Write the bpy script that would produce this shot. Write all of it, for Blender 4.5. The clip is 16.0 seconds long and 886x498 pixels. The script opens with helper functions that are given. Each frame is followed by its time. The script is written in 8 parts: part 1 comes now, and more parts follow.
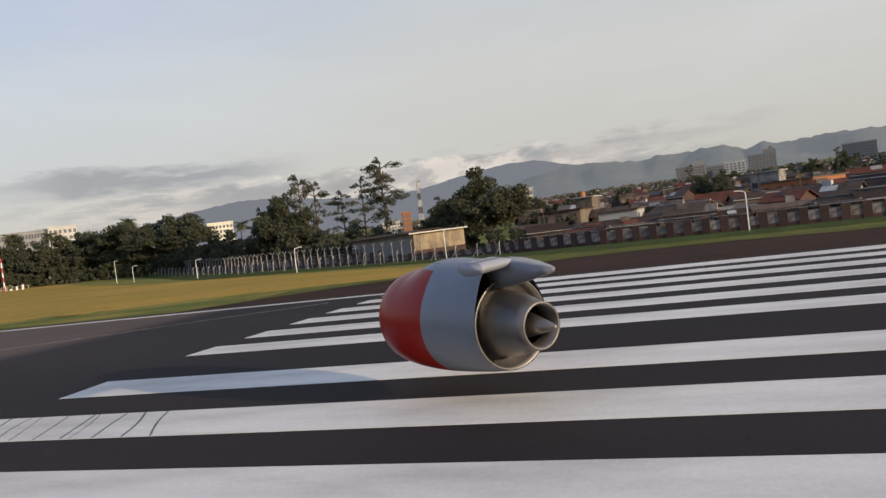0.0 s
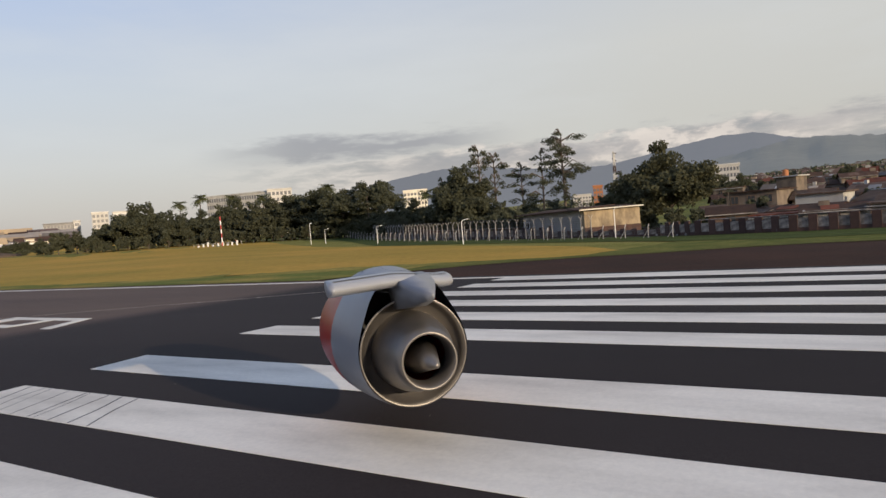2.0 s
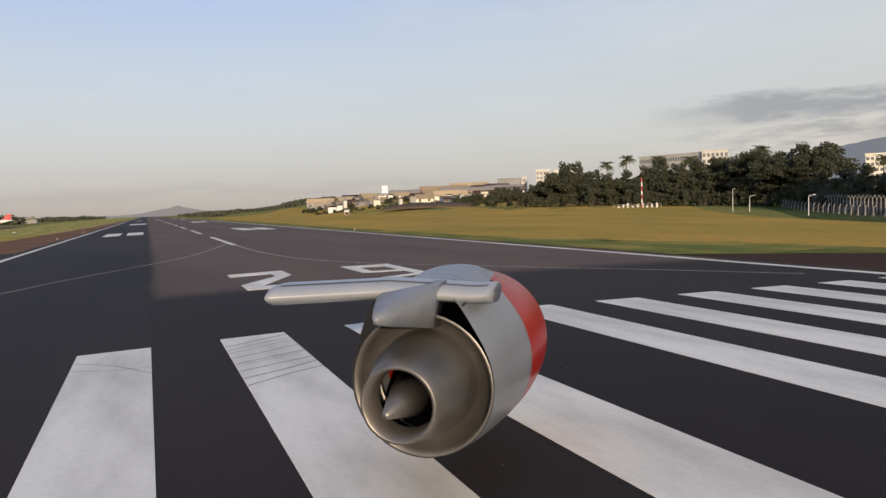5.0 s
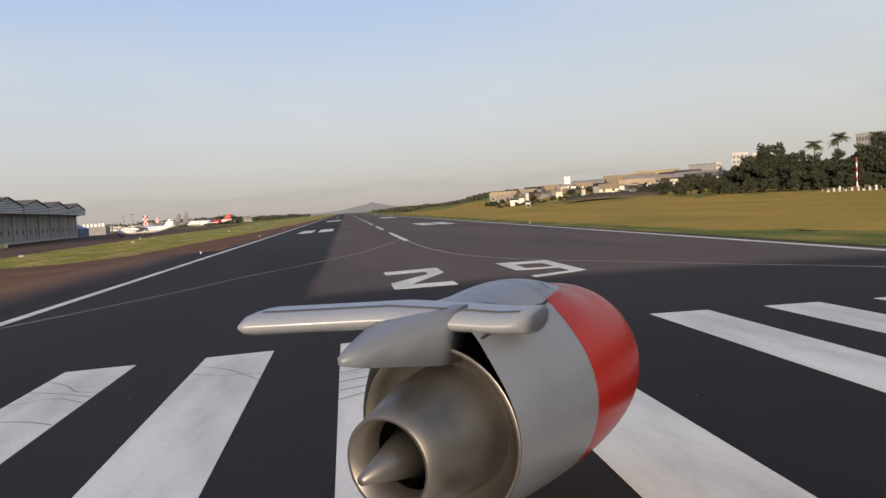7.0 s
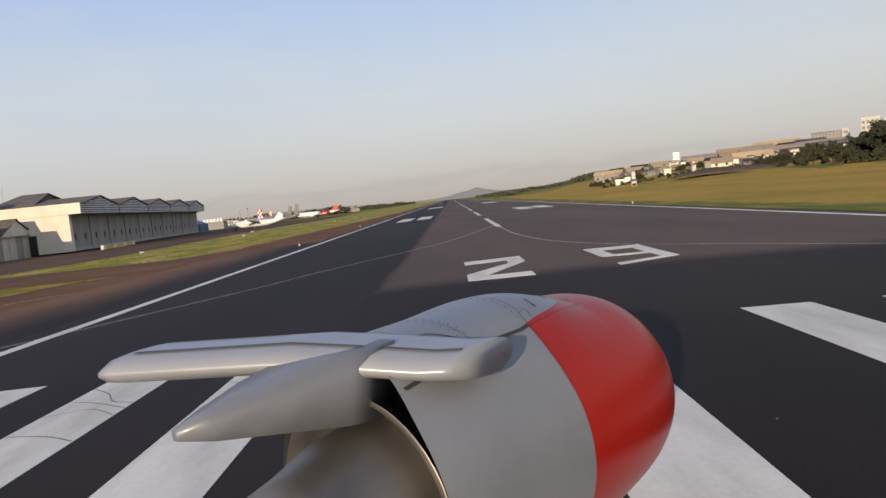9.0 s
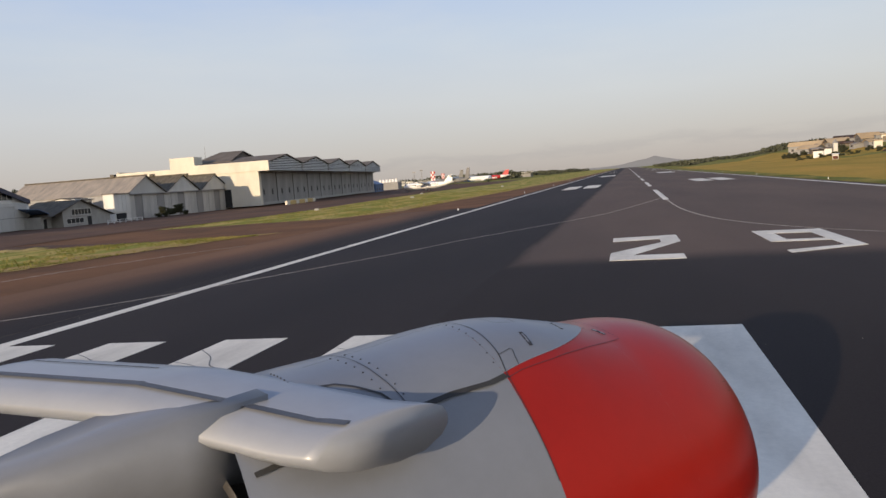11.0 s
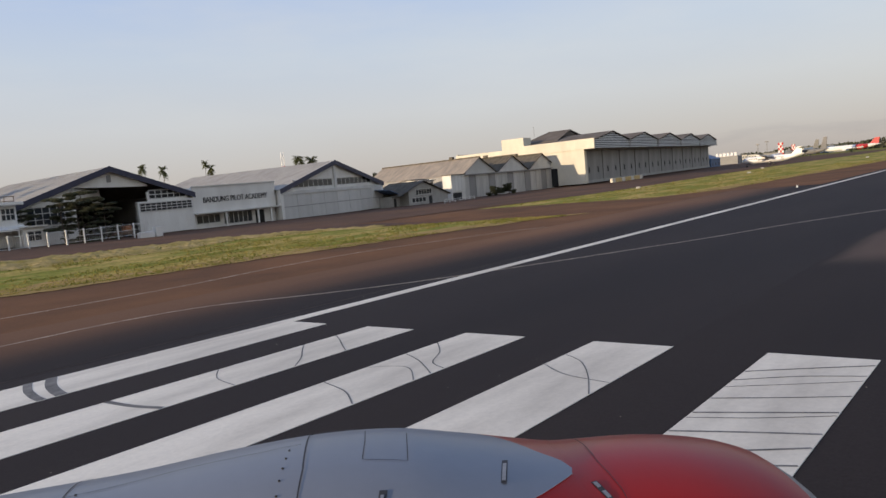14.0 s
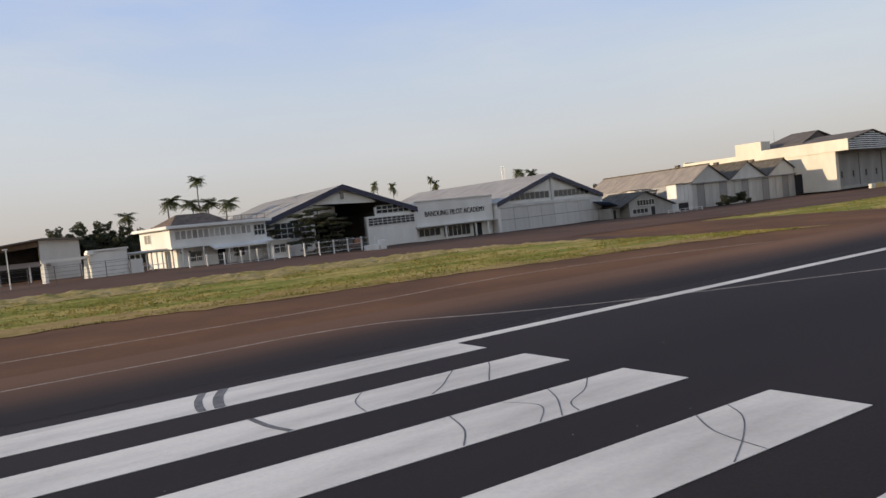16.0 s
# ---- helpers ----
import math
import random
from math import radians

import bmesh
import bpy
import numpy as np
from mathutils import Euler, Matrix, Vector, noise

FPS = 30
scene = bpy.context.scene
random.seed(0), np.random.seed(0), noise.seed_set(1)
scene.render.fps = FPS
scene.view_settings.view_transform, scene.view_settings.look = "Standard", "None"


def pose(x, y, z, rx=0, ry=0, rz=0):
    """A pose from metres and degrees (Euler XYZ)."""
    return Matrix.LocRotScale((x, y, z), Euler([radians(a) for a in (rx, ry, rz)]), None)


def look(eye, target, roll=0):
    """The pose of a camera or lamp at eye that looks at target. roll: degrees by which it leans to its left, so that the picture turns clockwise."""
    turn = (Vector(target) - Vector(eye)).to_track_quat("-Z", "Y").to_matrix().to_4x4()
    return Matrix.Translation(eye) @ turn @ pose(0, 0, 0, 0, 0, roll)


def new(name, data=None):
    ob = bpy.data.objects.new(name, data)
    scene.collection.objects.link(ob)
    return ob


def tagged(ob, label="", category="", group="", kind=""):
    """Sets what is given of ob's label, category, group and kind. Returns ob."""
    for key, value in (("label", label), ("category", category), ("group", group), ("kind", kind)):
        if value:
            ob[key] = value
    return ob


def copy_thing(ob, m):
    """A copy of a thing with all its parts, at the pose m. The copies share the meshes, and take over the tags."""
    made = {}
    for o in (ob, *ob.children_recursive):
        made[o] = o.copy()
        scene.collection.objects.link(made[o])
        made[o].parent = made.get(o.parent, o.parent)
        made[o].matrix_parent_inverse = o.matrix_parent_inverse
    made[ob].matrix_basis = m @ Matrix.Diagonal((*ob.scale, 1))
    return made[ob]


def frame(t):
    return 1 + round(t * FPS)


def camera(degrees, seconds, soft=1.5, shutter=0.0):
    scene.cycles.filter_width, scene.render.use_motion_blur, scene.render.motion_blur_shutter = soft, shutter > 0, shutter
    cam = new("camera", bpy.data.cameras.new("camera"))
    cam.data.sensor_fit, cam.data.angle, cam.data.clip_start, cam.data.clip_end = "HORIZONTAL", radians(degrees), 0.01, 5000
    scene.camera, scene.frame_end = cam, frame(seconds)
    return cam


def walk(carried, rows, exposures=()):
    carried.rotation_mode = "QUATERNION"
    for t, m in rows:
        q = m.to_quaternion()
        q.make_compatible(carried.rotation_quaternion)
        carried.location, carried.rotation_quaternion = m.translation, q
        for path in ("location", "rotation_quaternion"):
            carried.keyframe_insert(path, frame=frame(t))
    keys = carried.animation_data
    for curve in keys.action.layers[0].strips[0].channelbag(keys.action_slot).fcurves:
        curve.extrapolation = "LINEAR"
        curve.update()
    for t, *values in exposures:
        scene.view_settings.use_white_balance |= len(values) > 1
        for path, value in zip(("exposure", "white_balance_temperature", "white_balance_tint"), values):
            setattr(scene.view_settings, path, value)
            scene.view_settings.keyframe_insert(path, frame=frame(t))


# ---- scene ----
cam = camera(63.9, 16.0)
PATH = [
    (0, (-18.700, -15.980, 3.305), (-16.790, -15.391, 3.244), -7.09),
    (0.5, (-17.686, -17.083, 3.344), (-15.833, -16.333, 3.284), -6.31),
    (1, (-16.753, -17.997, 3.368), (-14.970, -17.095, 3.282), -5.84),
    (1.5, (-15.769, -18.827, 3.388), (-14.029, -17.851, 3.250), -5.47),
    (2, (-14.774, -19.562, 3.404), (-13.101, -18.469, 3.318), -4.80),
    (2.5, (-13.682, -20.260, 3.418), (-12.122, -19.011, 3.336), -5.01),
    (3, (-12.628, -20.697, 3.422), (-11.204, -19.294, 3.349), -5.45),
    (3.5, (-11.608, -20.850, 3.433), (-10.325, -19.317, 3.361), -3.92),
    (4, (-10.647, -20.858, 3.440), (-9.537, -19.198, 3.337), -3.23),
    (4.5, (-9.741, -20.838, 3.457), (-8.816, -19.068, 3.351), -3.66),
    (4.7, (-9.388, -20.825, 3.465), (-8.532, -19.022, 3.349), -2.91),
    (7, (-6.809, -19.668, 3.530), (-6.545, -17.690, 3.410), -3.63),
    (7.5, (-6.328, -19.252, 3.522), (-6.193, -17.262, 3.376), -3.60),
    (8, (-5.947, -18.831, 3.523), (-5.834, -16.840, 3.370), -3.32),
    (8.5, (-5.611, -18.477, 3.528), (-5.556, -16.482, 3.396), -4.28),
    (10.8, (-4.156, -16.355, 3.568), (-4.619, -14.419, 3.371), -5.65),
    (11, (-4.060, -16.203, 3.568), (-4.570, -14.279, 3.374), -4.08),
    (11.5, (-3.847, -15.819, 3.573), (-4.514, -13.944, 3.370), -3.79),
    (12, (-3.662, -15.358, 3.579), (-4.469, -13.538, 3.395), -4.64),
    (12.5, (-3.524, -14.860, 3.581), (-4.532, -13.140, 3.424), -5.38),
    (13, (-3.357, -14.372, 3.556), (-4.484, -12.729, 3.386), -5.20),
    (13.5, (-3.228, -13.942, 3.544), (-4.443, -12.367, 3.341), -5.00),
    (14, (-3.103, -13.451, 3.559), (-4.416, -11.953, 3.378), -5.36),
    (14.5, (-3.026, -12.942, 3.562), (-4.429, -11.528, 3.387), -5.79),
    (15, (-2.981, -12.384, 3.553), (-4.453, -11.038, 3.402), -5.88),
    (15.5, (-2.943, -11.794, 3.541), (-4.555, -10.617, 3.411), -6.55),
    (16, (-2.825, -11.263, 3.552), (-4.539, -10.237, 3.467), -6.21),
]
walk(cam, [(t, look(eye, target, roll)) for t, eye, target, roll in PATH])


# ---- light ----
SUN_AZ, SUN_EL = radians(198), radians(11)
world = bpy.data.worlds.new("world")
scene.world = world
world.use_nodes = True


def node(tree, kind, ins=()):
    n = tree.nodes.new(kind)
    for k, v in (ins.items() if isinstance(ins, dict) else enumerate(ins)):
        if isinstance(v, bpy.types.NodeSocket):
            tree.links.new(v, n.inputs[k])
        elif v is not None:
            n.inputs[k].default_value = v
    return n


def calc(tree, op, *ins):
    n = tree.nodes.new("ShaderNodeMath")
    n.operation = op
    for k, v in enumerate(ins):
        if isinstance(v, bpy.types.NodeSocket):
            tree.links.new(v, n.inputs[k])
        else:
            n.inputs[k].default_value = v
    return n.outputs[0]


def ramp(tree, fac, stops):
    n = node(tree, "ShaderNodeValToRGB", [fac])
    e = n.color_ramp.elements
    while len(e) < len(stops):
        e.new(0.5)
    for k, (p, c) in enumerate(stops):
        e[k].position = p
        e[k].color = (*c, 1)
    return n.outputs[0]


def blend(tree, fac, a, b, how="MIX"):
    n = tree.nodes.new("ShaderNodeMix")
    n.data_type, n.blend_type = "RGBA", how
    for k, v in ((0, fac), (6, a), (7, b)):
        if isinstance(v, bpy.types.NodeSocket):
            tree.links.new(v, n.inputs[k])
        else:
            n.inputs[k].default_value = v if k == 0 else (*v, 1)
    return n.outputs[2]


def window_of(tree, v, lo, hi, soft):
    up = node(tree, "ShaderNodeMapRange", [v, lo - soft, lo + soft, 0, 1])
    dn = node(tree, "ShaderNodeMapRange", [v, hi - soft, hi + soft, 1, 0])
    up.interpolation_type = dn.interpolation_type = "SMOOTHSTEP"
    return calc(tree, "MULTIPLY", up.outputs[0], dn.outputs[0])


def build_sky():
    t = world.node_tree
    co = node(t, "ShaderNodeTexCoord").outputs["Generated"]
    xyz = node(t, "ShaderNodeSeparateXYZ", [co]).outputs
    el = calc(t, "MULTIPLY", calc(t, "ARCSINE", xyz[2]), 57.3)
    az = calc(t, "MULTIPLY", calc(t, "ARCTAN2", xyz[0], xyz[1]), 57.3)
    h = calc(t, "DIVIDE", el, 60.0)
    north = ramp(t, h, [(0, (.50, .447, .412)), (.035, (.555, .522, .503)), (.10, (.605, .612, .635)), (.18, (.56, .625, .725)), (.28, (.44, .555, .80)), (.38, (.365, .49, .82)), (1, (.22, .34, .64))])
    east = ramp(t, h, [(0, (.52, .50, .48)), (.08, (.58, .56, .525)), (.2, (.625, .615, .585)), (.36, (.55, .585, .645)), (1, (.28, .38, .60))])
    side = node(t, "ShaderNodeMapRange", [az, 5, 75, 0, 1]).outputs[0]
    base = blend(t, side, north, east)
    # thin high veil
    veil = node(t, "ShaderNodeMapping", {"Vector": co, "Scale": (1.2, 1.2, 5), "Rotation": (0, .35, .3)}).outputs[0]
    vn = node(t, "ShaderNodeTexNoise", {"Vector": veil, "Scale": 2.2, "Detail": 6, "Roughness": .55}).outputs[0]
    vm = node(t, "ShaderNodeMapRange", [vn, .45, .75, 0, .5]).outputs[0]
    base = blend(t, calc(t, "MULTIPLY", vm, window_of(t, el, 6, 60, 5)), base, (.68, .69, .70))
    # low cloud bank over the hills
    warp = node(t, "ShaderNodeMapping", {"Vector": co, "Scale": (5, 5, 26)}).outputs[0]
    n1 = node(t, "ShaderNodeTexNoise", {"Vector": warp, "Scale": 1.6, "Detail": 8, "Roughness": .62}).outputs[0]
    edge = calc(t, "ADD", el, calc(t, "MULTIPLY", calc(t, "SUBTRACT", n1, .5), 3.6))
    bank = calc(t, "MULTIPLY", window_of(t, edge, 1.6, 5.4, .6), window_of(t, az, 44, 92, 9))
    lit = ramp(t, n1, [(.36, (.30, .305, .335)), (.46, (.42, .40, .405)), (.56, (.66, .60, .57))])
    base = blend(t, calc(t, "MULTIPLY", bank, .85), base, lit)
    # bright lumps of low cloud along the ridge
    lump = node(t, "ShaderNodeMapping", {"Vector": co, "Scale": (9, 9, 20)}).outputs[0]
    n2 = node(t, "ShaderNodeTexNoise", {"Vector": lump, "Scale": 1.9, "Detail": 7, "Roughness": .58}).outputs[0]
    tops = calc(t, "ADD", el, calc(t, "MULTIPLY", calc(t, "SUBTRACT", n2, .5), -5.5))
    heap = calc(t, "MULTIPLY", window_of(t, tops, 2.0, 5.0, .45), window_of(t, az, 56, 84, 6))
    base = blend(t, calc(t, "MULTIPLY", heap, .85), base, ramp(t, n2, [(.40, (.39, .375, .39)), (.49, (.51, .465, .455)), (.58, (.80, .71, .65))]))
    # dark blue-grey base of the clouds over the mountain
    low = calc(t, "MULTIPLY", window_of(t, edge, -6, 3.1, .7), window_of(t, az, 52, 86, 7))
    base = blend(t, calc(t, "MULTIPLY", low, .72), base, (.265, .275, .31))
    # two long grey streaks
    for a0, a1, e0, e1, k in ((42, 60, 5.5, 6.8, .95), (54, 72, 3.7, 4.8, .75), (80, 97, 4.5, 5.3, .4), (-30, 24, 1.0, 1.6, .25)):
        tilt = calc(t, "ADD", edge, calc(t, "MULTIPLY", calc(t, "SUBTRACT", az, a0), -.012))
        m = calc(t, "MULTIPLY", window_of(t, tilt, e0, e1, .5), window_of(t, az, a0, a1, 5))
        base = blend(t, calc(t, "MULTIPLY", m, k), base, (.335, .325, .355))
    sky = t.nodes.new("ShaderNodeTexSky")
    sky.sky_type, sky.sun_disc, sky.sun_elevation, sky.sun_rotation, sky.dust_density = "NISHITA", False, SUN_EL, SUN_AZ, 2.0
    glow = blend(t, 1.0, sky.outputs[0], (.02, .02, .02), "MULTIPLY")
    both = blend(t, 1.0, base, glow, "ADD")
    bg = t.nodes["Background"]
    t.links.new(both, bg.inputs[0])
    bg.inputs[1].default_value = SKY


SKY, SUN = 0.93, 4.8
build_sky()
sun = new("sun", bpy.data.lights.new("sun", "SUN"))
sun.data.energy, sun.data.angle, sun.data.color = SUN, radians(0.6), (1, .80, .56)
sd = Vector((math.sin(SUN_AZ) * math.cos(SUN_EL), math.cos(SUN_AZ) * math.cos(SUN_EL), math.sin(SUN_EL)))
sun.matrix_world = look(sd * 60, (0, 0, 0))


# ---- materials ----
def mat(name, c1, c2=None, scale=1.0, rough=.8, metal=0.0, bump=.15, fine=.2, fscale=30.0, spread=0.0, spec=.5, stretch=(1, 1, 1), lo=.35, hi=.65, haze=0.0, coat=0.0, translucent=0.0, air_of=(.43, .44, .47)):
    """A surface with patches of c1 and c2, fine grain, relief, and a spread from piece to piece."""
    m = bpy.data.materials.new(name)
    m.use_nodes = True
    t = m.node_tree
    p = t.nodes["Principled BSDF"]
    co = node(t, "ShaderNodeTexCoord").outputs["Object"]
    big = node(t, "ShaderNodeMapping", {"Vector": co, "Scale": stretch}).outputs[0]
    n1 = node(t, "ShaderNodeTexNoise", {"Vector": big, "Scale": scale, "Detail": 6, "Roughness": .6}).outputs[0]
    n2 = node(t, "ShaderNodeTexNoise", {"Vector": co, "Scale": fscale, "Detail": 4, "Roughness": .7}).outputs[0]
    c2 = c2 or tuple(v * .8 for v in c1)
    col = ramp(t, n1, [(lo, c1), (hi, c2)])
    g = node(t, "ShaderNodeMapRange", [n2, .25, .75, 1 - fine, 1 + fine]).outputs[0]
    if spread:
        r = node(t, "ShaderNodeObjectInfo").outputs["Random"]
        isl = node(t, "ShaderNodeNewGeometry").outputs["Random Per Island"]
        r = calc(t, "FRACT", calc(t, "ADD", r, isl))
        g = calc(t, "MULTIPLY", g, node(t, "ShaderNodeMapRange", [r, 0, 1, 1 - spread, 1 + spread]).outputs[0])
    hsv = node(t, "ShaderNodeHueSaturation", {"Value": g, "Color": col}).outputs[0]
    t.links.new(hsv, p.inputs["Base Color"])
    p.inputs["Roughness"].default_value = rough
    p.inputs["Metallic"].default_value = metal
    p.inputs["Specular IOR Level"].default_value = spec
    p.inputs["Coat Weight"].default_value = coat
    p.inputs["Coat Roughness"].default_value = .12
    if bump:
        b = node(t, "ShaderNodeBump", {"Strength": bump, "Distance": .02, "Height": n2}).outputs[0]
        t.links.new(b, p.inputs["Normal"])
    if translucent:
        tr = node(t, "ShaderNodeBsdfTranslucent", {"Color": hsv})
        mx = node(t, "ShaderNodeMixShader", [translucent, p.outputs[0], tr.outputs[0]])
        t.links.new(mx.outputs[0], t.nodes["Material Output"].inputs[0])
    # Distance haze is put in as a glow mixed over the surface.
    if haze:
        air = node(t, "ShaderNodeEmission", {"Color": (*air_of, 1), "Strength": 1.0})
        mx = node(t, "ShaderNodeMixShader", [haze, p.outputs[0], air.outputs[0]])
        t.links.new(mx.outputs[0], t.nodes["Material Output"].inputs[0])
    return m


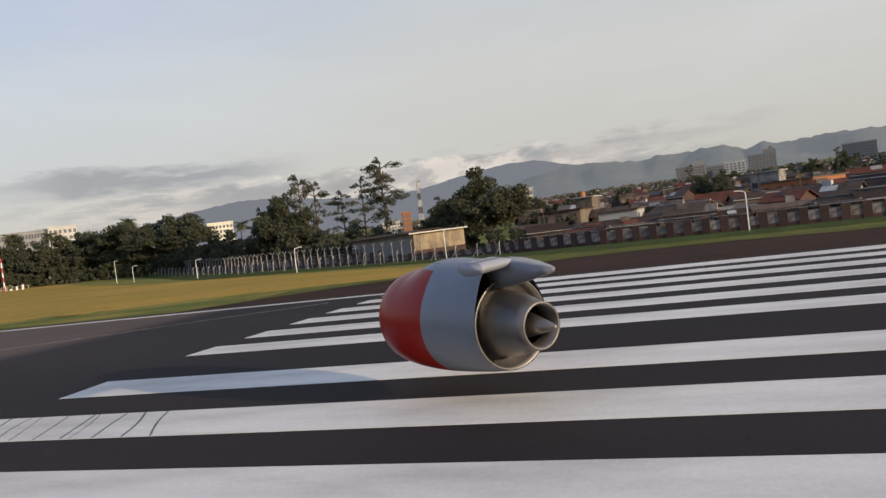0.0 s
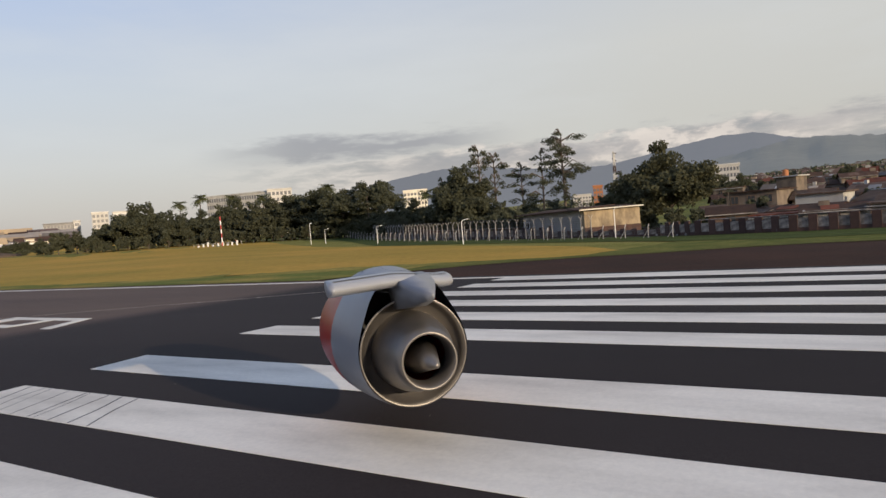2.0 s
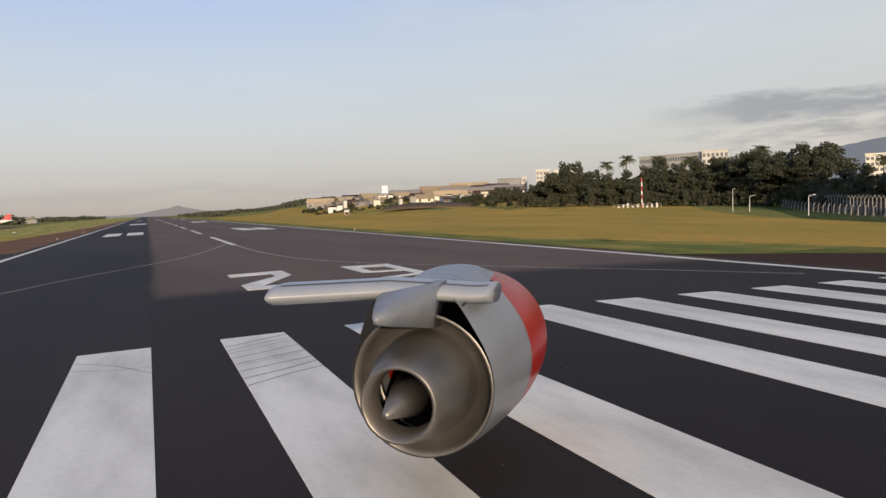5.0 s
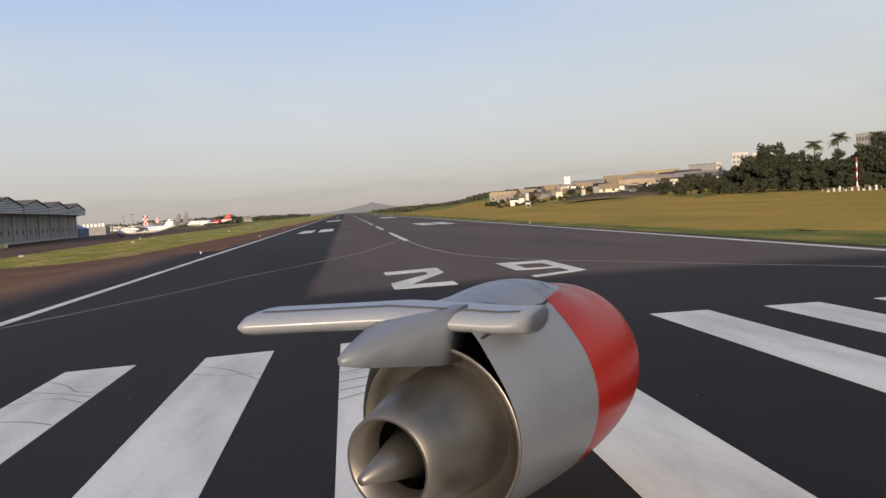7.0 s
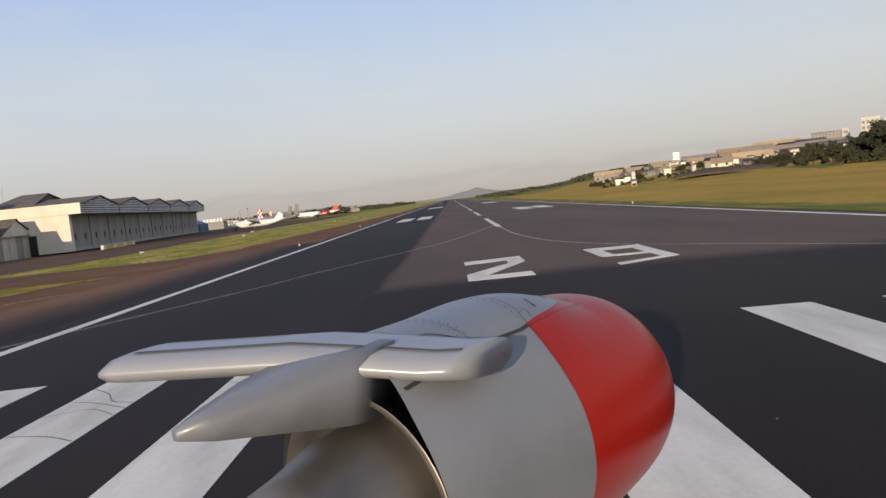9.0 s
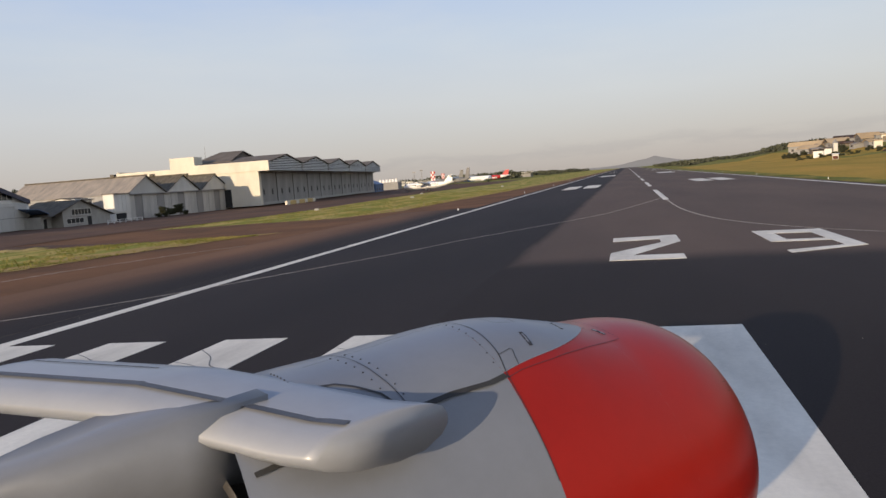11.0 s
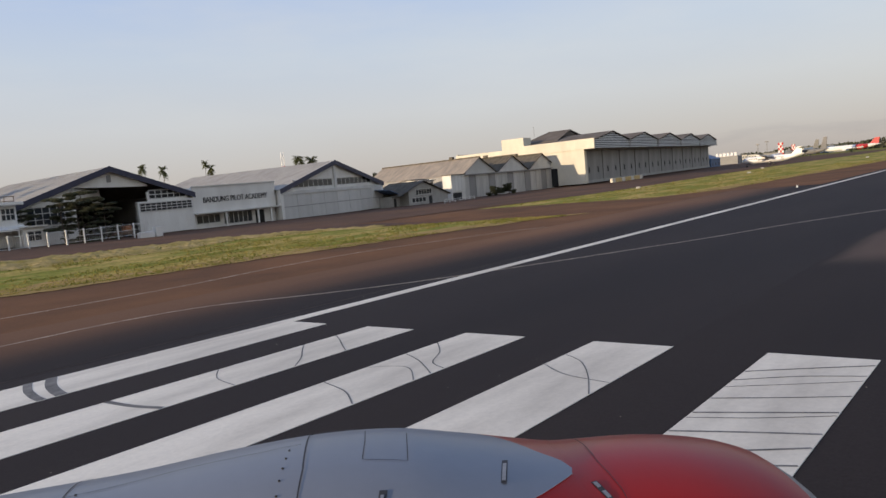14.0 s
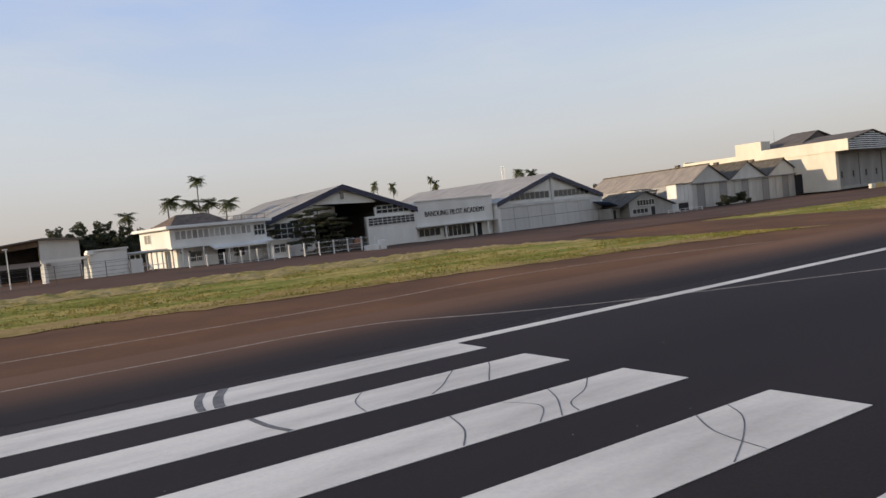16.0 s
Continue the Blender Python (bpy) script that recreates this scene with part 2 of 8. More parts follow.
M = dict(
    grass=mat("grass", (.15, .15, .035), (.22, .19, .055), scale=.12, rough=.95, fine=.45, fscale=2.5, bump=.6, spec=.04),
    green=mat("green_grass", (.084, .098, .022), (.155, .145, .038), scale=.32, rough=.95, fine=.42, fscale=2.2, bump=.7, spec=.04),
    island=mat("island_grass", (.42, .31, .10), (.20, .205, .04), scale=.22, rough=.95, fine=.5, fscale=2.6, bump=.6, stretch=(1.2, .4, 1), lo=.42, hi=.56, spec=.04),
    field=mat("dry_field", (.43, .255, .055), (.28, .20, .042), scale=.06, rough=.95, fine=.25, fscale=1.6, bump=.5, stretch=(1, .35, 1), spec=.04),
    hay=mat("cut_hay", (.44, .325, .15), (.27, .215, .065), scale=.4, rough=.95, fine=.45, fscale=3, bump=.8, spec=.04),
    weed=mat("dark_weeds", (.044, .058, .017), (.075, .09, .025), scale=.35, rough=.95, fine=.5, fscale=2, bump=.7, spec=.04),
    asphalt=mat("asphalt", (.132, .091, .070), (.095, .068, .055), scale=.09, rough=.8, fine=.3, fscale=24, bump=.35, stretch=(1, .25, 1), spec=.06),
    # Tone of the dark lane, also painted on as the aircraft's shadow.
    asphalt_new_shaded=mat("new_asphalt", (.0358, .0278, .0258), (.0225, .018, .0176), scale=.08, rough=.78, fine=.28, fscale=26, bump=.3, stretch=(1, .2, 1), spec=.09),
    shoulder=mat("shoulder_asphalt", (.200, .101, .053), (.124, .068, .041), scale=.1, rough=.88, fine=.3, fscale=16, bump=.4, spec=.04),
    apron=mat("apron_asphalt", (.150, .088, .058), (.102, .065, .048), scale=.07, rough=.88, fine=.25, fscale=12, bump=.3, spec=.04),
    rubber=mat("tyre_rubber", (.085, .08, .078), (.19, .18, .17), scale=2.5, rough=.8, fine=.3, fscale=20),
    paint=mat("runway_paint", (.75, .695, .60), (.47, .43, .37), scale=.5, rough=.8, lo=.38, hi=.70, fine=.07, fscale=9, bump=.2, stretch=(1, .3, 1), spec=.3),
    paint_worn=mat("worn_line_paint", (.52, .45, .36), (.27, .22, .17), scale=1.6, rough=.85, fine=.35, fscale=9, bump=.2),
    dirt=mat("bare_dirt", (.115, .085, .062), (.07, .055, .043), scale=.5, rough=.95, fine=.35, fscale=4, spec=.04),
    concrete=mat("concrete", (.42, .41, .38), (.30, .29, .27), scale=.35, rough=.85, fine=.15, fscale=8, stretch=(1, 1, .4)),
    cream=mat("cream_render", (.72, .67, .56), (.62, .57, .47), scale=.25, rough=.85, fine=.08, fscale=6, stretch=(1, 1, .4)),
    white=mat("white_wall", (.78, .77, .73), (.66, .64, .60), scale=.3, rough=.8, fine=.08, fscale=8, stretch=(1, 1, .35)),
    grey_sheet=mat("grey_sheet", (.295, .284, .272), (.215, .208, .20), scale=.3, rough=.6, fine=.12, fscale=5, stretch=(1, 1, .2), spread=.08),
    pale_sheet=mat("pale_sheet", (.62, .61, .58), (.50, .49, .46), scale=.25, rough=.6, fine=.12, fscale=5, stretch=(1, 1, .2), spread=.06),
    roof_grey=mat("weathered_roof", (.125, .104, .086), (.175, .15, .128), scale=.25, rough=.9, spec=.12, fine=.2, fscale=4, spread=.08),
    shed_roof=mat("mossy_sheet_roof", (.150, .128, .102), (.085, .076, .060), scale=.5, rough=.9, fine=.25, fscale=4, stretch=(1, 2.5, 1), spread=.1, spec=.1),
    roof_light=mat("pale_roof", (.38, .355, .315), (.29, .268, .238), scale=.2, rough=.7, fine=.2, fscale=3, stretch=(1, 3, 1)),
    roof_red=mat("red_tile_roof", (.165, .054, .032), (.09, .036, .025), scale=.6, rough=.85, spec=.12, fine=.3, fscale=5, spread=.25),
    roof_brown=mat("brown_tile_roof", (.074, .043, .031), (.042, .028, .022), scale=.6, rough=.88, spec=.12, fine=.3, fscale=5, spread=.3),
    # Town whitewash and plaster are darkened in colour for the town's dull shade.
    town_white=mat("dirty_whitewash", (.30, .275, .245), (.10, .09, .08), scale=.6, rough=.9, fine=.2, fscale=4, spread=.3),
    rust=mat("rusty_sheet", (.080, .046, .032), (.115, .083, .063), scale=.8, rough=.75, spec=.15, fine=.3, fscale=6, spread=.3),
    navy=mat("navy_trim", (.028, .03, .06), (.04, .042, .075), scale=1, rough=.5),
    blue=mat("blue_paint", (.09, .15, .26), (.07, .11, .2), scale=.6, rough=.6),
    brick=mat("brick_red_panel", (.075, .037, .028), (.042, .025, .020), scale=.8, rough=.9, fine=.25, fscale=6, spread=.3),
    panel=mat("pale_wall_panel", (.34, .29, .25), (.075, .062, .053), scale=2.0, rough=.85, fine=.2, fscale=4, spread=.35),
    plaster=mat("stained_plaster", (.21, .165, .12), (.085, .066, .054), scale=.5, rough=.9, fine=.2, fscale=4, spread=.2),
    orange=mat("orange_wall", (.38, .15, .06), (.31, .12, .05), scale=.5, rough=.85),
    far_wall=mat("far_white_wall", (.56, .54, .50), (.46, .44, .41), scale=.1, rough=.85, spread=.15),
    far_grey=mat("far_grey_wall", (.27, .262, .252), (.20, .195, .19), scale=.1, rough=.85, spread=.2),
    far_tan=mat("far_tan_roof", (.44, .31, .165), (.32, .235, .14), scale=.05, rough=.85, spread=.3),
    far_red=mat("far_red_roof", (.12, .075, .06), (.085, .062, .055), scale=.1, rough=.85, spread=.4),
    far_glass=mat("far_window", (.07, .08, .09), (.05, .06, .07), scale=.5, rough=.25),
    glass=mat("dark_window", (.03, .036, .042), (.05, .055, .06), scale=2, rough=.12, spec=.7, bump=0),
    # Near-black colour that paints the shade of openings and gaps.
    dark=mat("dark_opening", (.02, .02, .022), (.03, .03, .03), scale=1, rough=.9),
    timber=mat("brown_timber", (.16, .10, .06), (.11, .07, .045), scale=2, rough=.8),
    steel=mat("galvanised_steel", (.52, .53, .54), (.42, .43, .44), scale=3, rough=.45, metal=.7, bump=.05),
    post=mat("pale_concrete_post", (.44, .41, .37), (.24, .22, .20), scale=3, rough=.85, spread=.15),
    wire=mat("fence_wire", (.16, .14, .13), (.10, .09, .085), scale=2, rough=.6, metal=.4, bump=0),
    red=mat("red_paint", (.48, .032, .03), (.42, .03, .03), scale=1, rough=.4),
    yellow=mat("yellow_paint", (.66, .46, .16), (.56, .38, .14), scale=1, rough=.6),
    bark=mat("bark", (.12, .09, .065), (.07, .055, .045), scale=3, rough=.95, fine=.35, fscale=12, stretch=(1, 1, .3)),
    leaf=mat("dark_leaves", (.113, .116, .072), (.084, .089, .057), scale=.3, rough=.75, fine=.3, fscale=2, spread=.16, bump=0, translucent=.48, spec=.05),
    leaf_warm=mat("olive_leaves", (.124, .12, .067), (.088, .09, .054), scale=.28, rough=.75, fine=.3, fscale=2, spread=.16, bump=0, translucent=.48, spec=.05),
    leaf_far=mat("far_leaves", (.085, .088, .058), (.060, .064, .045), scale=.1, rough=.8, fine=.3, fscale=1, spread=.4, bump=0, spec=.1),
    palm=mat("palm_leaves", (.125, .13, .055), (.075, .083, .038), scale=.5, rough=.6, fine=.3, fscale=3, spread=.4, bump=0, translucent=.2, spec=.1),
    # Hill backdrops carry their haze as a glowing share of the material.
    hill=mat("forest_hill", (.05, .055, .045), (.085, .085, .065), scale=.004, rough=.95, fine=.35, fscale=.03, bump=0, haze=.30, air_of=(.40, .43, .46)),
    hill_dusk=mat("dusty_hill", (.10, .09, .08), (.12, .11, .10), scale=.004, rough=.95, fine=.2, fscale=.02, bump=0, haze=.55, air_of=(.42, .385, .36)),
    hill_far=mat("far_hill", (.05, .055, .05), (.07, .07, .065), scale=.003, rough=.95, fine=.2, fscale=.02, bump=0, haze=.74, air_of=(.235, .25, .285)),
    skin=mat("aircraft_silver_paint", (.182, .194, .222), (.158, .168, .193), scale=.8, rough=.42, metal=.1, fine=.035, fscale=9, bump=.015, coat=.12),
    lip=mat("dull_metal_lip", (.30, .29, .28), (.22, .21, .205), scale=2, rough=.45, metal=.6, bump=.02),
    wing_skin=mat("aircraft_wing_paint", (.285, .295, .32), (.25, .26, .285), scale=.7, rough=.4, metal=.1, fine=.04, fscale=7, bump=.02, coat=.15),
    cowl=mat("glossy_red_cowl", (.30, .011, .006), (.26, .009, .005), scale=.9, rough=.3, fine=.04, fscale=8, bump=.01, spec=.2),
    exhaust=mat("burnt_exhaust_metal", (.20, .185, .17), (.12, .112, .108), scale=1.5, rough=.42, metal=.75, fine=.08, fscale=12, bump=.02, stretch=(1, 1, 1)),
    seam=mat("dark_seam", (.028, .028, .032), (.02, .02, .024), scale=4, rough=.7, bump=0),
    walkway=mat("dark_walkway_stripe", (.095, .10, .115), (.08, .085, .1), scale=3, rough=.8),
    pad=mat("pad_asphalt", (.060, .031, .022), (.041, .024, .018), scale=.1, rough=.88, fine=.3, fscale=16, bump=.4, spec=.04),
    # Window glass paled in colour for the distance haze before it.
    hazy_glass=mat("hazy_window", (.15, .15, .155), (.11, .112, .12), scale=.5, rough=.4),
    stained_cream=mat("rain_stained_cream", (.40, .31, .19), (.15, .112, .075), scale=.6, rough=.88, fine=.15, fscale=4, stretch=(1, 1, .5)),
    verge_rim=mat("verge_rim_grass", (.13, .125, .032), (.085, .09, .024), scale=.4, rough=.95, fine=.35, fscale=2, bump=.6, spec=.04),
    thatch=mat("weathered_thatch", (.20, .15, .115), (.12, .092, .075), scale=1.2, rough=.95, fine=.4, fscale=5, bump=.8, spec=.05),
    verge=mat("mown_verge_grass", (.125, .138, .032), (.28, .21, .055), lo=.44, hi=.62, scale=.16, rough=.95, fine=.35, fscale=2, bump=.6, stretch=(1, .4, 1), spec=.04),
    pale_pane=mat("curtained_window", (.40, .385, .36), (.26, .25, .24), scale=1.2, rough=.35, fine=.1, bump=0, spread=.35),
    tan_rim=mat("dry_rim_grass", (.40, .265, .11), (.27, .195, .07), scale=.3, rough=.95, fine=.3, fscale=2.5, bump=.5, spec=.04),
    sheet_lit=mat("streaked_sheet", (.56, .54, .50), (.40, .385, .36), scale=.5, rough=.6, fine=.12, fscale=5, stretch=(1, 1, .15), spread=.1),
    roof_tan=mat("tan_weathered_roof", (.34, .285, .225), (.22, .19, .16), scale=.25, rough=.8, fine=.2, fscale=4, stretch=(1, 3, 1)),
    tuft=mat("mixed_tuft_grass", (.32, .26, .085), (.20, .195, .05), scale=.22, rough=.9, fine=.2, fscale=2, spread=.15, bump=0, translucent=.35, spec=.05, lo=.42, hi=.56),
    tyre=mat("tyre", (.022, .022, .022), (.03, .03, .03), scale=3, rough=.85),
    body_white=mat("white_fuselage", (.80, .79, .77), (.74, .73, .71), scale=.3, rough=.35, bump=.02, fine=.04),
    drab=mat("drab_grey_paint", (.19, .185, .17), (.15, .145, .135), scale=.4, rough=.6),
)

worn = M["paint"].node_tree.nodes["Color Ramp"].color_ramp.elements.new(.78)
worn.color = (.17, .145, .125, 1)


# ---- making things ----
def raw(name, verts, faces, material, parent=None, label="", smooth=False):
    me = bpy.data.meshes.new(name)
    me.from_pydata(verts, [], faces)
    for m in (material if isinstance(material, (list, tuple)) else [material]):
        me.materials.append(m)
    if smooth:
        me.polygons.foreach_set("use_smooth", [True] * len(me.polygons))
    ob = new(name, me)
    if parent:
        ob.parent = parent
    if label:
        tagged(ob, label)
    return ob


def part(name, bm, material, parent=None, label="", smooth=False):
    me = bpy.data.meshes.new(name)
    bm.to_mesh(me)
    bm.free()
    for m in (material if isinstance(material, (list, tuple)) else [material]):
        me.materials.append(m)
    if smooth:
        me.polygons.foreach_set("use_smooth", [True] * len(me.polygons))
    ob = new(name, me)
    if parent:
        ob.parent = parent
    if label:
        tagged(ob, label)
    return ob


def share(ob, m, parent=None):
    """One more piece on the same mesh."""
    o = bpy.data.objects.new(ob.name, ob.data)
    scene.collection.objects.link(o)
    o.parent = parent or ob.parent
    o.matrix_basis = m
    return o


def thing(name, m, label, category, group="", kind=""):
    e = new(name)
    e.empty_display_size = .3
    e.matrix_basis = m
    return tagged(e, label, category, group, kind)


def add_box(bm, x0, x1, y0, y1, z0, z1, bevel=0.0):
    r = bmesh.ops.create_cube(bm, size=1, matrix=Matrix.Translation(((x0 + x1) / 2, (y0 + y1) / 2, (z0 + z1) / 2)) @ Matrix.Diagonal((abs(x1 - x0), abs(y1 - y0), abs(z1 - z0), 1)))
    if bevel:
        es = {e for v in r["verts"] for e in v.link_edges}
        bmesh.ops.bevel(bm, geom=list(es), offset=bevel, segments=1, affect="EDGES")
    return bm


def box(x0, x1, y0, y1, z0, z1, bevel=0.0):
    return add_box(bmesh.new(), x0, x1, y0, y1, z0, z1, bevel)


def add_tube(bm, a, b, r0, r1=None, seg=8):
    a, b = Vector(a), Vector(b)
    d = b - a
    m = Matrix.Translation((a + b) / 2) @ d.to_track_quat("Z", "Y").to_matrix().to_4x4()
    bmesh.ops.create_cone(bm, cap_ends=True, segments=seg, radius1=r0, radius2=r0 if r1 is None else r1, depth=d.length, matrix=m)
    return bm


def tube(a, b, r0, r1=None, seg=8):
    return add_tube(bmesh.new(), a, b, r0, r1, seg)


def prism(profile, y0, y1):
    """Extrudes a profile of (x, z) from y0 to y1."""
    bm = bmesh.new()
    a = [bm.verts.new((x, y0, z)) for x, z in profile]
    b = [bm.verts.new((x, y1, z)) for x, z in profile]
    n = len(a)
    bm.faces.new(a)
    bm.faces.new(b[::-1])
    for i in range(n):
        bm.faces.new((a[i], b[i], b[(i + 1) % n], a[(i + 1) % n]))
    bmesh.ops.recalc_face_normals(bm, faces=bm.faces)
    return bm


def slope_sheet(p0, p1, p2, p3, th=.12):
    """A roof sheet with thickness through four corners."""
    bm = bmesh.new()
    up = [bm.verts.new(p) for p in (p0, p1, p2, p3)]
    dn = [bm.verts.new((p[0], p[1], p[2] - th)) for p in (p0, p1, p2, p3)]
    bm.faces.new(up)
    bm.faces.new(dn[::-1])
    for i in range(4):
        bm.faces.new((up[i], dn[i], dn[(i + 1) % 4], up[(i + 1) % 4]))
    bmesh.ops.recalc_face_normals(bm, faces=bm.faces)
    return bm


def smooth01(v):
    v = min(1, max(0, v))
    return v * v * (3 - 2 * v)


def lerp_table(table, v):
    for (a, p), (b, q) in zip(table, table[1:]):
        if v <= b:
            return p + (q - p) * max(0, (v - a)) / (b - a)
    return table[-1][1]


CROWN = .0158
APRON_Z = [(-140, .5), (6, .6), (22, .1), (45, -.4), (75, -.6), (110, -.95), (350, -.8), (900, -.5)]
# Tilt of the land in degrees by bearing, fitted to the camera's view.
FALL = [(36, 0), (57, -.4), (66, -.7), (76, -.95), (110, -1.0)]


def camber(x):
    """The fall of the runway from its crown to both sides, levelling out past the edges."""
    u = abs(x)
    w = min(max(0, u - 23), 22)
    return -CROWN * (min(u, 23) + w - w * w / 44)


def lay(x, y, z=.026):
    """A pose on the cambered runway, leaning with it."""
    return Matrix.Translation((x, y, z + camber(x))) @ Matrix.Rotation(math.atan(CROWN) * ((x > .5) - (x < -.5)), 4, "Y")


def gz(x, y):
    """The height of the ground: a cambered runway, a low apron, land that falls to the boundary wall and climbs to the
    town. Apron heights and the fall by bearing are fitted to the camera's view.
    """
    z = camber(x)
    if x < 0:
        w = smooth01((-x - 42) / 60)
        return z * (1 - w) + lerp_table(APRON_Z, y) * w
    d = math.hypot(x + 15, y + 18)
    a = math.degrees(math.atan2(x + 15, y + 18))
    w = smooth01((x - 23) / 25)
    z = z * (1 - w) + min(d, 1200) * math.tan(radians(lerp_table(FALL, a))) * w
    if x > 60:
        k = .013 + .028 * smooth01((a - 60) / 26)
        rise = .034 * max(0, d - 340) * smooth01((d - 340) / 60) * smooth01((a - 8) / 9) * smooth01((36 - a) / 6)
        z += (k * max(0, (min(d, 420) if a < 45 else d) - 135) * smooth01((d - 135) / 90) + min(rise, 6)) * smooth01((x - 60) / 60)
    return z


def away(az, d, eye=(-14.5, -18.0)):
    """A place in the plan by its bearing and distance."""
    a = radians(az)
    return eye[0] + d * math.sin(a), eye[1] + d * math.cos(a)


# ---- ground, runway, apron ----
def ribbon(name, ys, left, right, cols, lift, material, parent=None, label="", kind="structure"):
    """A sheet over the ground between two edges x = left(y) and x = right(y)."""
    verts, faces = [], []
    for y in ys:
        a, b = left(y), right(y)
        xs = [a + (b - a) * c / cols for c in range(cols + 1)]
        if a < 0 < b:
            xs[min(range(1, cols), key=lambda c: abs(xs[c]))] = 0.0
        for x in xs:
            verts.append((x, y, gz(x, y) + lift))
    w = cols + 1
    for i in range(len(ys) - 1):
        for c in range(cols):
            k = i * w + c
            faces.append((k, k + 1, k + w + 1, k + w))
    ob = raw(name, verts, faces, material, parent, smooth=True)
    if not parent:
        tagged(ob, label, name.replace("_", " "), kind=kind)
    return ob


def steps(a, b, near, grow=1.12):
    out, d = [a], near
    while out[-1] < b:
        out.append(min(b, out[-1] + d))
        if out[-1] > 60:
            d *= grow
    return out


def build_ground():
    xs = sorted({-4600, -3000, -1500, -800, -400, -250, -170, *range(-140, 61, 5), *range(70, 320, 10), *range(320, 1001, 40), 1300, 1800, 2600, 3600, 4600})
    ys = sorted({-900, -500, -300, -200, *range(-140, 241, 10), *range(260, 700, 40), *range(700, 1500, 100), 2000, 2600, 3400, 4600})
    verts = [(x, y, gz(x, y) - .25 * smooth01((72 - x) / 20) * smooth01((x + 230) / 20)) for y in ys for x in xs]
    w = len(xs)
    faces = [(j * w + i, j * w + i + 1, j * w + w + i + 1, j * w + w + i) for j in range(len(ys) - 1) for i in range(w - 1)]
    tagged(raw("ground", verts, faces, M["grass"], smooth=True), "rough grass ground that reaches to the horizon", "ground", kind="structure")


GRASS_NEAR = [(-140, -52), (-10, -50.3), (-5, -50), (1.6, -48.6), (9, -47.3), (15.4, -46.2), (25, -44), (31, -42.8), (37.6, -41.3), (43, -39.6), (47, -37)]
GRASS_FAR = [(-140, -96), (-10.7, -82.3), (-1, -78.5), (9, -77), (24, -77.5), (31, -76), (37, -71), (41, -61), (44, -48), (47, -38)]
GRASS2_NEAR = [(67.5, -66), (68.5, -42), (80, -36.2), (111, -35), (163, -33), (300, -29), (2300, -26)]
GRASS2_FAR = [(67.5, -67), (99, -65), (131, -67), (180, -71), (260, -75), (300, -73), (360, -70), (620, -85), (2300, -100)]
WEEDS = [(-95, 57), (-36, 57), (-10, 59), (0, 65), (8, 70), (20, 75), (37, 80), (60, 86), (94, 119), (120, 140)]
PAD = [(-140, 47), (-30, 46), (-22, 48.5), (-14, 49), (-8, 47.8), (-4, 45.7), (0, 42), (4, 38), (8, 34), (12, 29.6), (17, 23.2)]
PAD_YS = [-140 + 2 * k for k in range(79)] + [17]
FIELD_NEAR = [(2, 47), (6, 41), (14, 37), (24, 34), (37, 30.5), (50, 27.5), (84, 26.5), (600, 34)]
FIELD_FAR = [(2, 49), (10, 60), (18, 66), (28, 71), (41, 77), (59, 86), (83, 97), (140, 135), (220, 190), (600, 280)]


def ragged(y, amount=.5):
    """An uneven grass edge."""
    return amount * (noise.noise(Vector((y * .9, 3.1, .4))) + 1.4 * noise.noise(Vector((y * .23, 7.7, .4))))


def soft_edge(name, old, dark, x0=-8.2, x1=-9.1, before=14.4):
    """Brown asphalt that passes into the newer dark one across x0 to x1. Before line y the dark tone paints the
    aircraft's shadow.
    """
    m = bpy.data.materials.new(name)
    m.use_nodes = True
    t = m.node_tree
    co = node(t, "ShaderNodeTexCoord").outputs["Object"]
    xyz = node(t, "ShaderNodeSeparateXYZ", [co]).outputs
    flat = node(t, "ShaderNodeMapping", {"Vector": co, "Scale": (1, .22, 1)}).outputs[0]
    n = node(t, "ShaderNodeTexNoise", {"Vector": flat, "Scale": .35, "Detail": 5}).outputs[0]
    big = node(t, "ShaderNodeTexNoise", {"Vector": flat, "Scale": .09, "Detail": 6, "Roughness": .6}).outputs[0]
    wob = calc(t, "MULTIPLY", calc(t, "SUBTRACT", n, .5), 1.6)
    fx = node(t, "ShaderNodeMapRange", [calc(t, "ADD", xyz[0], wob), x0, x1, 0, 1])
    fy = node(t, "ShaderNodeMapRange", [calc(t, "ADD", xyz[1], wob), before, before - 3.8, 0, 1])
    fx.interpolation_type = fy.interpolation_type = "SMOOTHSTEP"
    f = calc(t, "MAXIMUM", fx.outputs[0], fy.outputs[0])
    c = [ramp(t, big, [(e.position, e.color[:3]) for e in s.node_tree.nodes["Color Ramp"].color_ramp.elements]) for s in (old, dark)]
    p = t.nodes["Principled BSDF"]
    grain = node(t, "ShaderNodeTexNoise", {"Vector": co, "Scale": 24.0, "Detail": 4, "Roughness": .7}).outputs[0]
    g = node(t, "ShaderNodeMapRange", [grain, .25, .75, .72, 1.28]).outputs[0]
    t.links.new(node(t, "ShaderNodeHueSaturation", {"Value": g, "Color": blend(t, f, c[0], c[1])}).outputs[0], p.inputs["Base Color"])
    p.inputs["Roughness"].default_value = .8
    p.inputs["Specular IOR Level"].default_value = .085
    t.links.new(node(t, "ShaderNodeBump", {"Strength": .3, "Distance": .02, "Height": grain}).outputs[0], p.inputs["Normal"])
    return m


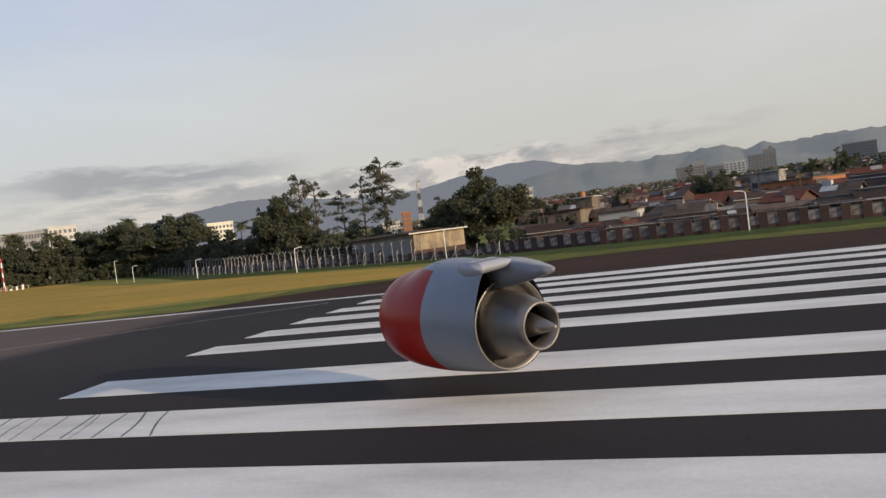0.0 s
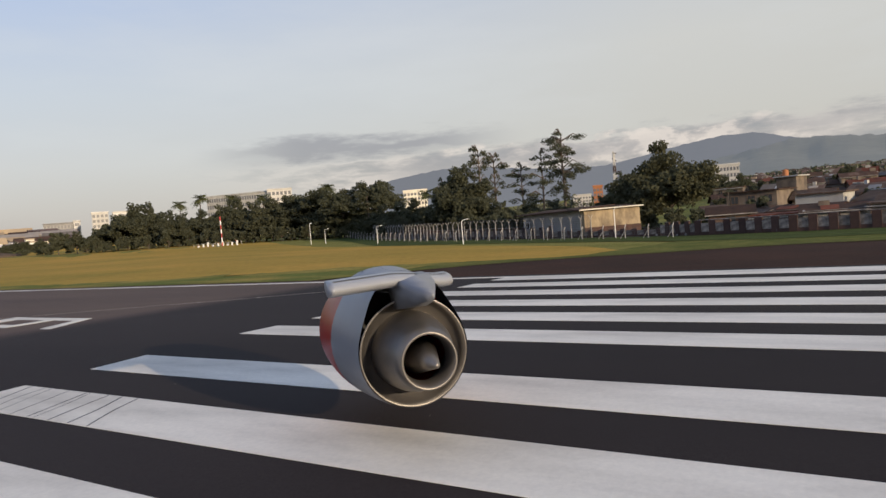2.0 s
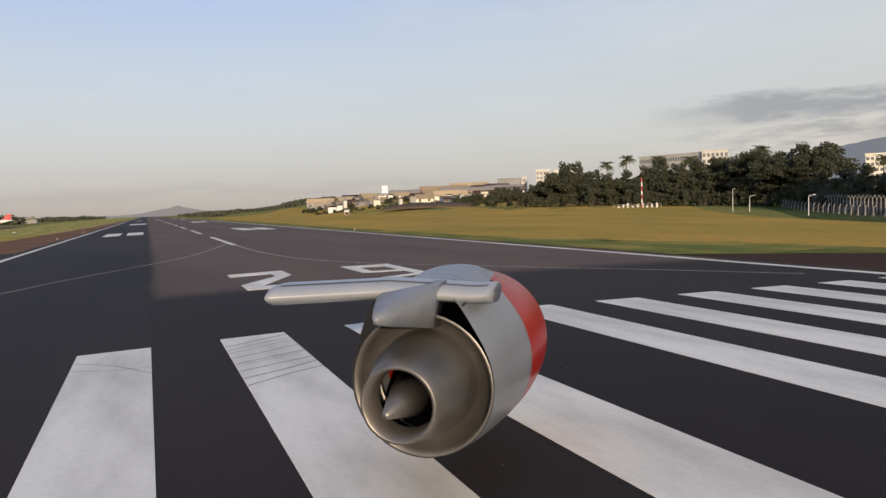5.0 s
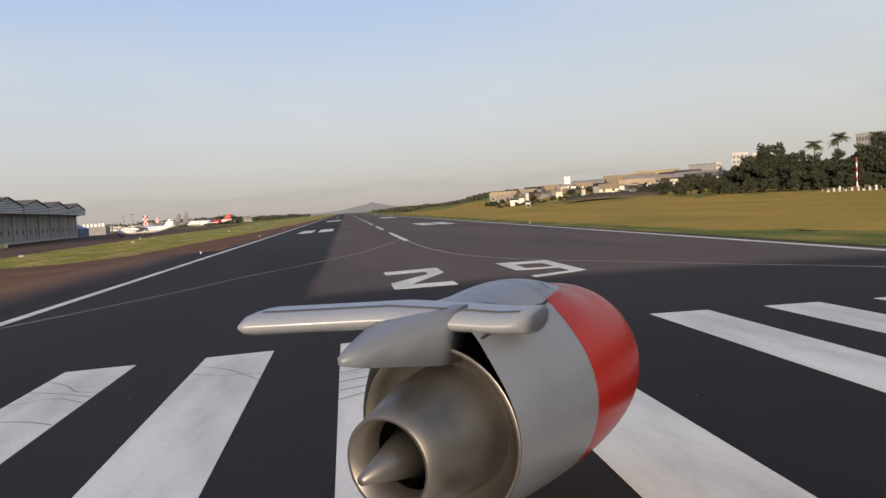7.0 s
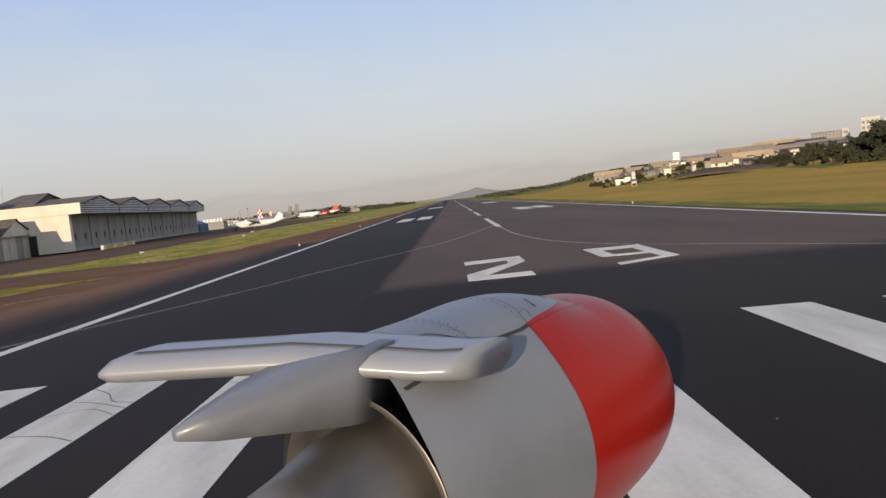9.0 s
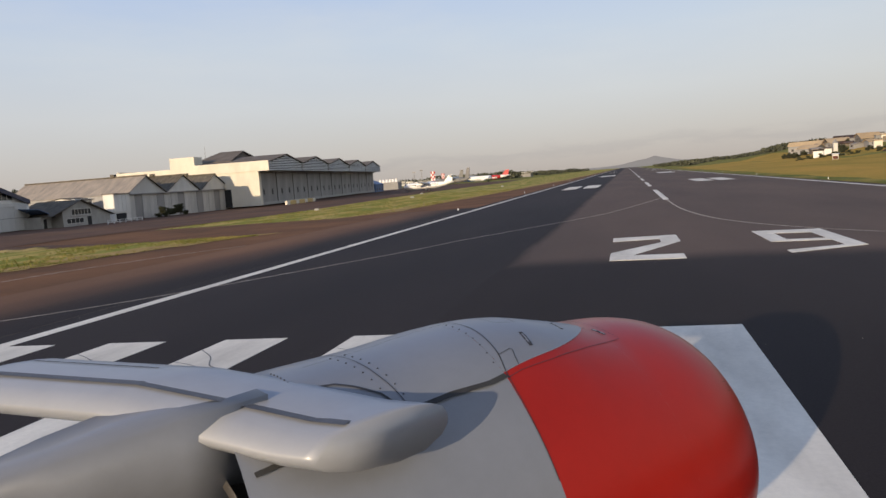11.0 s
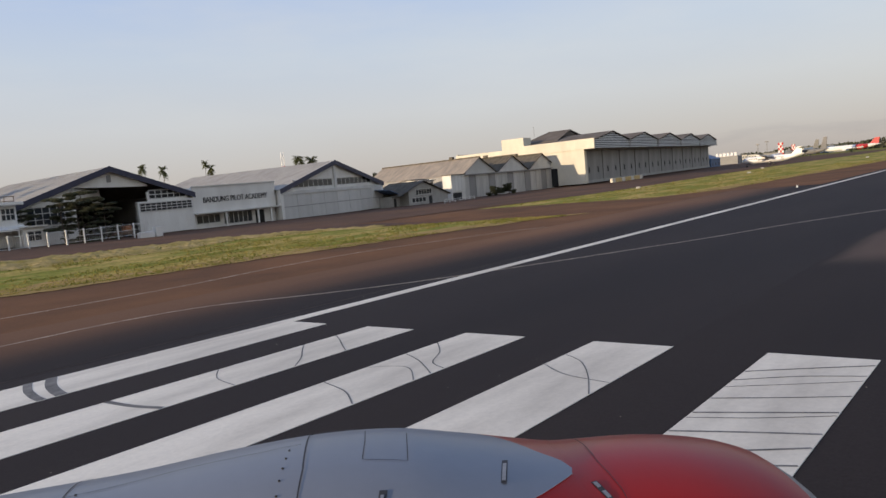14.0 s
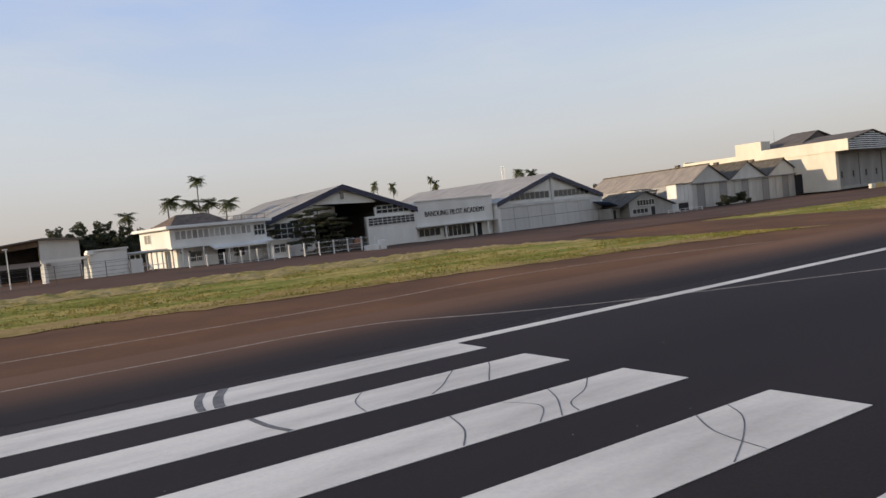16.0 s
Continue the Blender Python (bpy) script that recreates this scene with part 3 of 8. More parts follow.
def build_pavement():
    ys = steps(-140, 2300, 5)
    run = ribbon("runway", ys, lambda y: -23.2, lambda y: 23.2, 8, .02, M["asphalt"], label="dark brown-grey asphalt runway with white threshold markings")
    ribbon("asphalt_overlay", ys, lambda y: -23.1, lambda y: -9.1, 4, .0268, M["asphalt_new_shaded"], run)
    # Joins the dark lane; before y 14.4 the aircraft's shadow is painted in.
    ribbon("asphalt_overlay", ys, lambda y: -9.18, lambda y: 23.1, 8, .0245, soft_edge("worn_asphalt_joint", M["asphalt"], M["asphalt_new_shaded"]), run)
    ribbon("turn_pad", PAD_YS, lambda y: 23.2, lambda y: lerp_table(PAD, y) + .4, 6, .016, M["pad"], label="worn brown asphalt turning pad beside the runway")
    ribbon("runway_shoulder", steps(-140, 43, 3), lambda y: lerp_table(GRASS_NEAR, y), lambda y: -23.2, 6, .016, M["shoulder"], label="worn reddish brown asphalt shoulder")
    ribbon("runway_shoulder", steps(43, 76, 1.5), lambda y: -72, lambda y: -23.2, 24, .016, M["shoulder"], label="brown asphalt link between runway and apron")
    ribbon("runway_shoulder", steps(76, 2300, 5), lambda y: lerp_table(GRASS2_NEAR, y), lambda y: -23.2, 3, .016, M["shoulder"], label="narrow brown asphalt shoulder along the runway")
    ribbon("apron", steps(-140, 44, 4) + [45.5, 47, 50, 53], lambda y: -210, lambda y: lerp_table(GRASS_FAR, y) if y <= 44 else max(-70, -48 - 7.4 * (y - 44)), 14, .07, M["apron"], label="grey-brown asphalt apron before the hangars")
    ribbon("apron", steps(53, 76, 3), lambda y: -210, lambda y: -70, 14, .07, M["apron"], label="grey-brown asphalt taxiway that joins the apron")
    ribbon("apron", steps(76, 520, 6), lambda y: -230, lambda y: lerp_table(GRASS2_FAR, y), 12, .07, M["apron"], label="long grey-brown asphalt apron with parked aircraft")
    ribbon("dry_field", steps(2, 600, 4), lambda y: lerp_table(FIELD_NEAR, y), lambda y: lerp_table(FIELD_FAR, y), 10, .03, M["field"], label="field of dry yellow mown grass")
    ribbon("grass_verge", [14, 15, 16] + steps(17, 200, 1.5) + steps(204, 600, 4), lambda y: max(23.1, lerp_table(PAD, y) + .2), lambda y: lerp_table(FIELD_NEAR, y) + .6 + ragged(y, 1.7), 4, .045, M["verge"], label="green grass verge along the runway edge")
    ribbon("grass_verge", PAD_YS[:-2], lambda y: lerp_table(PAD, y), lambda y: max(lerp_table(PAD, y) + 10, lerp_table(FIELD_NEAR, y) if y > 2 else 66), 5, .028, M["green"], label="green grass verge between pad and boundary wall")
    ribbon("dry_grass_rim", PAD_YS, lambda y: lerp_table(PAD, y) - .3, lambda y: lerp_table(PAD, y) + (3.2 + 1.2 * math.sin(y * .37)) * min(1, (17.5 - y) / 6), 3, .05, M["verge_rim"], label="paler yellow-green grass rim beside the pad")
    ribbon("grass_verge", steps(-140, 47, 2.5), lambda y: lerp_table(GRASS_FAR, y), lambda y: lerp_table(GRASS_NEAR, y), 8, .03, M["island"], label="green grass island between shoulder and apron")
    ribbon("hay_strip", steps(-60, 43, 1), lambda y: lerp_table(GRASS_FAR, y) - .5 + ragged(y + 20, .8), lambda y: lerp_table(GRASS_FAR, y) + (9 + ragged(y + 60, 3.2)) * min(1, (45 - y) / 20), 10, .06, M["hay"], label="strip of pale cut hay on the grass")
    ribbon("dry_grass_rim", steps(-60, 47, .6), lambda y: lerp_table(GRASS_NEAR, y) - (3.2 + ragged(y + 90, 1.6)) * min(1, (49 - y) / 12), lambda y: lerp_table(GRASS_NEAR, y) + .5 + ragged(y, .8), 6, .06, M["tan_rim"], label="rim of dry tan grass along the shoulder")
    ribbon("dry_grass_rim", steps(76, 300, 1) + steps(305, 700, 5), lambda y: lerp_table(GRASS2_NEAR, y) - (3.0 + ragged(y + 40, 1.4)), lambda y: lerp_table(GRASS2_NEAR, y) + .3 + ragged(y, .7), 4, .06, M["tan_rim"], label="rim of dry tan grass along the runway")
    ribbon("grass_verge", steps(67.5, 2300, 3), lambda y: lerp_table(GRASS2_FAR, y), lambda y: lerp_table(GRASS2_NEAR, y), 8, .03, M["island"], label="long green and dry grass strip between runway and apron")
    ribbon("weed_strip", steps(-95, 120, 4), lambda y: lerp_table(WEEDS, y), lambda y: lerp_table(WEEDS, y) + (35 if y > 5 else 37), 6, .06, M["weed"], label="dark weedy strip before the boundary")
    ribbon("asphalt_overlay", steps(-140, 74, 4), lambda y: -33.0, lambda y: -23.15, 10, .027, soft_edge("worn_shoulder_joint", M["shoulder"], M["asphalt_new_shaded"], -31.5, -24.0, -900.0), run)
    # white markings
    stripe = part("threshold_stripe", box(-.9, .9, -30, 0, 0, .012, .004), M["paint"], run)
    stripe.matrix_basis = lay(2.7, 0)
    for k in range(1, 7):
        for s in (-1, 1):
            if (k, s) != (1, 1):
                share(stripe, lay(s * (2 * k - .5) * 1.8, 0))
    for s in (-1, 1):
        part("edge_line", box(-.3, .3, -60, 2290, 0, .01), M["paint"], run).matrix_basis = lay(s * 21.75, 0)
    two = [[(0, 7.2), (3.05, 7.4), (3.05, 9.0), (0, 9.0)], [(2.2, 5.3), (3.05, 5.8), (3.05, 7.4), (2.2, 7.4)], [(0, 1.5), (.9, 1.4), (3.05, 5.8), (2.2, 5.75), (0, 2.5)], [(0, 0), (2.85, -.4), (2.85, 1.1), (0, 1.5)]]
    nine = [[(0, 7.4), (3.1, 7.6), (3.1, 9.2), (0, 8.9)], [(0, 3.9), (.75, 3.9), (.75, 7.4), (0, 7.4)], [(2.35, 2.2), (3.1, 2.0), (3.1, 7.6), (2.35, 7.6)], [(.75, 3.9), (2.35, 4.1), (2.35, 4.9), (.75, 4.7)], [(0, 0), (3.1, 2.0), (2.35, 2.2), (0, .85)]]
    for dig, pieces, x0 in (("two", two, -4.88), ("nine", nine, 1.66)):
        bm = bmesh.new()
        for poly in pieces:
            lo = [bm.verts.new((x - 1.5, y, 0)) for x, y in poly]
            hi = [bm.verts.new((x - 1.5, y, .012)) for x, y in poly]
            bm.faces.new(hi)
            for i in range(len(poly)):
                bm.faces.new((lo[i], lo[(i + 1) % len(poly)], hi[(i + 1) % len(poly)], hi[i]))
        part("runway_number", bm, M["paint"], run, "white painted numeral " + dig).matrix_basis = lay(x0 + 1.5, 12.05)
    bar = part("touchdown_bar", box(-1.5, 1.5, -11, 11, 0, .012), M["paint"], run)
    bar.matrix_basis = lay(-15.4, 138)
    for x, y in ((-11.2, 138), (10.2, 138), (14.2, 138)):
        share(bar, lay(x, y))
    for x, y in ((-12.5, 318), (12.5, 318)):
        share(bar, lay(x, y) @ Matrix.Diagonal((2.2, 1.7, 1, 1)))
    for x, y in ((-14, 500), (14, 500), (-14, 660), (14, 660)):
        share(bar, lay(x, y))
    dash = part("centre_dash", box(-.28, .28, 0, 30, 0, .012), M["paint"], run)
    dash.matrix_basis = lay(-.4, 58, .03)
    for k in range(1, 26):
        share(dash, lay(-.4, 58 + 50 * k, .03))

    def line(pts, w, name="taxi_line", z=.03, material="paint_worn"):
        verts, faces, dense = [], [], []
        for i in range(len(pts) - 1):
            p0, p1, p2, p3 = (Vector(pts[max(0, min(len(pts) - 1, j))]) for j in (i - 1, i, i + 1, i + 2))
            for q in range(10):
                u = q / 10
                dense.append(.5 * (2 * p1 + (p2 - p0) * u + (2 * p0 - 5 * p1 + 4 * p2 - p3) * u * u + (3 * p1 - p0 - 3 * p2 + p3) * u ** 3))
        dense.append(Vector(pts[-1]))
        for i, p in enumerate(dense):
            d = (dense[min(i + 1, len(dense) - 1)] - dense[max(i - 1, 0)]).normalized()
            for s in (-1, 1):
                q = (p.x - d.y * w / 2 * s, p.y + d.x * w / 2 * s)
                verts.append((*q, gz(*q) + z))
        faces = [(2 * i, 2 * i + 2, 2 * i + 3, 2 * i + 1) for i in range(len(dense) - 1)]
        raw(name, verts, faces, M[material], run)

    line([(-.6, 66), (-1.0, 61.2), (-5.2, 44.3), (-8.5, 36.4), (-13.6, 26.7), (-15.9, 21.2), (-18.7, 15.7), (-22.4, 9), (-25.4, 5), (-28.5, 2), (-29.5, 0), (-29.9, -3), (-29.7, -8), (-29.5, -40)], .13, z=.031)
    line([(-.4, 66), (-.3, 50), (0, 40), (1.0, 31.2), (2.7, 25.5), (5.1, 21.1), (8.45, 17), (11.9, 12.3), (14.4, 9.4), (19, 3)], .14, z=.031)
    line([(-38.4, -40), (-38.3, -6.7), (-38.2, 0), (-38.2, 6), (-39, 11), (-39.3, 16), (-38.8, 20), (-37.2, 25), (-35.2, 30), (-32.4, 34), (-29, 38), (-24.5, 44)], .15, z=.024)
    # tyre marks over the paint
    rng = random.Random(5)
    for k in range(9):
        y = -.7 - .55 * k + rng.uniform(-.2, .2)
        line([(-7.18, y - .5 - .25 * rng.random()), (-6.3, y - .2), (-5.42, y + .1 + .2 * rng.random())], rng.uniform(.025, .06), "tyre_mark", .0405, "rubber")
    for w, pts in ((.2, [(-22.1, -7.5), (-21.2, -7.8), (-20.4, -7.95), (-19.82, -8.0)]), (.26, [(-22.1, -6.95), (-21.2, -7.3), (-20.4, -7.5), (-19.82, -7.58)]), (.14, [(-17.98, -7.4), (-17, -7.3), (-16.22, -7.1)]),
                   (.035, [(-17.98, -2.3), (-17.4, -2.8), (-16.8, -3.3), (-16.25, -3.9)]), (.03, [(-17.98, -1.2), (-17.5, -1.5), (-16.8, -2.0), (-16.22, -2.4)]),
                   (.03, [(-14.38, -2.2), (-13.6, -2.6), (-12.64, -3.3)]), (.035, [(-14.38, -4.6), (-13.4, -4.9), (-12.64, -5.4)]), (.03, [(-14.38, -1.1), (-13.7, -1.8), (-13.2, -2.6), (-12.64, -2.9)]), (.025, [(-14.38, -3.4), (-13.5, -3.1), (-12.64, -3.8)]),
                   (.03, [(-10.78, -2.0), (-10.0, -2.5), (-9.02, -2.7)]), (.025, [(-10.78, -1.2), (-10.2, -1.6), (-9.6, -2.4), (-9.02, -3.4)]), (.03, [(-17.98, -4.8), (-17.2, -5.3), (-16.22, -5.5)])):
        line(pts, w, "tyre_mark", .0405, "rubber")


def paint_flecks():
    """Loose chips of paint and grit scattered over the runway."""
    rng = random.Random(14)
    verts, faces = [], []
    for _ in range(90):
        x, y = rng.gauss(-2, 9), rng.uniform(-14, 12)
        r, a = rng.uniform(.01, .026), rng.uniform(0, 3.14)
        dx, dy = r * math.cos(a), r * math.sin(a)
        k = rng.uniform(.3, .8)
        i = len(verts)
        base = [(x - dx, y - dy), (x + dy * k, y - dx * k), (x + dx, y + dy), (x - dy * k, y + dx * k)]
        z = .036 + camber(x)
        verts.extend((u, v, z) for u, v in base)
        verts.append((x, y, z + r * .12))
        faces.extend((i + q, i + (q + 1) % 4, i + 4) for q in range(4))
    tagged(raw("paint_flecks", verts, faces, M["paint_worn"]), "loose pale paint chips and grit on the runway", "grit", kind="stuff")


build_ground()
build_pavement()
paint_flecks()


def bale_rows():
    """Windrows of cut hay on the island."""
    rng = random.Random(8)
    verts, faces = [], []
    for _ in range(520):
        y = rng.uniform(-40, 41)
        a = lerp_table(GRASS_FAR, y)
        x = a + rng.uniform(0, 9) * min(1, (45 - y) / 20)
        z = gz(x, y) + .05
        r, h, t = rng.uniform(.25, .8), rng.uniform(.08, .25), rng.uniform(0, 3)
        i = len(verts)
        for k in range(5):
            q = t + k * 1.257
            verts.append((x + r * math.cos(q) * 1.6, y + r * math.sin(q) * 2.4, z))
        verts.append((x, y, z + h))
        faces.extend((i + k, i + (k + 1) % 5, i + 5) for k in range(5))
    tagged(raw("hay_heaps", verts, faces, M["hay"]), "low heaps of pale cut hay drying on grass", "hay", kind="stuff")


bale_rows()


def grass_tufts(name, label, material, count, seed, y0, y1, near, far, tall):
    """Clumps of upright blades scattered between two edges of a grass strip."""
    rng = random.Random(seed)
    verts, faces = [], []
    while len(faces) < 5 * count:
        y = rng.uniform(y0, y1)
        a, b = near(y), far(y)
        x = a + (b - a) * rng.random() ** 1.5
        if noise.noise(Vector((x * .16, y * .1, seed))) + rng.uniform(-.35, .35) < -.05:
            continue
        z, r = gz(x, y) + .02, rng.uniform(.1, .3)
        for _ in range(5):
            t, q = rng.uniform(0, 6.28), rng.uniform(0, 3.14)
            px, py = x + r * math.cos(t), y + r * math.sin(t)
            w, h = rng.uniform(.03, .09), tall * rng.uniform(.5, 1.3)
            i = len(verts)
            verts.extend(((px - w * math.cos(q), py - w * math.sin(q), z), (px + w * math.cos(q), py + w * math.sin(q), z), (px + rng.uniform(-.15, .15), py + rng.uniform(-.15, .15), z + h)))
            faces.append((i, i + 1, i + 2))
    tagged(raw(name, verts, faces, material), label, "grass", kind="stuff")


grass_tufts("grass_tufts", "upright tufts of green and straw grass on the island", M["tuft"], 5200, 3, -34, 45, lambda y: lerp_table(GRASS_NEAR, y), lambda y: lerp_table(GRASS_FAR, y), .13)
grass_tufts("grass_tufts", "upright tufts of green and straw grass beside the runway", M["tuft"], 2400, 4, 69, 190, lambda y: lerp_table(GRASS2_NEAR, y), lambda y: lerp_table(GRASS2_FAR, y), .15)



# ---- hills and distance ----
def ridge(name, az0, az1, d, profile, material, foot, rough, label, n=150):
    verts, faces, rows = [], [], 7
    for i in range(n + 1):
        az = az0 + (az1 - az0) * i / n
        el = lerp_table(profile, az)
        for r in range(rows + 1):
            u = r / rows
            dist = foot + (d - foot) * u
            x, y = away(az, dist)
            top = 3.3 + d * math.tan(radians(el)) - gz(*away(az, foot))
            wob = noise.noise(Vector((az * .35, u * 2.2, d * .001))) * rough * u
            fine = noise.noise(Vector((az * 1.9, u * 5, 3))) * rough * .25 * u
            z = gz(*away(az, foot)) - 6 + (top + 6) * u ** 1.35 + (wob if u < 1 else wob * .15) + fine
            verts.append((x, y, z))
    w = rows + 1
    faces = [(i * w + r, i * w + w + r, i * w + w + r + 1, i * w + r + 1) for i in range(n) for r in range(rows)]
    tagged(raw(name, verts, faces, material, smooth=True), label, "hill", kind="structure")


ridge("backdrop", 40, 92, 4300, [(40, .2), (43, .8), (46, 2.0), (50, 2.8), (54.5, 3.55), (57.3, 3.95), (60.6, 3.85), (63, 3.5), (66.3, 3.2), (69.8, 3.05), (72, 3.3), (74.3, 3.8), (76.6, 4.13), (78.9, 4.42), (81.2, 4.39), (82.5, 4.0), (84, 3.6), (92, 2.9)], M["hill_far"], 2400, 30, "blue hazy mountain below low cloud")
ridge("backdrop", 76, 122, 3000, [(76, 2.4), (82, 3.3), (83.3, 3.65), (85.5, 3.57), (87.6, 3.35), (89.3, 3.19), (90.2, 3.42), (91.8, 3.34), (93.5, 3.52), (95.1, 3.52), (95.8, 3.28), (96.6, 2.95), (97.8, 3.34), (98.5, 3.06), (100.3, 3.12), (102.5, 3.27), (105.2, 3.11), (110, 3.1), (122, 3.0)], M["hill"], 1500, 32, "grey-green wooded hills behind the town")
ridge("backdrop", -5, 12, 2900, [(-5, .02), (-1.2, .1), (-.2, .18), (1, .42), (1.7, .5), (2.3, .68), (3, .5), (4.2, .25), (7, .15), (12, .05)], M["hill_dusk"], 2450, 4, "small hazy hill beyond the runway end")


# ---- trees ----
def leaf_cloud(blobs, count, size, rng, flat=.0, shell=.55):
    """Many small leaf quads in and round the given ellipsoids (x, y, z, rx, ry, rz)."""
    vols = np.array([b[3] * b[4] * b[5] for b in blobs]) ** .7
    pick = rng.choice(len(blobs), count, p=vols / vols.sum())
    b = np.array(blobs)[pick]
    d = rng.normal(size=(count, 3))
    d /= np.linalg.norm(d, axis=1, keepdims=True)
    r = shell + (1.08 - shell) * rng.random((count, 1)) ** .6
    c = b[:, :3] + d * r * b[:, 3:]
    u = rng.normal(size=(count, 3))
    u[:, 2] *= 1 - flat
    u /= np.linalg.norm(u, axis=1, keepdims=True)
    v = np.cross(u, rng.normal(size=(count, 3)))
    v /= np.linalg.norm(v, axis=1, keepdims=True)
    s = size * (.6 + .8 * rng.random((count, 1)))
    q = np.stack([c - u * s - v * s * .5, c + u * s * .2 - v * s * .75, c + u * s + v * s * .3, c - u * s * .1 + v * s * .7], 1).reshape(-1, 3)
    return q.tolist(), [(4 * i, 4 * i + 1, 4 * i + 2, 4 * i + 3) for i in range(count)]


def limb_mesh(trunk_h, r, limbs, rng, lean=(0, 0)):
    bm = bmesh.new()
    p = Vector((0, 0, -.3))
    for k in range(4):
        q = Vector((lean[0] * (k + 1) / 4 + rng.normal() * .08, lean[1] * (k + 1) / 4 + rng.normal() * .08, trunk_h * (k + 1) / 4))
        add_tube(bm, p, q, r * (1 - .16 * k), r * (1 - .16 * (k + 1)), 7)
        p = q
    for x, y, z, z0 in limbs:
        a = Vector((lean[0] * z0 / trunk_h, lean[1] * z0 / trunk_h, z0))
        m = a.lerp(Vector((x, y, z)), .55) + Vector((0, 0, .06 * trunk_h))
        add_tube(bm, a, m, r * .42, r * .28, 5)
        add_tube(bm, m, (x, y, z), r * .28, r * .08, 5)
    return bm


def broadleaf(height, spread, seed, leaves, size, material, label, low=.22, blobs_n=11, layered=False):
    """A trunk with limbs, each ending in a main clump with smaller ones about it, so that the outline stays uneven."""
    rng = np.random.default_rng(seed)
    e = thing("tree", Matrix(), label, "tree")
    mains, blobs = [], []
    for k in range(blobs_n):
        a, rr = rng.uniform(0, 6.28), spread * .5 * math.sqrt(rng.random()) * .82
        dome = math.sqrt(max(.05, 1 - (rr / (spread * .46)) ** 2))
        z = height * (low + .16 + (.68 - low) * dome * rng.random() ** .6)
        s = spread * rng.uniform(.09, .16)
        if layered:
            z = height * (.93 - .34 * (rr / (spread * .41)) ** 2 - .12 * rng.random())
            mains.append((rr * math.cos(a), rr * math.sin(a), z, s * 1.3, s * 1.3, s * .3))
        else:
            mains.append((rr * math.cos(a), rr * math.sin(a), z, s, s, s * rng.uniform(.6, .85)))
    mains.append((rng.normal() * .4, rng.normal() * .4, height * .88, spread * .15, spread * .15, height * .09))
    for x, y, z, s, _, h in mains:
        blobs.append((x, y, z, s, s, h))
        for q in range(4):
            d = rng.normal(size=3)
            d /= np.linalg.norm(d)
            k = s * rng.uniform(.35, .62)
            blobs.append((x + d[0] * s * 1.15, y + d[1] * s * 1.15, max(height * .1, z + d[2] * s * .9), k, k, k * rng.uniform(.55, .9)))
    limbs = [(b[0] * .9, b[1] * .9, b[2], height * rng.uniform(max(.12, low), .5)) for b in mains[:9]]
    part("trunk", limb_mesh(height * .6, height * .028, limbs, rng), M["bark"], e)
    v, f = leaf_cloud(blobs, leaves, size, rng, shell=.35)
    raw("crown", v, f, material, e)
    return e


def conifer(height, spread, seed, leaves, label, tiers=13, bare=.35):
    """A tall pine with layered, sparse branches."""
    rng = np.random.default_rng(seed)
    e = thing("tree", Matrix(), label, "pine tree")
    blobs, limbs = [], []
    for k in range(tiers):
        u = k / (tiers - 1)
        z = height * (bare + (1 - bare) * u * .97)
        w = spread * .5 * (.45 + .85 * rng.random() ** 1.5 - .35 * abs(u - .7))
        for j in range(2 + int(rng.random() * 2)):
            a = rng.uniform(0, 6.28)
            blobs.append((w * .62 * math.cos(a), w * .62 * math.sin(a), z + rng.uniform(-.2, .3), w * rng.uniform(.22, .46), w * rng.uniform(.22, .46), height * rng.uniform(.018, .042)))
            limbs.append((w * .9 * math.cos(a), w * .9 * math.sin(a), z, z - height * .02))
    part("trunk", limb_mesh(height * .98, height * .016, limbs, rng), M["bark"], e)
    v, f = leaf_cloud(blobs, leaves, .165, rng, flat=.4, shell=.1)
    raw("crown", v, f, M["leaf"], e)
    return e


def palm_tree(height, seed, label, fronds=26, length=2.1):
    rng = np.random.default_rng(seed)
    e = thing("palm_tree", Matrix(), label, "palm tree")
    part("trunk", limb_mesh(height, .2, [], rng, (rng.normal() * .3, rng.normal() * .3)), M["bark"], e)
    verts, faces = [], []
    for k in range(fronds):
        a = k * 6.283 / fronds + rng.uniform(-.2, .2)
        rise = rng.uniform(-.55, 1.3)
        ln = length * rng.uniform(.8, 1.1)
        pts = []
        for q in range(8):
            u = q / 7
            out = ln * u * math.cos(rise * (1 - u * .6)) * .95
            z = height + ln * (math.sin(rise) * u - .48 * u * u)
            pts.append(Vector((out * math.cos(a), out * math.sin(a), z)))
        side = Vector((-math.sin(a), math.cos(a), 0))
        for q in range(7):
            w = .8 * math.sin(math.pi * min(1, (q + .7) / 7.2)) + .08
            for s in (-1, 1):
                for h in (0, .5):
                    p = pts[q].lerp(pts[q + 1], h)
                    d = (pts[q + 1] - pts[q])
                    i = len(verts)
                    verts.extend((tuple(p), tuple(p + d * .4), tuple(p + side * s * w + d * .75 - Vector((0, 0, w * .45)))))
                    faces.append((i, i + 1, i + 2))
    raw("fronds", verts, faces, M["palm"], e)
    return e


def put_tree(proto, x, y, scale=1.0, turn=0.0, tall=1.0, narrow=1.0):
    return copy_thing(proto, Matrix.Translation((x, y, gz(x, y))) @ Matrix.Rotation(turn, 4, "Z") @ Matrix.Diagonal((scale * narrow, scale * narrow, scale * tall, 1)))


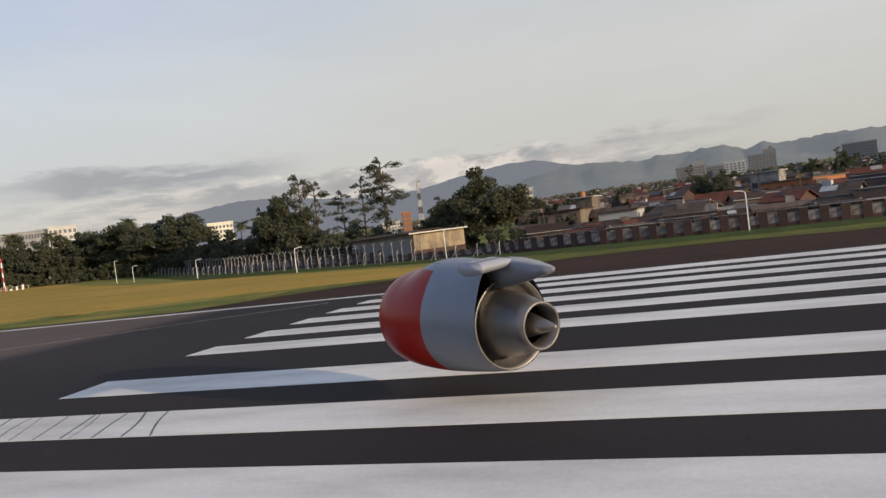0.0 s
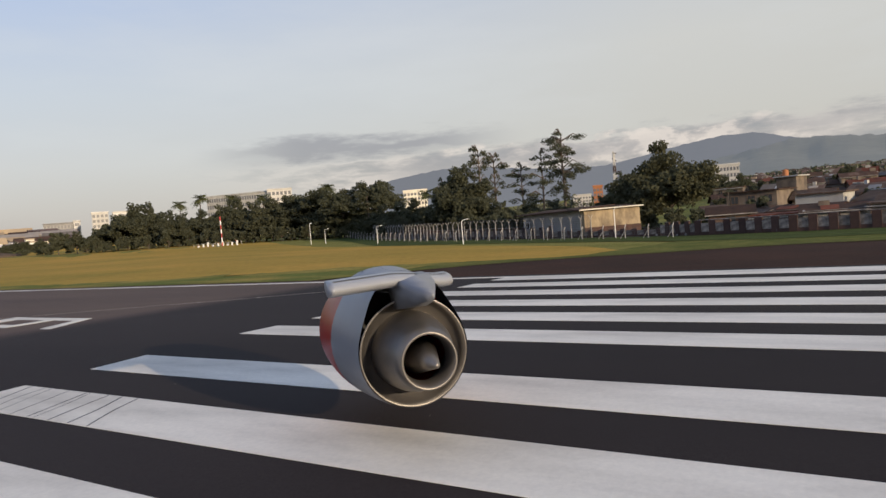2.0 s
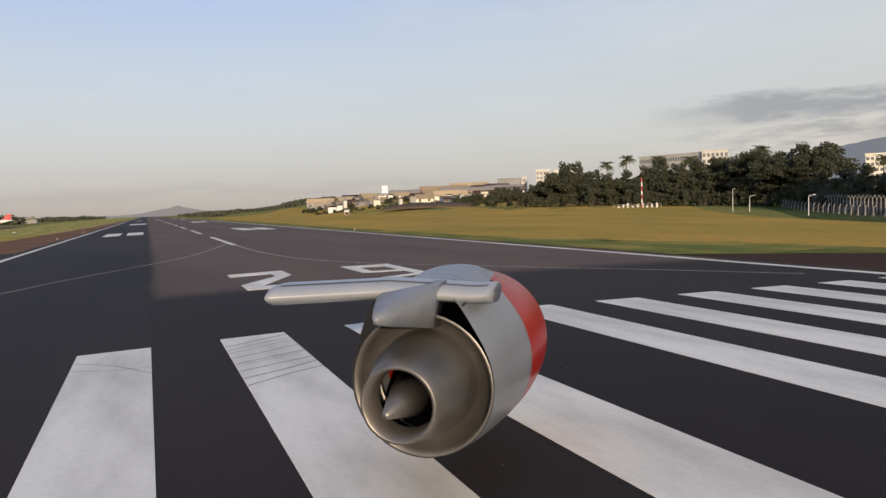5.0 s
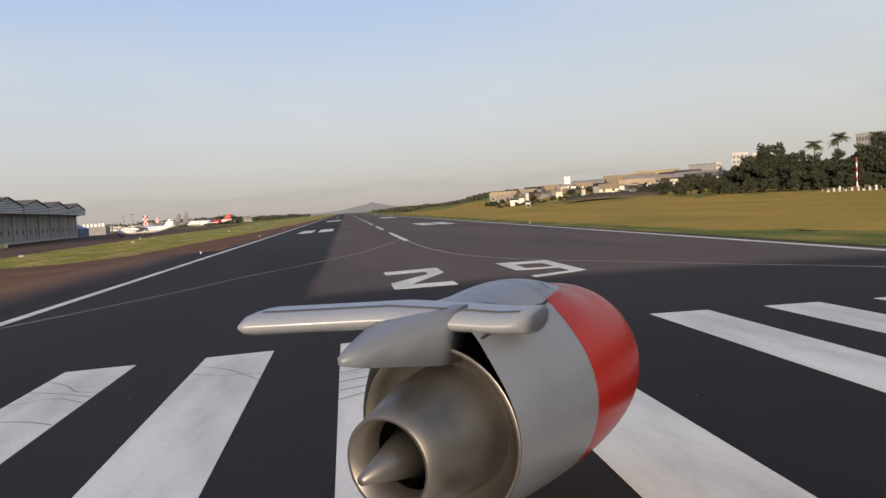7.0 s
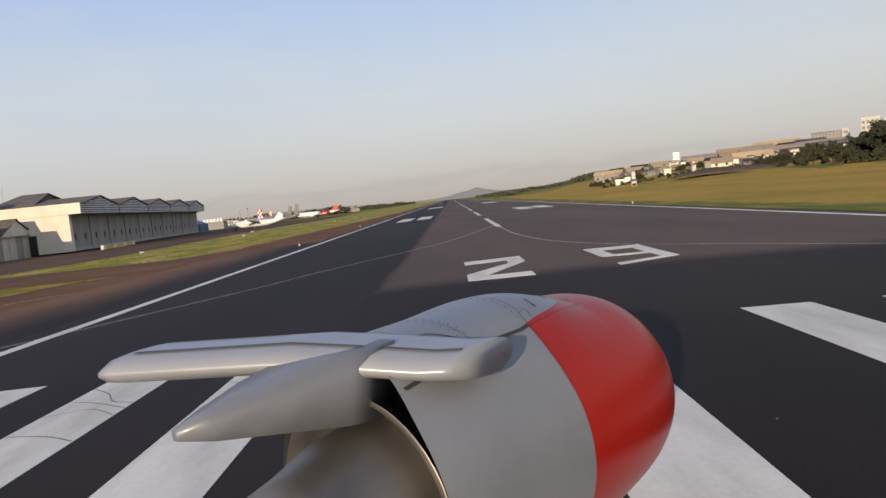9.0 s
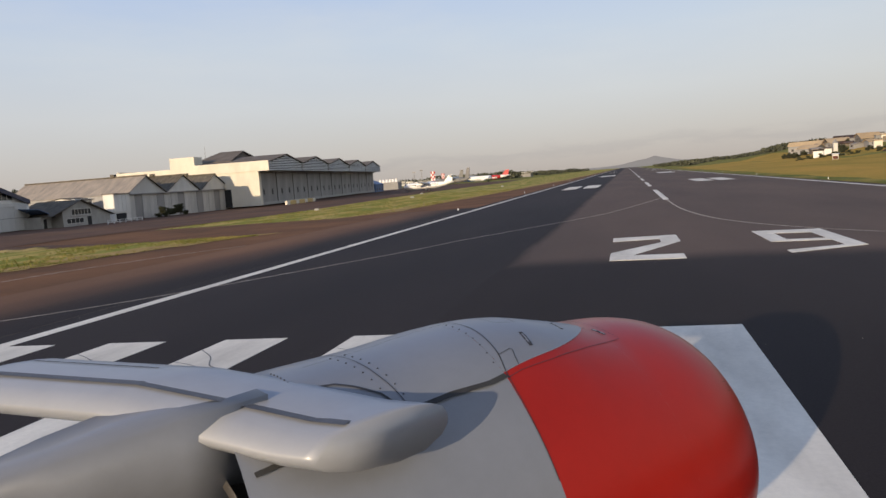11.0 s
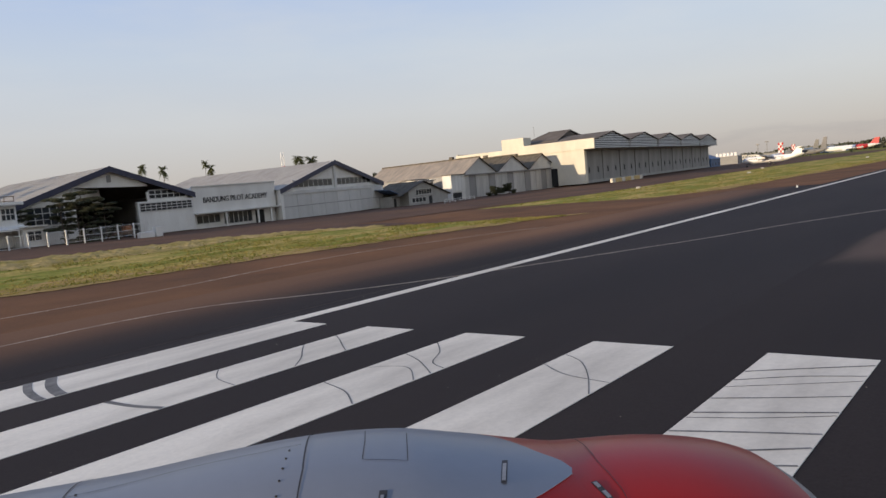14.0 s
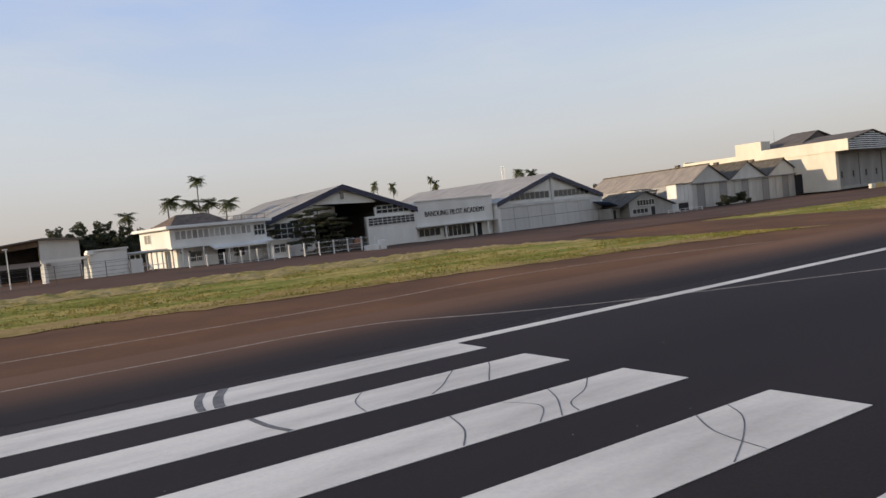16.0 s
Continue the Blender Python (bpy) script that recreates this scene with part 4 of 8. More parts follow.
def plant_trees():
    big = broadleaf(13.6, 17.5, 15, 26000, .25, M["leaf_warm"], "large round broadleaf tree with dense olive crown", low=.16, blobs_n=34)
    dense = broadleaf(16.2, 15.5, 2, 20000, .26, M["leaf"], "dense dark green broadleaf tree behind the fence", low=-.1, blobs_n=40)
    mid = broadleaf(12.0, 12, 3, 11000, .27, M["leaf"], "dark broadleaf tree in the belt round the field", low=-.08, blobs_n=26)
    umbrella = broadleaf(15.0, 14, 4, 9000, .26, M["leaf"], "dark spreading tree with layered flat crown", low=.34, blobs_n=22, layered=True)
    shrub = broadleaf(5.0, 7, 5, 3200, .22, M["leaf"], "dark bushy shrub below the trees", low=-.1, blobs_n=9)
    pine = conifer(20.5, 12.5, 6, 4600, "tall sparse pine with layered branches")
    thin = conifer(18.0, 6.8, 7, 1600, "thin tall pine with bare trunk", tiers=8, bare=.52)
    lean = conifer(17.5, 9.0, 27, 2300, "slender pine with open layered branches", tiers=9, bare=.4)
    palm = palm_tree(9.5, 8, "coconut palm with drooping fronds")
    tall_palm = palm_tree(15.0, 9, "tall coconut palm above the roofs", length=1.9)
    rng = random.Random(11)
    field_edge = [(palm, 48.3, 224, 1.3, 1.0), (umbrella, 47.6, 226, .8, 1.0), (umbrella, 45.4, 236, .8, .95), (palm, 38.6, 256, 1.3, 1.0), (palm, 37.0, 262, 1.18, 1.0), (shrub, 28.6, 280, 1.2, 1.0), (shrub, 27.6, 310, .9, .9), (shrub, 26.6, 325, .95, .9), (shrub, 25.4, 340, .8, .9), (shrub, 24.6, 350, .7, .9), (palm, 40.9, 252, 1.25, 1.0), (palm, 43.2, 246, 1.2, 1.0)]
    fence_belt = [(dense, 59.0, 158, 1.0, 1.0), (dense, 57.6, 163, .66, .9), (dense, 60.2, 156, .75, 1.0), (thin, 60.7, 160, 1.06, 1.04), (thin, 61.9, 162, 1.02, 1.0), (lean, 64.0, 164, .92, 1.0), (lean, 65.7, 160, 1.02, 1.03), (mid, 62.0, 152, .7, .9), (mid, 64.4, 150, .72, .85), (lean, 57.6, 172, .8, 1.0), (umbrella, 52.2, 212, .9, .94), (umbrella, 49.4, 216, .84, .9), (palm, 56.2, 190, 1.2, 1.0)]
    by_guard_house = [(big, 75.4, 130, 1.05, 1.0), (pine, 67.4, 157, 1.04, 1.03), (mid, 66.6, 148, .7, .85), (mid, 72.0, 138, .9, .9), (mid, 70.7, 135, .7, .85), (shrub, 73.6, 122, .8, 1.0), (shrub, 75.4, 119, .8, 1.0), (shrub, 77.4, 113, .7, 1.0), (thin, 71.9, 150, .66, 1.0), (mid, 68.6, 150, .55, .8), (shrub, 68.6, 134, 1.1, .9)]
    in_town = [(mid, 83.0, 230, .8, .8), (thin, 92.2, 330, .8, 1.0), (mid, 79.6, 165, .7, .8), (mid, 79.0, 250, .9, .9), (mid, 80.2, 280, .95, .85), (mid, 81.2, 190, .6, .8), (mid, 80.4, 240, .78, .8), (mid, 81.6, 235, .7, .8), (mid, 82.5, 250, .7, .8), (mid, 102.6, 340, .9, 1.1), (thin, 102.2, 300, .6, 1.2)]
    belt_d = [(29, 278), (34, 262), (40, 246), (46, 231), (50, 219), (54, 189), (56, 174)]
    belt_s = [(29, .44), (31.2, .6), (32.2, .86), (34.3, 1.1), (36, .84), (39, .8), (41, .98), (45, .9), (47, .8), (50, .74), (53, .66), (56, .72)]
    az = 29.8
    while az < 56:
        put_tree(mid, *away(az, lerp_table(belt_d, az) + rng.uniform(-2, 2)), lerp_table(belt_s, az) * 1.28, rng.uniform(0, 6.28), rng.uniform(.86, 1.02))
        az += rng.uniform(1.0, 1.7)
    for proto, az, d, s, tall in field_edge + fence_belt + by_guard_house + in_town:
        if az < 56:
            s *= 1.28
        put_tree(proto, *away(az, d), s, rng.uniform(0, 6.28), tall)
    for k in range(46):
        az = 30.4 + .7 * k
        d = lerp_table([(29, 268), (36, 246), (46, 226), (52, 204), (56, 178), (62, 150)], az)
        put_tree(shrub, *away(az, d - 4), rng.uniform(.45, .95), rng.uniform(0, 6.28), rng.uniform(.9, 1.3))
    for k in range(30):
        az = 51 + .6 * k
        d = lerp_table([(49, 217), (51, 183), (56, 142), (62, 122), (69, 112)], az) + 14
        put_tree(shrub, *away(az, d + rng.uniform(0, 8)), rng.uniform(.55, .95), rng.uniform(0, 6.28), rng.uniform(.9, 1.3))
    for _ in range(58):
        put_tree(shrub, *away(rng.uniform(79, 110), rng.uniform(108, 230)), rng.uniform(.45, .85), rng.uniform(0, 6.28), rng.uniform(.8, 1.2))
    for _ in range(46):
        az = rng.uniform(83, 107)
        put_tree(mid, *away(az, rng.uniform(220, 560)), rng.uniform(.5, .9), rng.uniform(0, 6.28), rng.uniform(.7, 1.1))
    for k in range(64):
        put_tree(shrub, *away(13.5 + .24 * k + rng.uniform(-.1, .1), rng.uniform(360, 384)), rng.uniform(.3, .62), rng.uniform(0, 6.28), rng.uniform(.5, .85))
    for k in range(14):
        put_tree(mid, *away(24.9 + .37 * k, rng.uniform(372, 396)), rng.uniform(.3, .5), rng.uniform(0, 6.28), rng.uniform(.7, .95))
    for _ in range(60):
        put_tree(mid, *away(rng.uniform(12, 30), rng.uniform(396, 500)), rng.uniform(.24, .42), rng.uniform(0, 6.28), .8)
    # apron side
    for x, y, zc, proto, k in ((-145, 15, 13.8, palm, 9.5), (-147, 19, 13.2, palm, 9.5), (-144, 21.8, 12.9, palm, 9.5), (-132, 22.4, 12.0, palm, 9.5), (-145, 6.9, 11.6, palm, 9.5), (-145, 20.2, 17.4, tall_palm, 15.0),
                           (-180, 93, 16.6, tall_palm, 15.0), (-180, 94.5, 15.2, palm, 9.5), (-180, 80.6, 15.4, palm, 9.5), (-180, 75, 16.0, palm, 9.5), (-185, 129, 17.0, palm, 9.5), (-185, 134, 16.6, palm, 9.5)):
        s = (zc - 1.4 - gz(x, y)) / k
        put_tree(proto, x, y, s if s < 1.25 else 1.25, rng.uniform(0, 6), max(1, s / 1.25), .55 if x == -180 else 1.0)
    for x, y, s in ((-147, -4.5, .72), (-146, -1.0, .76), (-147, 2.6, .76), (-144, 6.2, .66), (-143, 9.2, .6), (-142, -8, .5), (-166, 144, .82), (-164, 149, .7)):
        put_tree(mid, x, y, s, rng.uniform(0, 6))
    fir = conifer(6.6, 6.2, 21, 5200, "low dense conifer before the open hangar", tiers=9, bare=.02)
    for x, y, s in ((-113.0, 28.6, 1.0), (-113.5, 31.8, 1.12), (-111.5, 30.2, .9), (-114, 35.2, .85), (-118.2, 25.0, .8)):
        put_tree(fir, x, y, s, rng.uniform(0, 6))
    for x, y, s in ((-119, 141, .56), (-119, 149, .62), (-119, 144, .46)):
        put_tree(shrub, x, y, s, rng.uniform(0, 6))
    for proto in (big, dense, mid, umbrella, shrub, pine, thin, lean, palm, tall_palm, fir):
        for o in (*proto.children_recursive, proto):
            bpy.data.objects.remove(o)
    # far tree lines
    g = np.random.default_rng(4)
    blobs = []
    for k in range(420):
        az = g.uniform(3, 15)
        d = g.uniform(800, 1900) if az < 11 else g.uniform(640, 900)
        x, y = away(az, d)
        if x < 45:
            continue
        s = g.uniform(2, 5)
        blobs.append((x, y, gz(x, y) + s * .4, s * 2.2, s * 2.2, s * .55))
    for k in range(60):
        x, y = g.uniform(-260, -120), g.uniform(700, 2200)
        s = g.uniform(4, 9)
        blobs.append((x, y, gz(x, y) + s * .45, s * 2, s * 2, s * .6))
    v, f = leaf_cloud(blobs, 42000, 1.3, g)
    tagged(raw("far_trees", v, f, M["leaf_far"]), "distant hazy line of dark trees", "trees", kind="stuff")


plant_trees()


# ---- buildings ----
def front(p, q, z=None):
    """Origin at p, x along the facade to q, y into the building."""
    d = Vector((q[0] - p[0], q[1] - p[1], 0)).normalized()
    base = gz((p[0] + q[0]) / 2, (p[1] + q[1]) / 2) if z is None else z
    m = Matrix(((d.x, -d.y, 0, p[0]), (d.y, d.x, 0, p[1]), (0, 0, 1, base), (0, 0, 0, 1)))
    return m, math.hypot(q[0] - p[0], q[1] - p[1])


def pane_grid(parent, x0, x1, z0, z1, cols, rows, y=-.06, gap=.12, material="glass", frame_of="pale_sheet", name="window"):
    """A row of framed panes on a wall whose face lies at y = 0."""
    w, h = (x1 - x0) / cols, (z1 - z0) / rows
    bm = bmesh.new()
    add_box(bm, x0 - .08, x1 + .08, -.05, .02, z0 - .08, z0 + .02)
    add_box(bm, x0 - .08, x1 + .08, -.05, .02, z1 - .02, z1 + .08)
    for c in range(cols + 1):
        add_box(bm, x0 + c * w - gap / 2, x0 + c * w + gap / 2, -.05, .02, z0, z1)
    for r in range(1, rows):
        add_box(bm, x0, x1, -.04, .02, z0 + r * h - gap / 2, z0 + r * h + gap / 2)
    fr = part(name, bm, M[frame_of], parent)
    p = part("pane", box(0, w - gap, -.02, .02, 0, h - gap), M[material], fr)
    p.matrix_basis = Matrix.Translation((x0 + gap / 2, -.005, z0 + gap / 2))
    for r in range(rows):
        for c in range(cols):
            if r or c:
                share(p, Matrix.Translation((x0 + c * w + gap / 2, -.005, z0 + r * h + gap / 2)))
    return fr


def gable_hall(name, p, q, depth, eave, peak, wall, roof, label, trim="navy", over=.7, front_wall=True, z=None):
    m, w = front(p, q, z)
    e = thing(name, m, label, "hangar")
    if front_wall:
        bm = bmesh.new()
        v = [(0, 0), (w, 0), (w, eave), (w / 2, peak), (0, eave)]
        a = [bm.verts.new((x, 0, h)) for x, h in v]
        b = [bm.verts.new((x, .35, h)) for x, h in v]
        bm.faces.new(a), bm.faces.new(b[::-1])
        for i in range(5):
            bm.faces.new((a[i], b[i], b[(i + 1) % 5], a[(i + 1) % 5]))
        part("front_wall", bm, wall, e)
    bm = bmesh.new()
    v = [(0, 0), (w, 0), (w, eave), (w / 2, peak), (0, eave)]
    a = [bm.verts.new((x, depth - .3, h)) for x, h in v]
    b = [bm.verts.new((x, depth, h)) for x, h in v]
    bm.faces.new(a), bm.faces.new(b[::-1])
    for i in range(5):
        bm.faces.new((a[i], b[i], b[(i + 1) % 5], a[(i + 1) % 5]))
    part("back_wall", bm, wall, e)
    part("side_wall", box(0, .3, .36, depth - .31, 0, eave), wall, e)
    part("side_wall", box(w - .3, w, .36, depth - .31, 0, eave), wall, e)
    k = (peak - eave) / (w / 2)
    for s in (0, 1):
        x0, x1 = (-over, w / 2) if s == 0 else (w + over, w / 2)
        r = part("roof", slope_sheet((x0, -over, eave - k * over + .12), (x1, -over, peak + .12), (x1, depth + over, peak + .12), (x0, depth + over, eave - k * over + .12), .1), roof, e)
        bm = bmesh.new()
        n = int(depth / 1.6)
        for i in range(n + 1):
            y = -over + (depth + 2 * over) * i / n
            a, b = Vector((x0, y, eave - k * over + .14)), Vector((x1, y, peak + .14))
            add_tube(bm, a, b, .016, None, 4)
        part("roof_rib", bm, roof, r)
        if trim:
            part("barge_board", slope_sheet((x0, -over - .12, eave - k * over + .22), (x1, -over - .12, peak + .22), (x1, -over, peak + .22), (x0, -over, eave - k * over + .22), .95), M[trim], e, "navy blue barge board")
    return e, w


def letters(text, size, parent, m, material, name="sign_letters"):
    cu = bpy.data.curves.new(name, "FONT")
    cu.body, cu.size, cu.extrude, cu.align_x = text, size, .05, "CENTER"
    tmp = bpy.data.objects.new(name, cu)
    scene.collection.objects.link(tmp)
    dg = bpy.context.evaluated_depsgraph_get()
    me = bpy.data.meshes.new_from_object(tmp.evaluated_get(dg))
    bpy.data.objects.remove(tmp)
    me.materials.clear()
    me.materials.append(material)
    ob = new(name, me)
    ob.parent = parent
    ob.matrix_basis = m
    return ob


def academy():
    # closed hangar
    e, w = gable_hall("hangar", (-120, 72.6), (-128.5, 108.5), 42, 6.3, 11.6, M["white"], M["roof_light"], "white gabled hangar with navy trim and closed sliding doors")
    part("door_beam", box(-.3, w + .3, -.55, -.02, 5.1, 5.75), M["pale_sheet"], e)
    leaf = part("sliding_door", box(.04, w / 8 - .04, -.42, -.2, .05, 5.1, .02), M["pale_sheet"], e, "tall pale sheet metal sliding door leaf")
    for k in range(8):
        o = leaf if k == 0 else share(leaf, Matrix.Translation((k * w / 8, 0, 0)))
        rail = part("door_rail", box(.1 + k * w / 8, (k + 1) * w / 8 - .1, -.46, -.42, 2.6, 2.72), M["grey_sheet"], e)
    pane_grid(e, 4.2, w / 2 - .9, 6.4, 7.9, 8, 1)
    pane_grid(e, w / 2 + .9, w - 4.2, 6.4, 7.9, 8, 1)
    part("column", box(w / 2 - .3, w / 2 + .3, -.4, 0, 5.75, 10.6), M["pale_sheet"], e)
    part("pilaster", box(-.5, .3, -.5, .2, 0, 6.2), M["white"], e)
    part("pilaster", box(w - .3, w + .5, -.5, .2, 0, 6.2), M["white"], e)

    # open hangar
    e, w = gable_hall("hangar", (-120, 25.2), (-121, 53.7), 40, 6.6, 11.6, M["white"], M["roof_light"], "white gabled hangar with navy trim and open dark doorway", front_wall=False)
    bm = bmesh.new()
    for poly in ([(0, 0), (8.5, 0), (8.5, 8.6), (w / 2 + 6.5, 8.2), (w / 2 + 6.5, 8.55), (w / 2, 11.6), (0, 6.6)],):
        v = [bm.verts.new((x, 0, h)) for x, h in poly]
        r = [bm.verts.new((x, .35, h)) for x, h in poly]
        bm.faces.new(v), bm.faces.new(r[::-1])
        for i in range(len(v)):
            bm.faces.new((v[i], r[i], r[(i + 1) % len(v)], v[(i + 1) % len(v)]))
    bmesh.ops.triangulate(bm, faces=bm.faces)
    part("front_wall", bm, M["white"], e)
    part("floor_slab", box(.4, w - .4, .4, 39, 0, .06), M["apron"], e)
    # Dark lining stands in for the unlit depth of the hangar.
    part("inner_lining", box(.4, w - .4, 38.6, 39.2, .1, 6.4), M["dark"], e)
    part("open_door_leaf", slope_sheet((8.2, -.4, 8.4), (14.2, 3.5, 8.2), (14.2, 3.7, 5.8), (8.2, -.2, 6.9), .1), M["pale_sheet"], e, "tilted pale door leaf hanging open")
    part("door_block", box(18.3, w + .1, -.7, .2, 0, 5.6, .03), M["white"], e, "white wall block beside the doorway")
    part("upper_wall", box(20.4, w - .6, -.25, .2, 5.6, 7.2), M["white"], e)
    pane_grid(e, 20.7, w - 1, 6.0, 7.4, 6, 2, y=-.3, material="dark").matrix_basis = Matrix.Translation((0, -.28, 0))
    pane_grid(e, 18.6, w - .2, 3.9, 5.3, 10, 3, material="dark").matrix_basis = Matrix.Translation((0, -.73, 0))
    pane_grid(e, 1.2, 7.8, 3.2, 6.0, 6, 3, material="glass").matrix_basis = Matrix.Translation((0, -.02, 0))
    emblem = bmesh.new()
    add_box(emblem, w / 2 - .35, w / 2 + .35, -.1, 0, 9.2, 10.4, .1)
    part("emblem", emblem, M["grey_sheet"], e, "small plain grey emblem")
    part("roof_walkway", box(-3, 3, 4, 5, 7.0, 7.1), M["steel"], e)
    rail = bmesh.new()
    for k in range(8):
        add_tube(rail, (-9 + 1.3 * k, 1, 6.6), (-9 + 1.3 * k, 1, 8.0), .05, None, 5)
    for h in (7.3, 8.0):
        add_tube(rail, (-9, 1, h), (.2, 1, h), .05, None, 5)
    part("roof_rail", rail, M["timber"], e, "rust brown roof edge railing")

    # block between them
    m, w = front((-120.6, 54.0), (-120.8, 72.0))
    e = thing("academy_block", m, "white flat-roofed office block with lettered facade", "building")
    part("wall", box(0, w, 0, 12, 2.9, 7.6, .03), M["white"], e)
    part("parapet", box(-.1, w + .1, -.12, .3, 7.6, 7.85), M["pale_sheet"], e)
    part("canopy", box(-.1, w + .1, -1.3, 0, 2.75, 2.95), M["pale_sheet"], e)
    part("base_wall", box(0, w, .5, 11.5, 0, 2.9), M["white"], e)
    pane_grid(e, .6, 5.4, 1.0, 2.5, 4, 1).matrix_basis = Matrix.Translation((0, .48, 0))
    pane_grid(e, 6.2, 12.4, .5, 2.6, 6, 1).matrix_basis = Matrix.Translation((0, .48, 0))
    part("door", box(13.2, 15.2, .42, .5, .05, 2.5), M["dark"], e, "dark open doorway")
    for x in (5.8, 12.8, 15.8):
        part("column", box(x - .15, x + .15, -1.2, -.9, 0, 2.75), M["white"], e)
    letters("BANDUNG PILOT ACADEMY", 1.3, e, Matrix.Translation((w / 2, -.06, 4.75)) @ Matrix.Rotation(radians(90), 4, "X") @ Matrix.Diagonal((.84, 1.1, 1, 1)), M["seam"])


def control_building():
    m, w = front((-112, 8.2), (-116.5, 23.9))
    e = thing("terminal_building", m, "white two-storey building with flat overhanging roof and window band", "building")
    part("upper_storey", box(0, w, 0, 10, 3.3, 6.0, .02), M["white"], e)
    part("lower_storey", box(1.0, w, .6, 10, 0, 3.3), M["white"], e)
    part("roof_slab", box(-.9, w + .6, -1.0, 10.6, 6.0, 6.45, .05), M["white"], e, "white flat roof slab with deep fascia")
    part("balcony_slab", box(-.3, w + .2, -.9, .6, 3.05, 3.35), M["white"], e)
    part("porch_roof", slope_sheet((w * .34, -2.3, 2.62), (w + .2, -2.3, 2.62), (w + .2, -.9, 3.05), (w * .34, -.9, 3.05), .14), M["white"], e, "sloping white porch roof along the ground floor")
    part("porch_beam", box(w * .34, w + .2, -2.3, -2.16, 2.34, 2.5), M["white"], e)
    for k in range(7):
        part("bracket", box(w * (.3 + .1 * k), w * (.3 + .1 * k) + .16, -.9, -.75, 2.75, 3.05), M["concrete"], e)
    for x in (1.6, 2.9):
        part("vent_block", box(x, x + .35, .52, .6, 2.3, 2.55), M["dark"], e)
    pane_grid(e, .7, w - 2.8, 4.3, 5.7, 14, 1, material="pale_pane", frame_of="white", gap=.2)
    pane_grid(e, w - 2.3, w - .3, 3.9, 5.6, 3, 2)
    pane_grid(e, 3.0, 5.0, .9, 2.4, 2, 1).matrix_basis = Matrix.Translation((0, .58, 0))
    pane_grid(e, 10.3, 12.3, .9, 2.4, 2, 1).matrix_basis = Matrix.Translation((0, .58, 0))
    part("door", box(7.6, 8.9, .52, .6, 0, 2.4), M["dark"], e)
    for k in range(5):
        part("column", tube((1.2 + k * 3.4, -.8 if k < 2 else -2.2, 0), (1.2 + k * 3.4, -.8 if k < 2 else -2.2, 3.05 if k < 2 else 2.5), .12, None, 10), M["white"], e)
    side = pane_grid(e, 1.4, 3.6, 4.2, 5.6, 2, 1, material="pale_pane", frame_of="white")
    side.matrix_basis = Matrix.Translation((0, 9.8, 0)) @ Matrix.Rotation(radians(-90), 4, "Z")
    bm = bmesh.new()
    b = [bm.verts.new(c) for c in ((1.2, 2.0, 6.45), (11.5, 2.0, 6.45), (11.5, 9.5, 6.45), (1.2, 9.5, 6.45), (4.2, 5.8, 8.3), (9.6, 5.8, 8.3))]
    for f in ((0, 1, 5, 4), (1, 2, 5), (2, 3, 4, 5), (3, 0, 4), (3, 2, 1, 0)):
        bm.faces.new([b[i] for i in f])
    part("hip_roof", bm, M["thatch"], e, "brown thatch-like hipped roof")
    letters("mina", 1.7, e, Matrix.Translation((13.4, 1.6, 6.65)) @ Matrix.Rotation(radians(90), 4, "X"), M["grey_sheet"])
    # lower wing
    m2, w2 = front((-113.6, 23.4), (-113.9, 26.4))
    e2 = thing("annex", m2, "low white annex beside the terminal building", "building")
    part("wall", box(0, w2, 0, 3.6, 0, 2.9), M["white"], e2)
    part("roof", box(-.2, w2 + .3, -.6, 3.8, 2.9, 3.1), M["white"], e2)
    pane_grid(e2, .5, w2 - .5, .9, 2.3, 2, 1)
    # gate kiosk
    m3, w3 = front((-110, -2.7), (-110, 2.0))
    e3 = thing("gate_kiosk", m3, "plain white rendered gate kiosk with flat roof", "kiosk")
    part("wall", box(0, w3, 0, 4, 0, 3.6, .03), M["white"], e3)
    part("roof", box(-.2, w3 + .2, -.2, 4.2, 3.6, 3.85), M["white"], e3)
    part("canopy", box(-5.8, 0, .6, 3.4, 2.75, 3.15), M["white"], e3, "white flat gate canopy")
    for x in (-5.5, -.5):
        part("column", tube((x, 1.0, 0), (x, 1.0, 2.75), .42, .24, 4), M["white"], e3, "flared white gate pillar")
    part("cornice", box(-.35, .5, -.3, 4.3, 3.25, 3.6), M["white"], e3)
    part("low_wall", box(w3, w3 + 1.8, -.5, -.3, 0, 2.0), M["white"], e3)
    # pergola between kiosk and terminal
    m5, w5 = front((-111.5, 2.4), (-112.6, 8.4))
    e5 = thing("pergola", m5, "white timber pergola between kiosk and terminal building", "pergola")
    part("beam", box(-.2, w5 + .2, -.12, .12, 2.55, 2.8), M["white"], e5)
    part("roof", slope_sheet((-.3, -.6, 2.8), (w5 + .3, -.6, 2.8), (w5 + .3, 1.8, 3.0), (-.3, 1.8, 3.0), .1), M["concrete"], e5)
    post = part("post", box(-.07, .07, -.07, .07, 0, 2.55), M["white"], e5)
    for k in range(1, 9):
        share(post, Matrix.Translation((k * w5 / 8, 0, 0)))
    part("end_panel", box(w5 - 1.1, w5 - .3, .1, .2, 0, 2.5), M["cream"], e5)
    part("rail", box(0, w5, -.04, .04, .8, .9), M["white"], e5)
    # open shed
    m4, w4 = front((-130, -17.8), (-130, -2.4))
    e4 = thing("open_shed", m4, "tall shed with dark open front and lean roof", "shed")
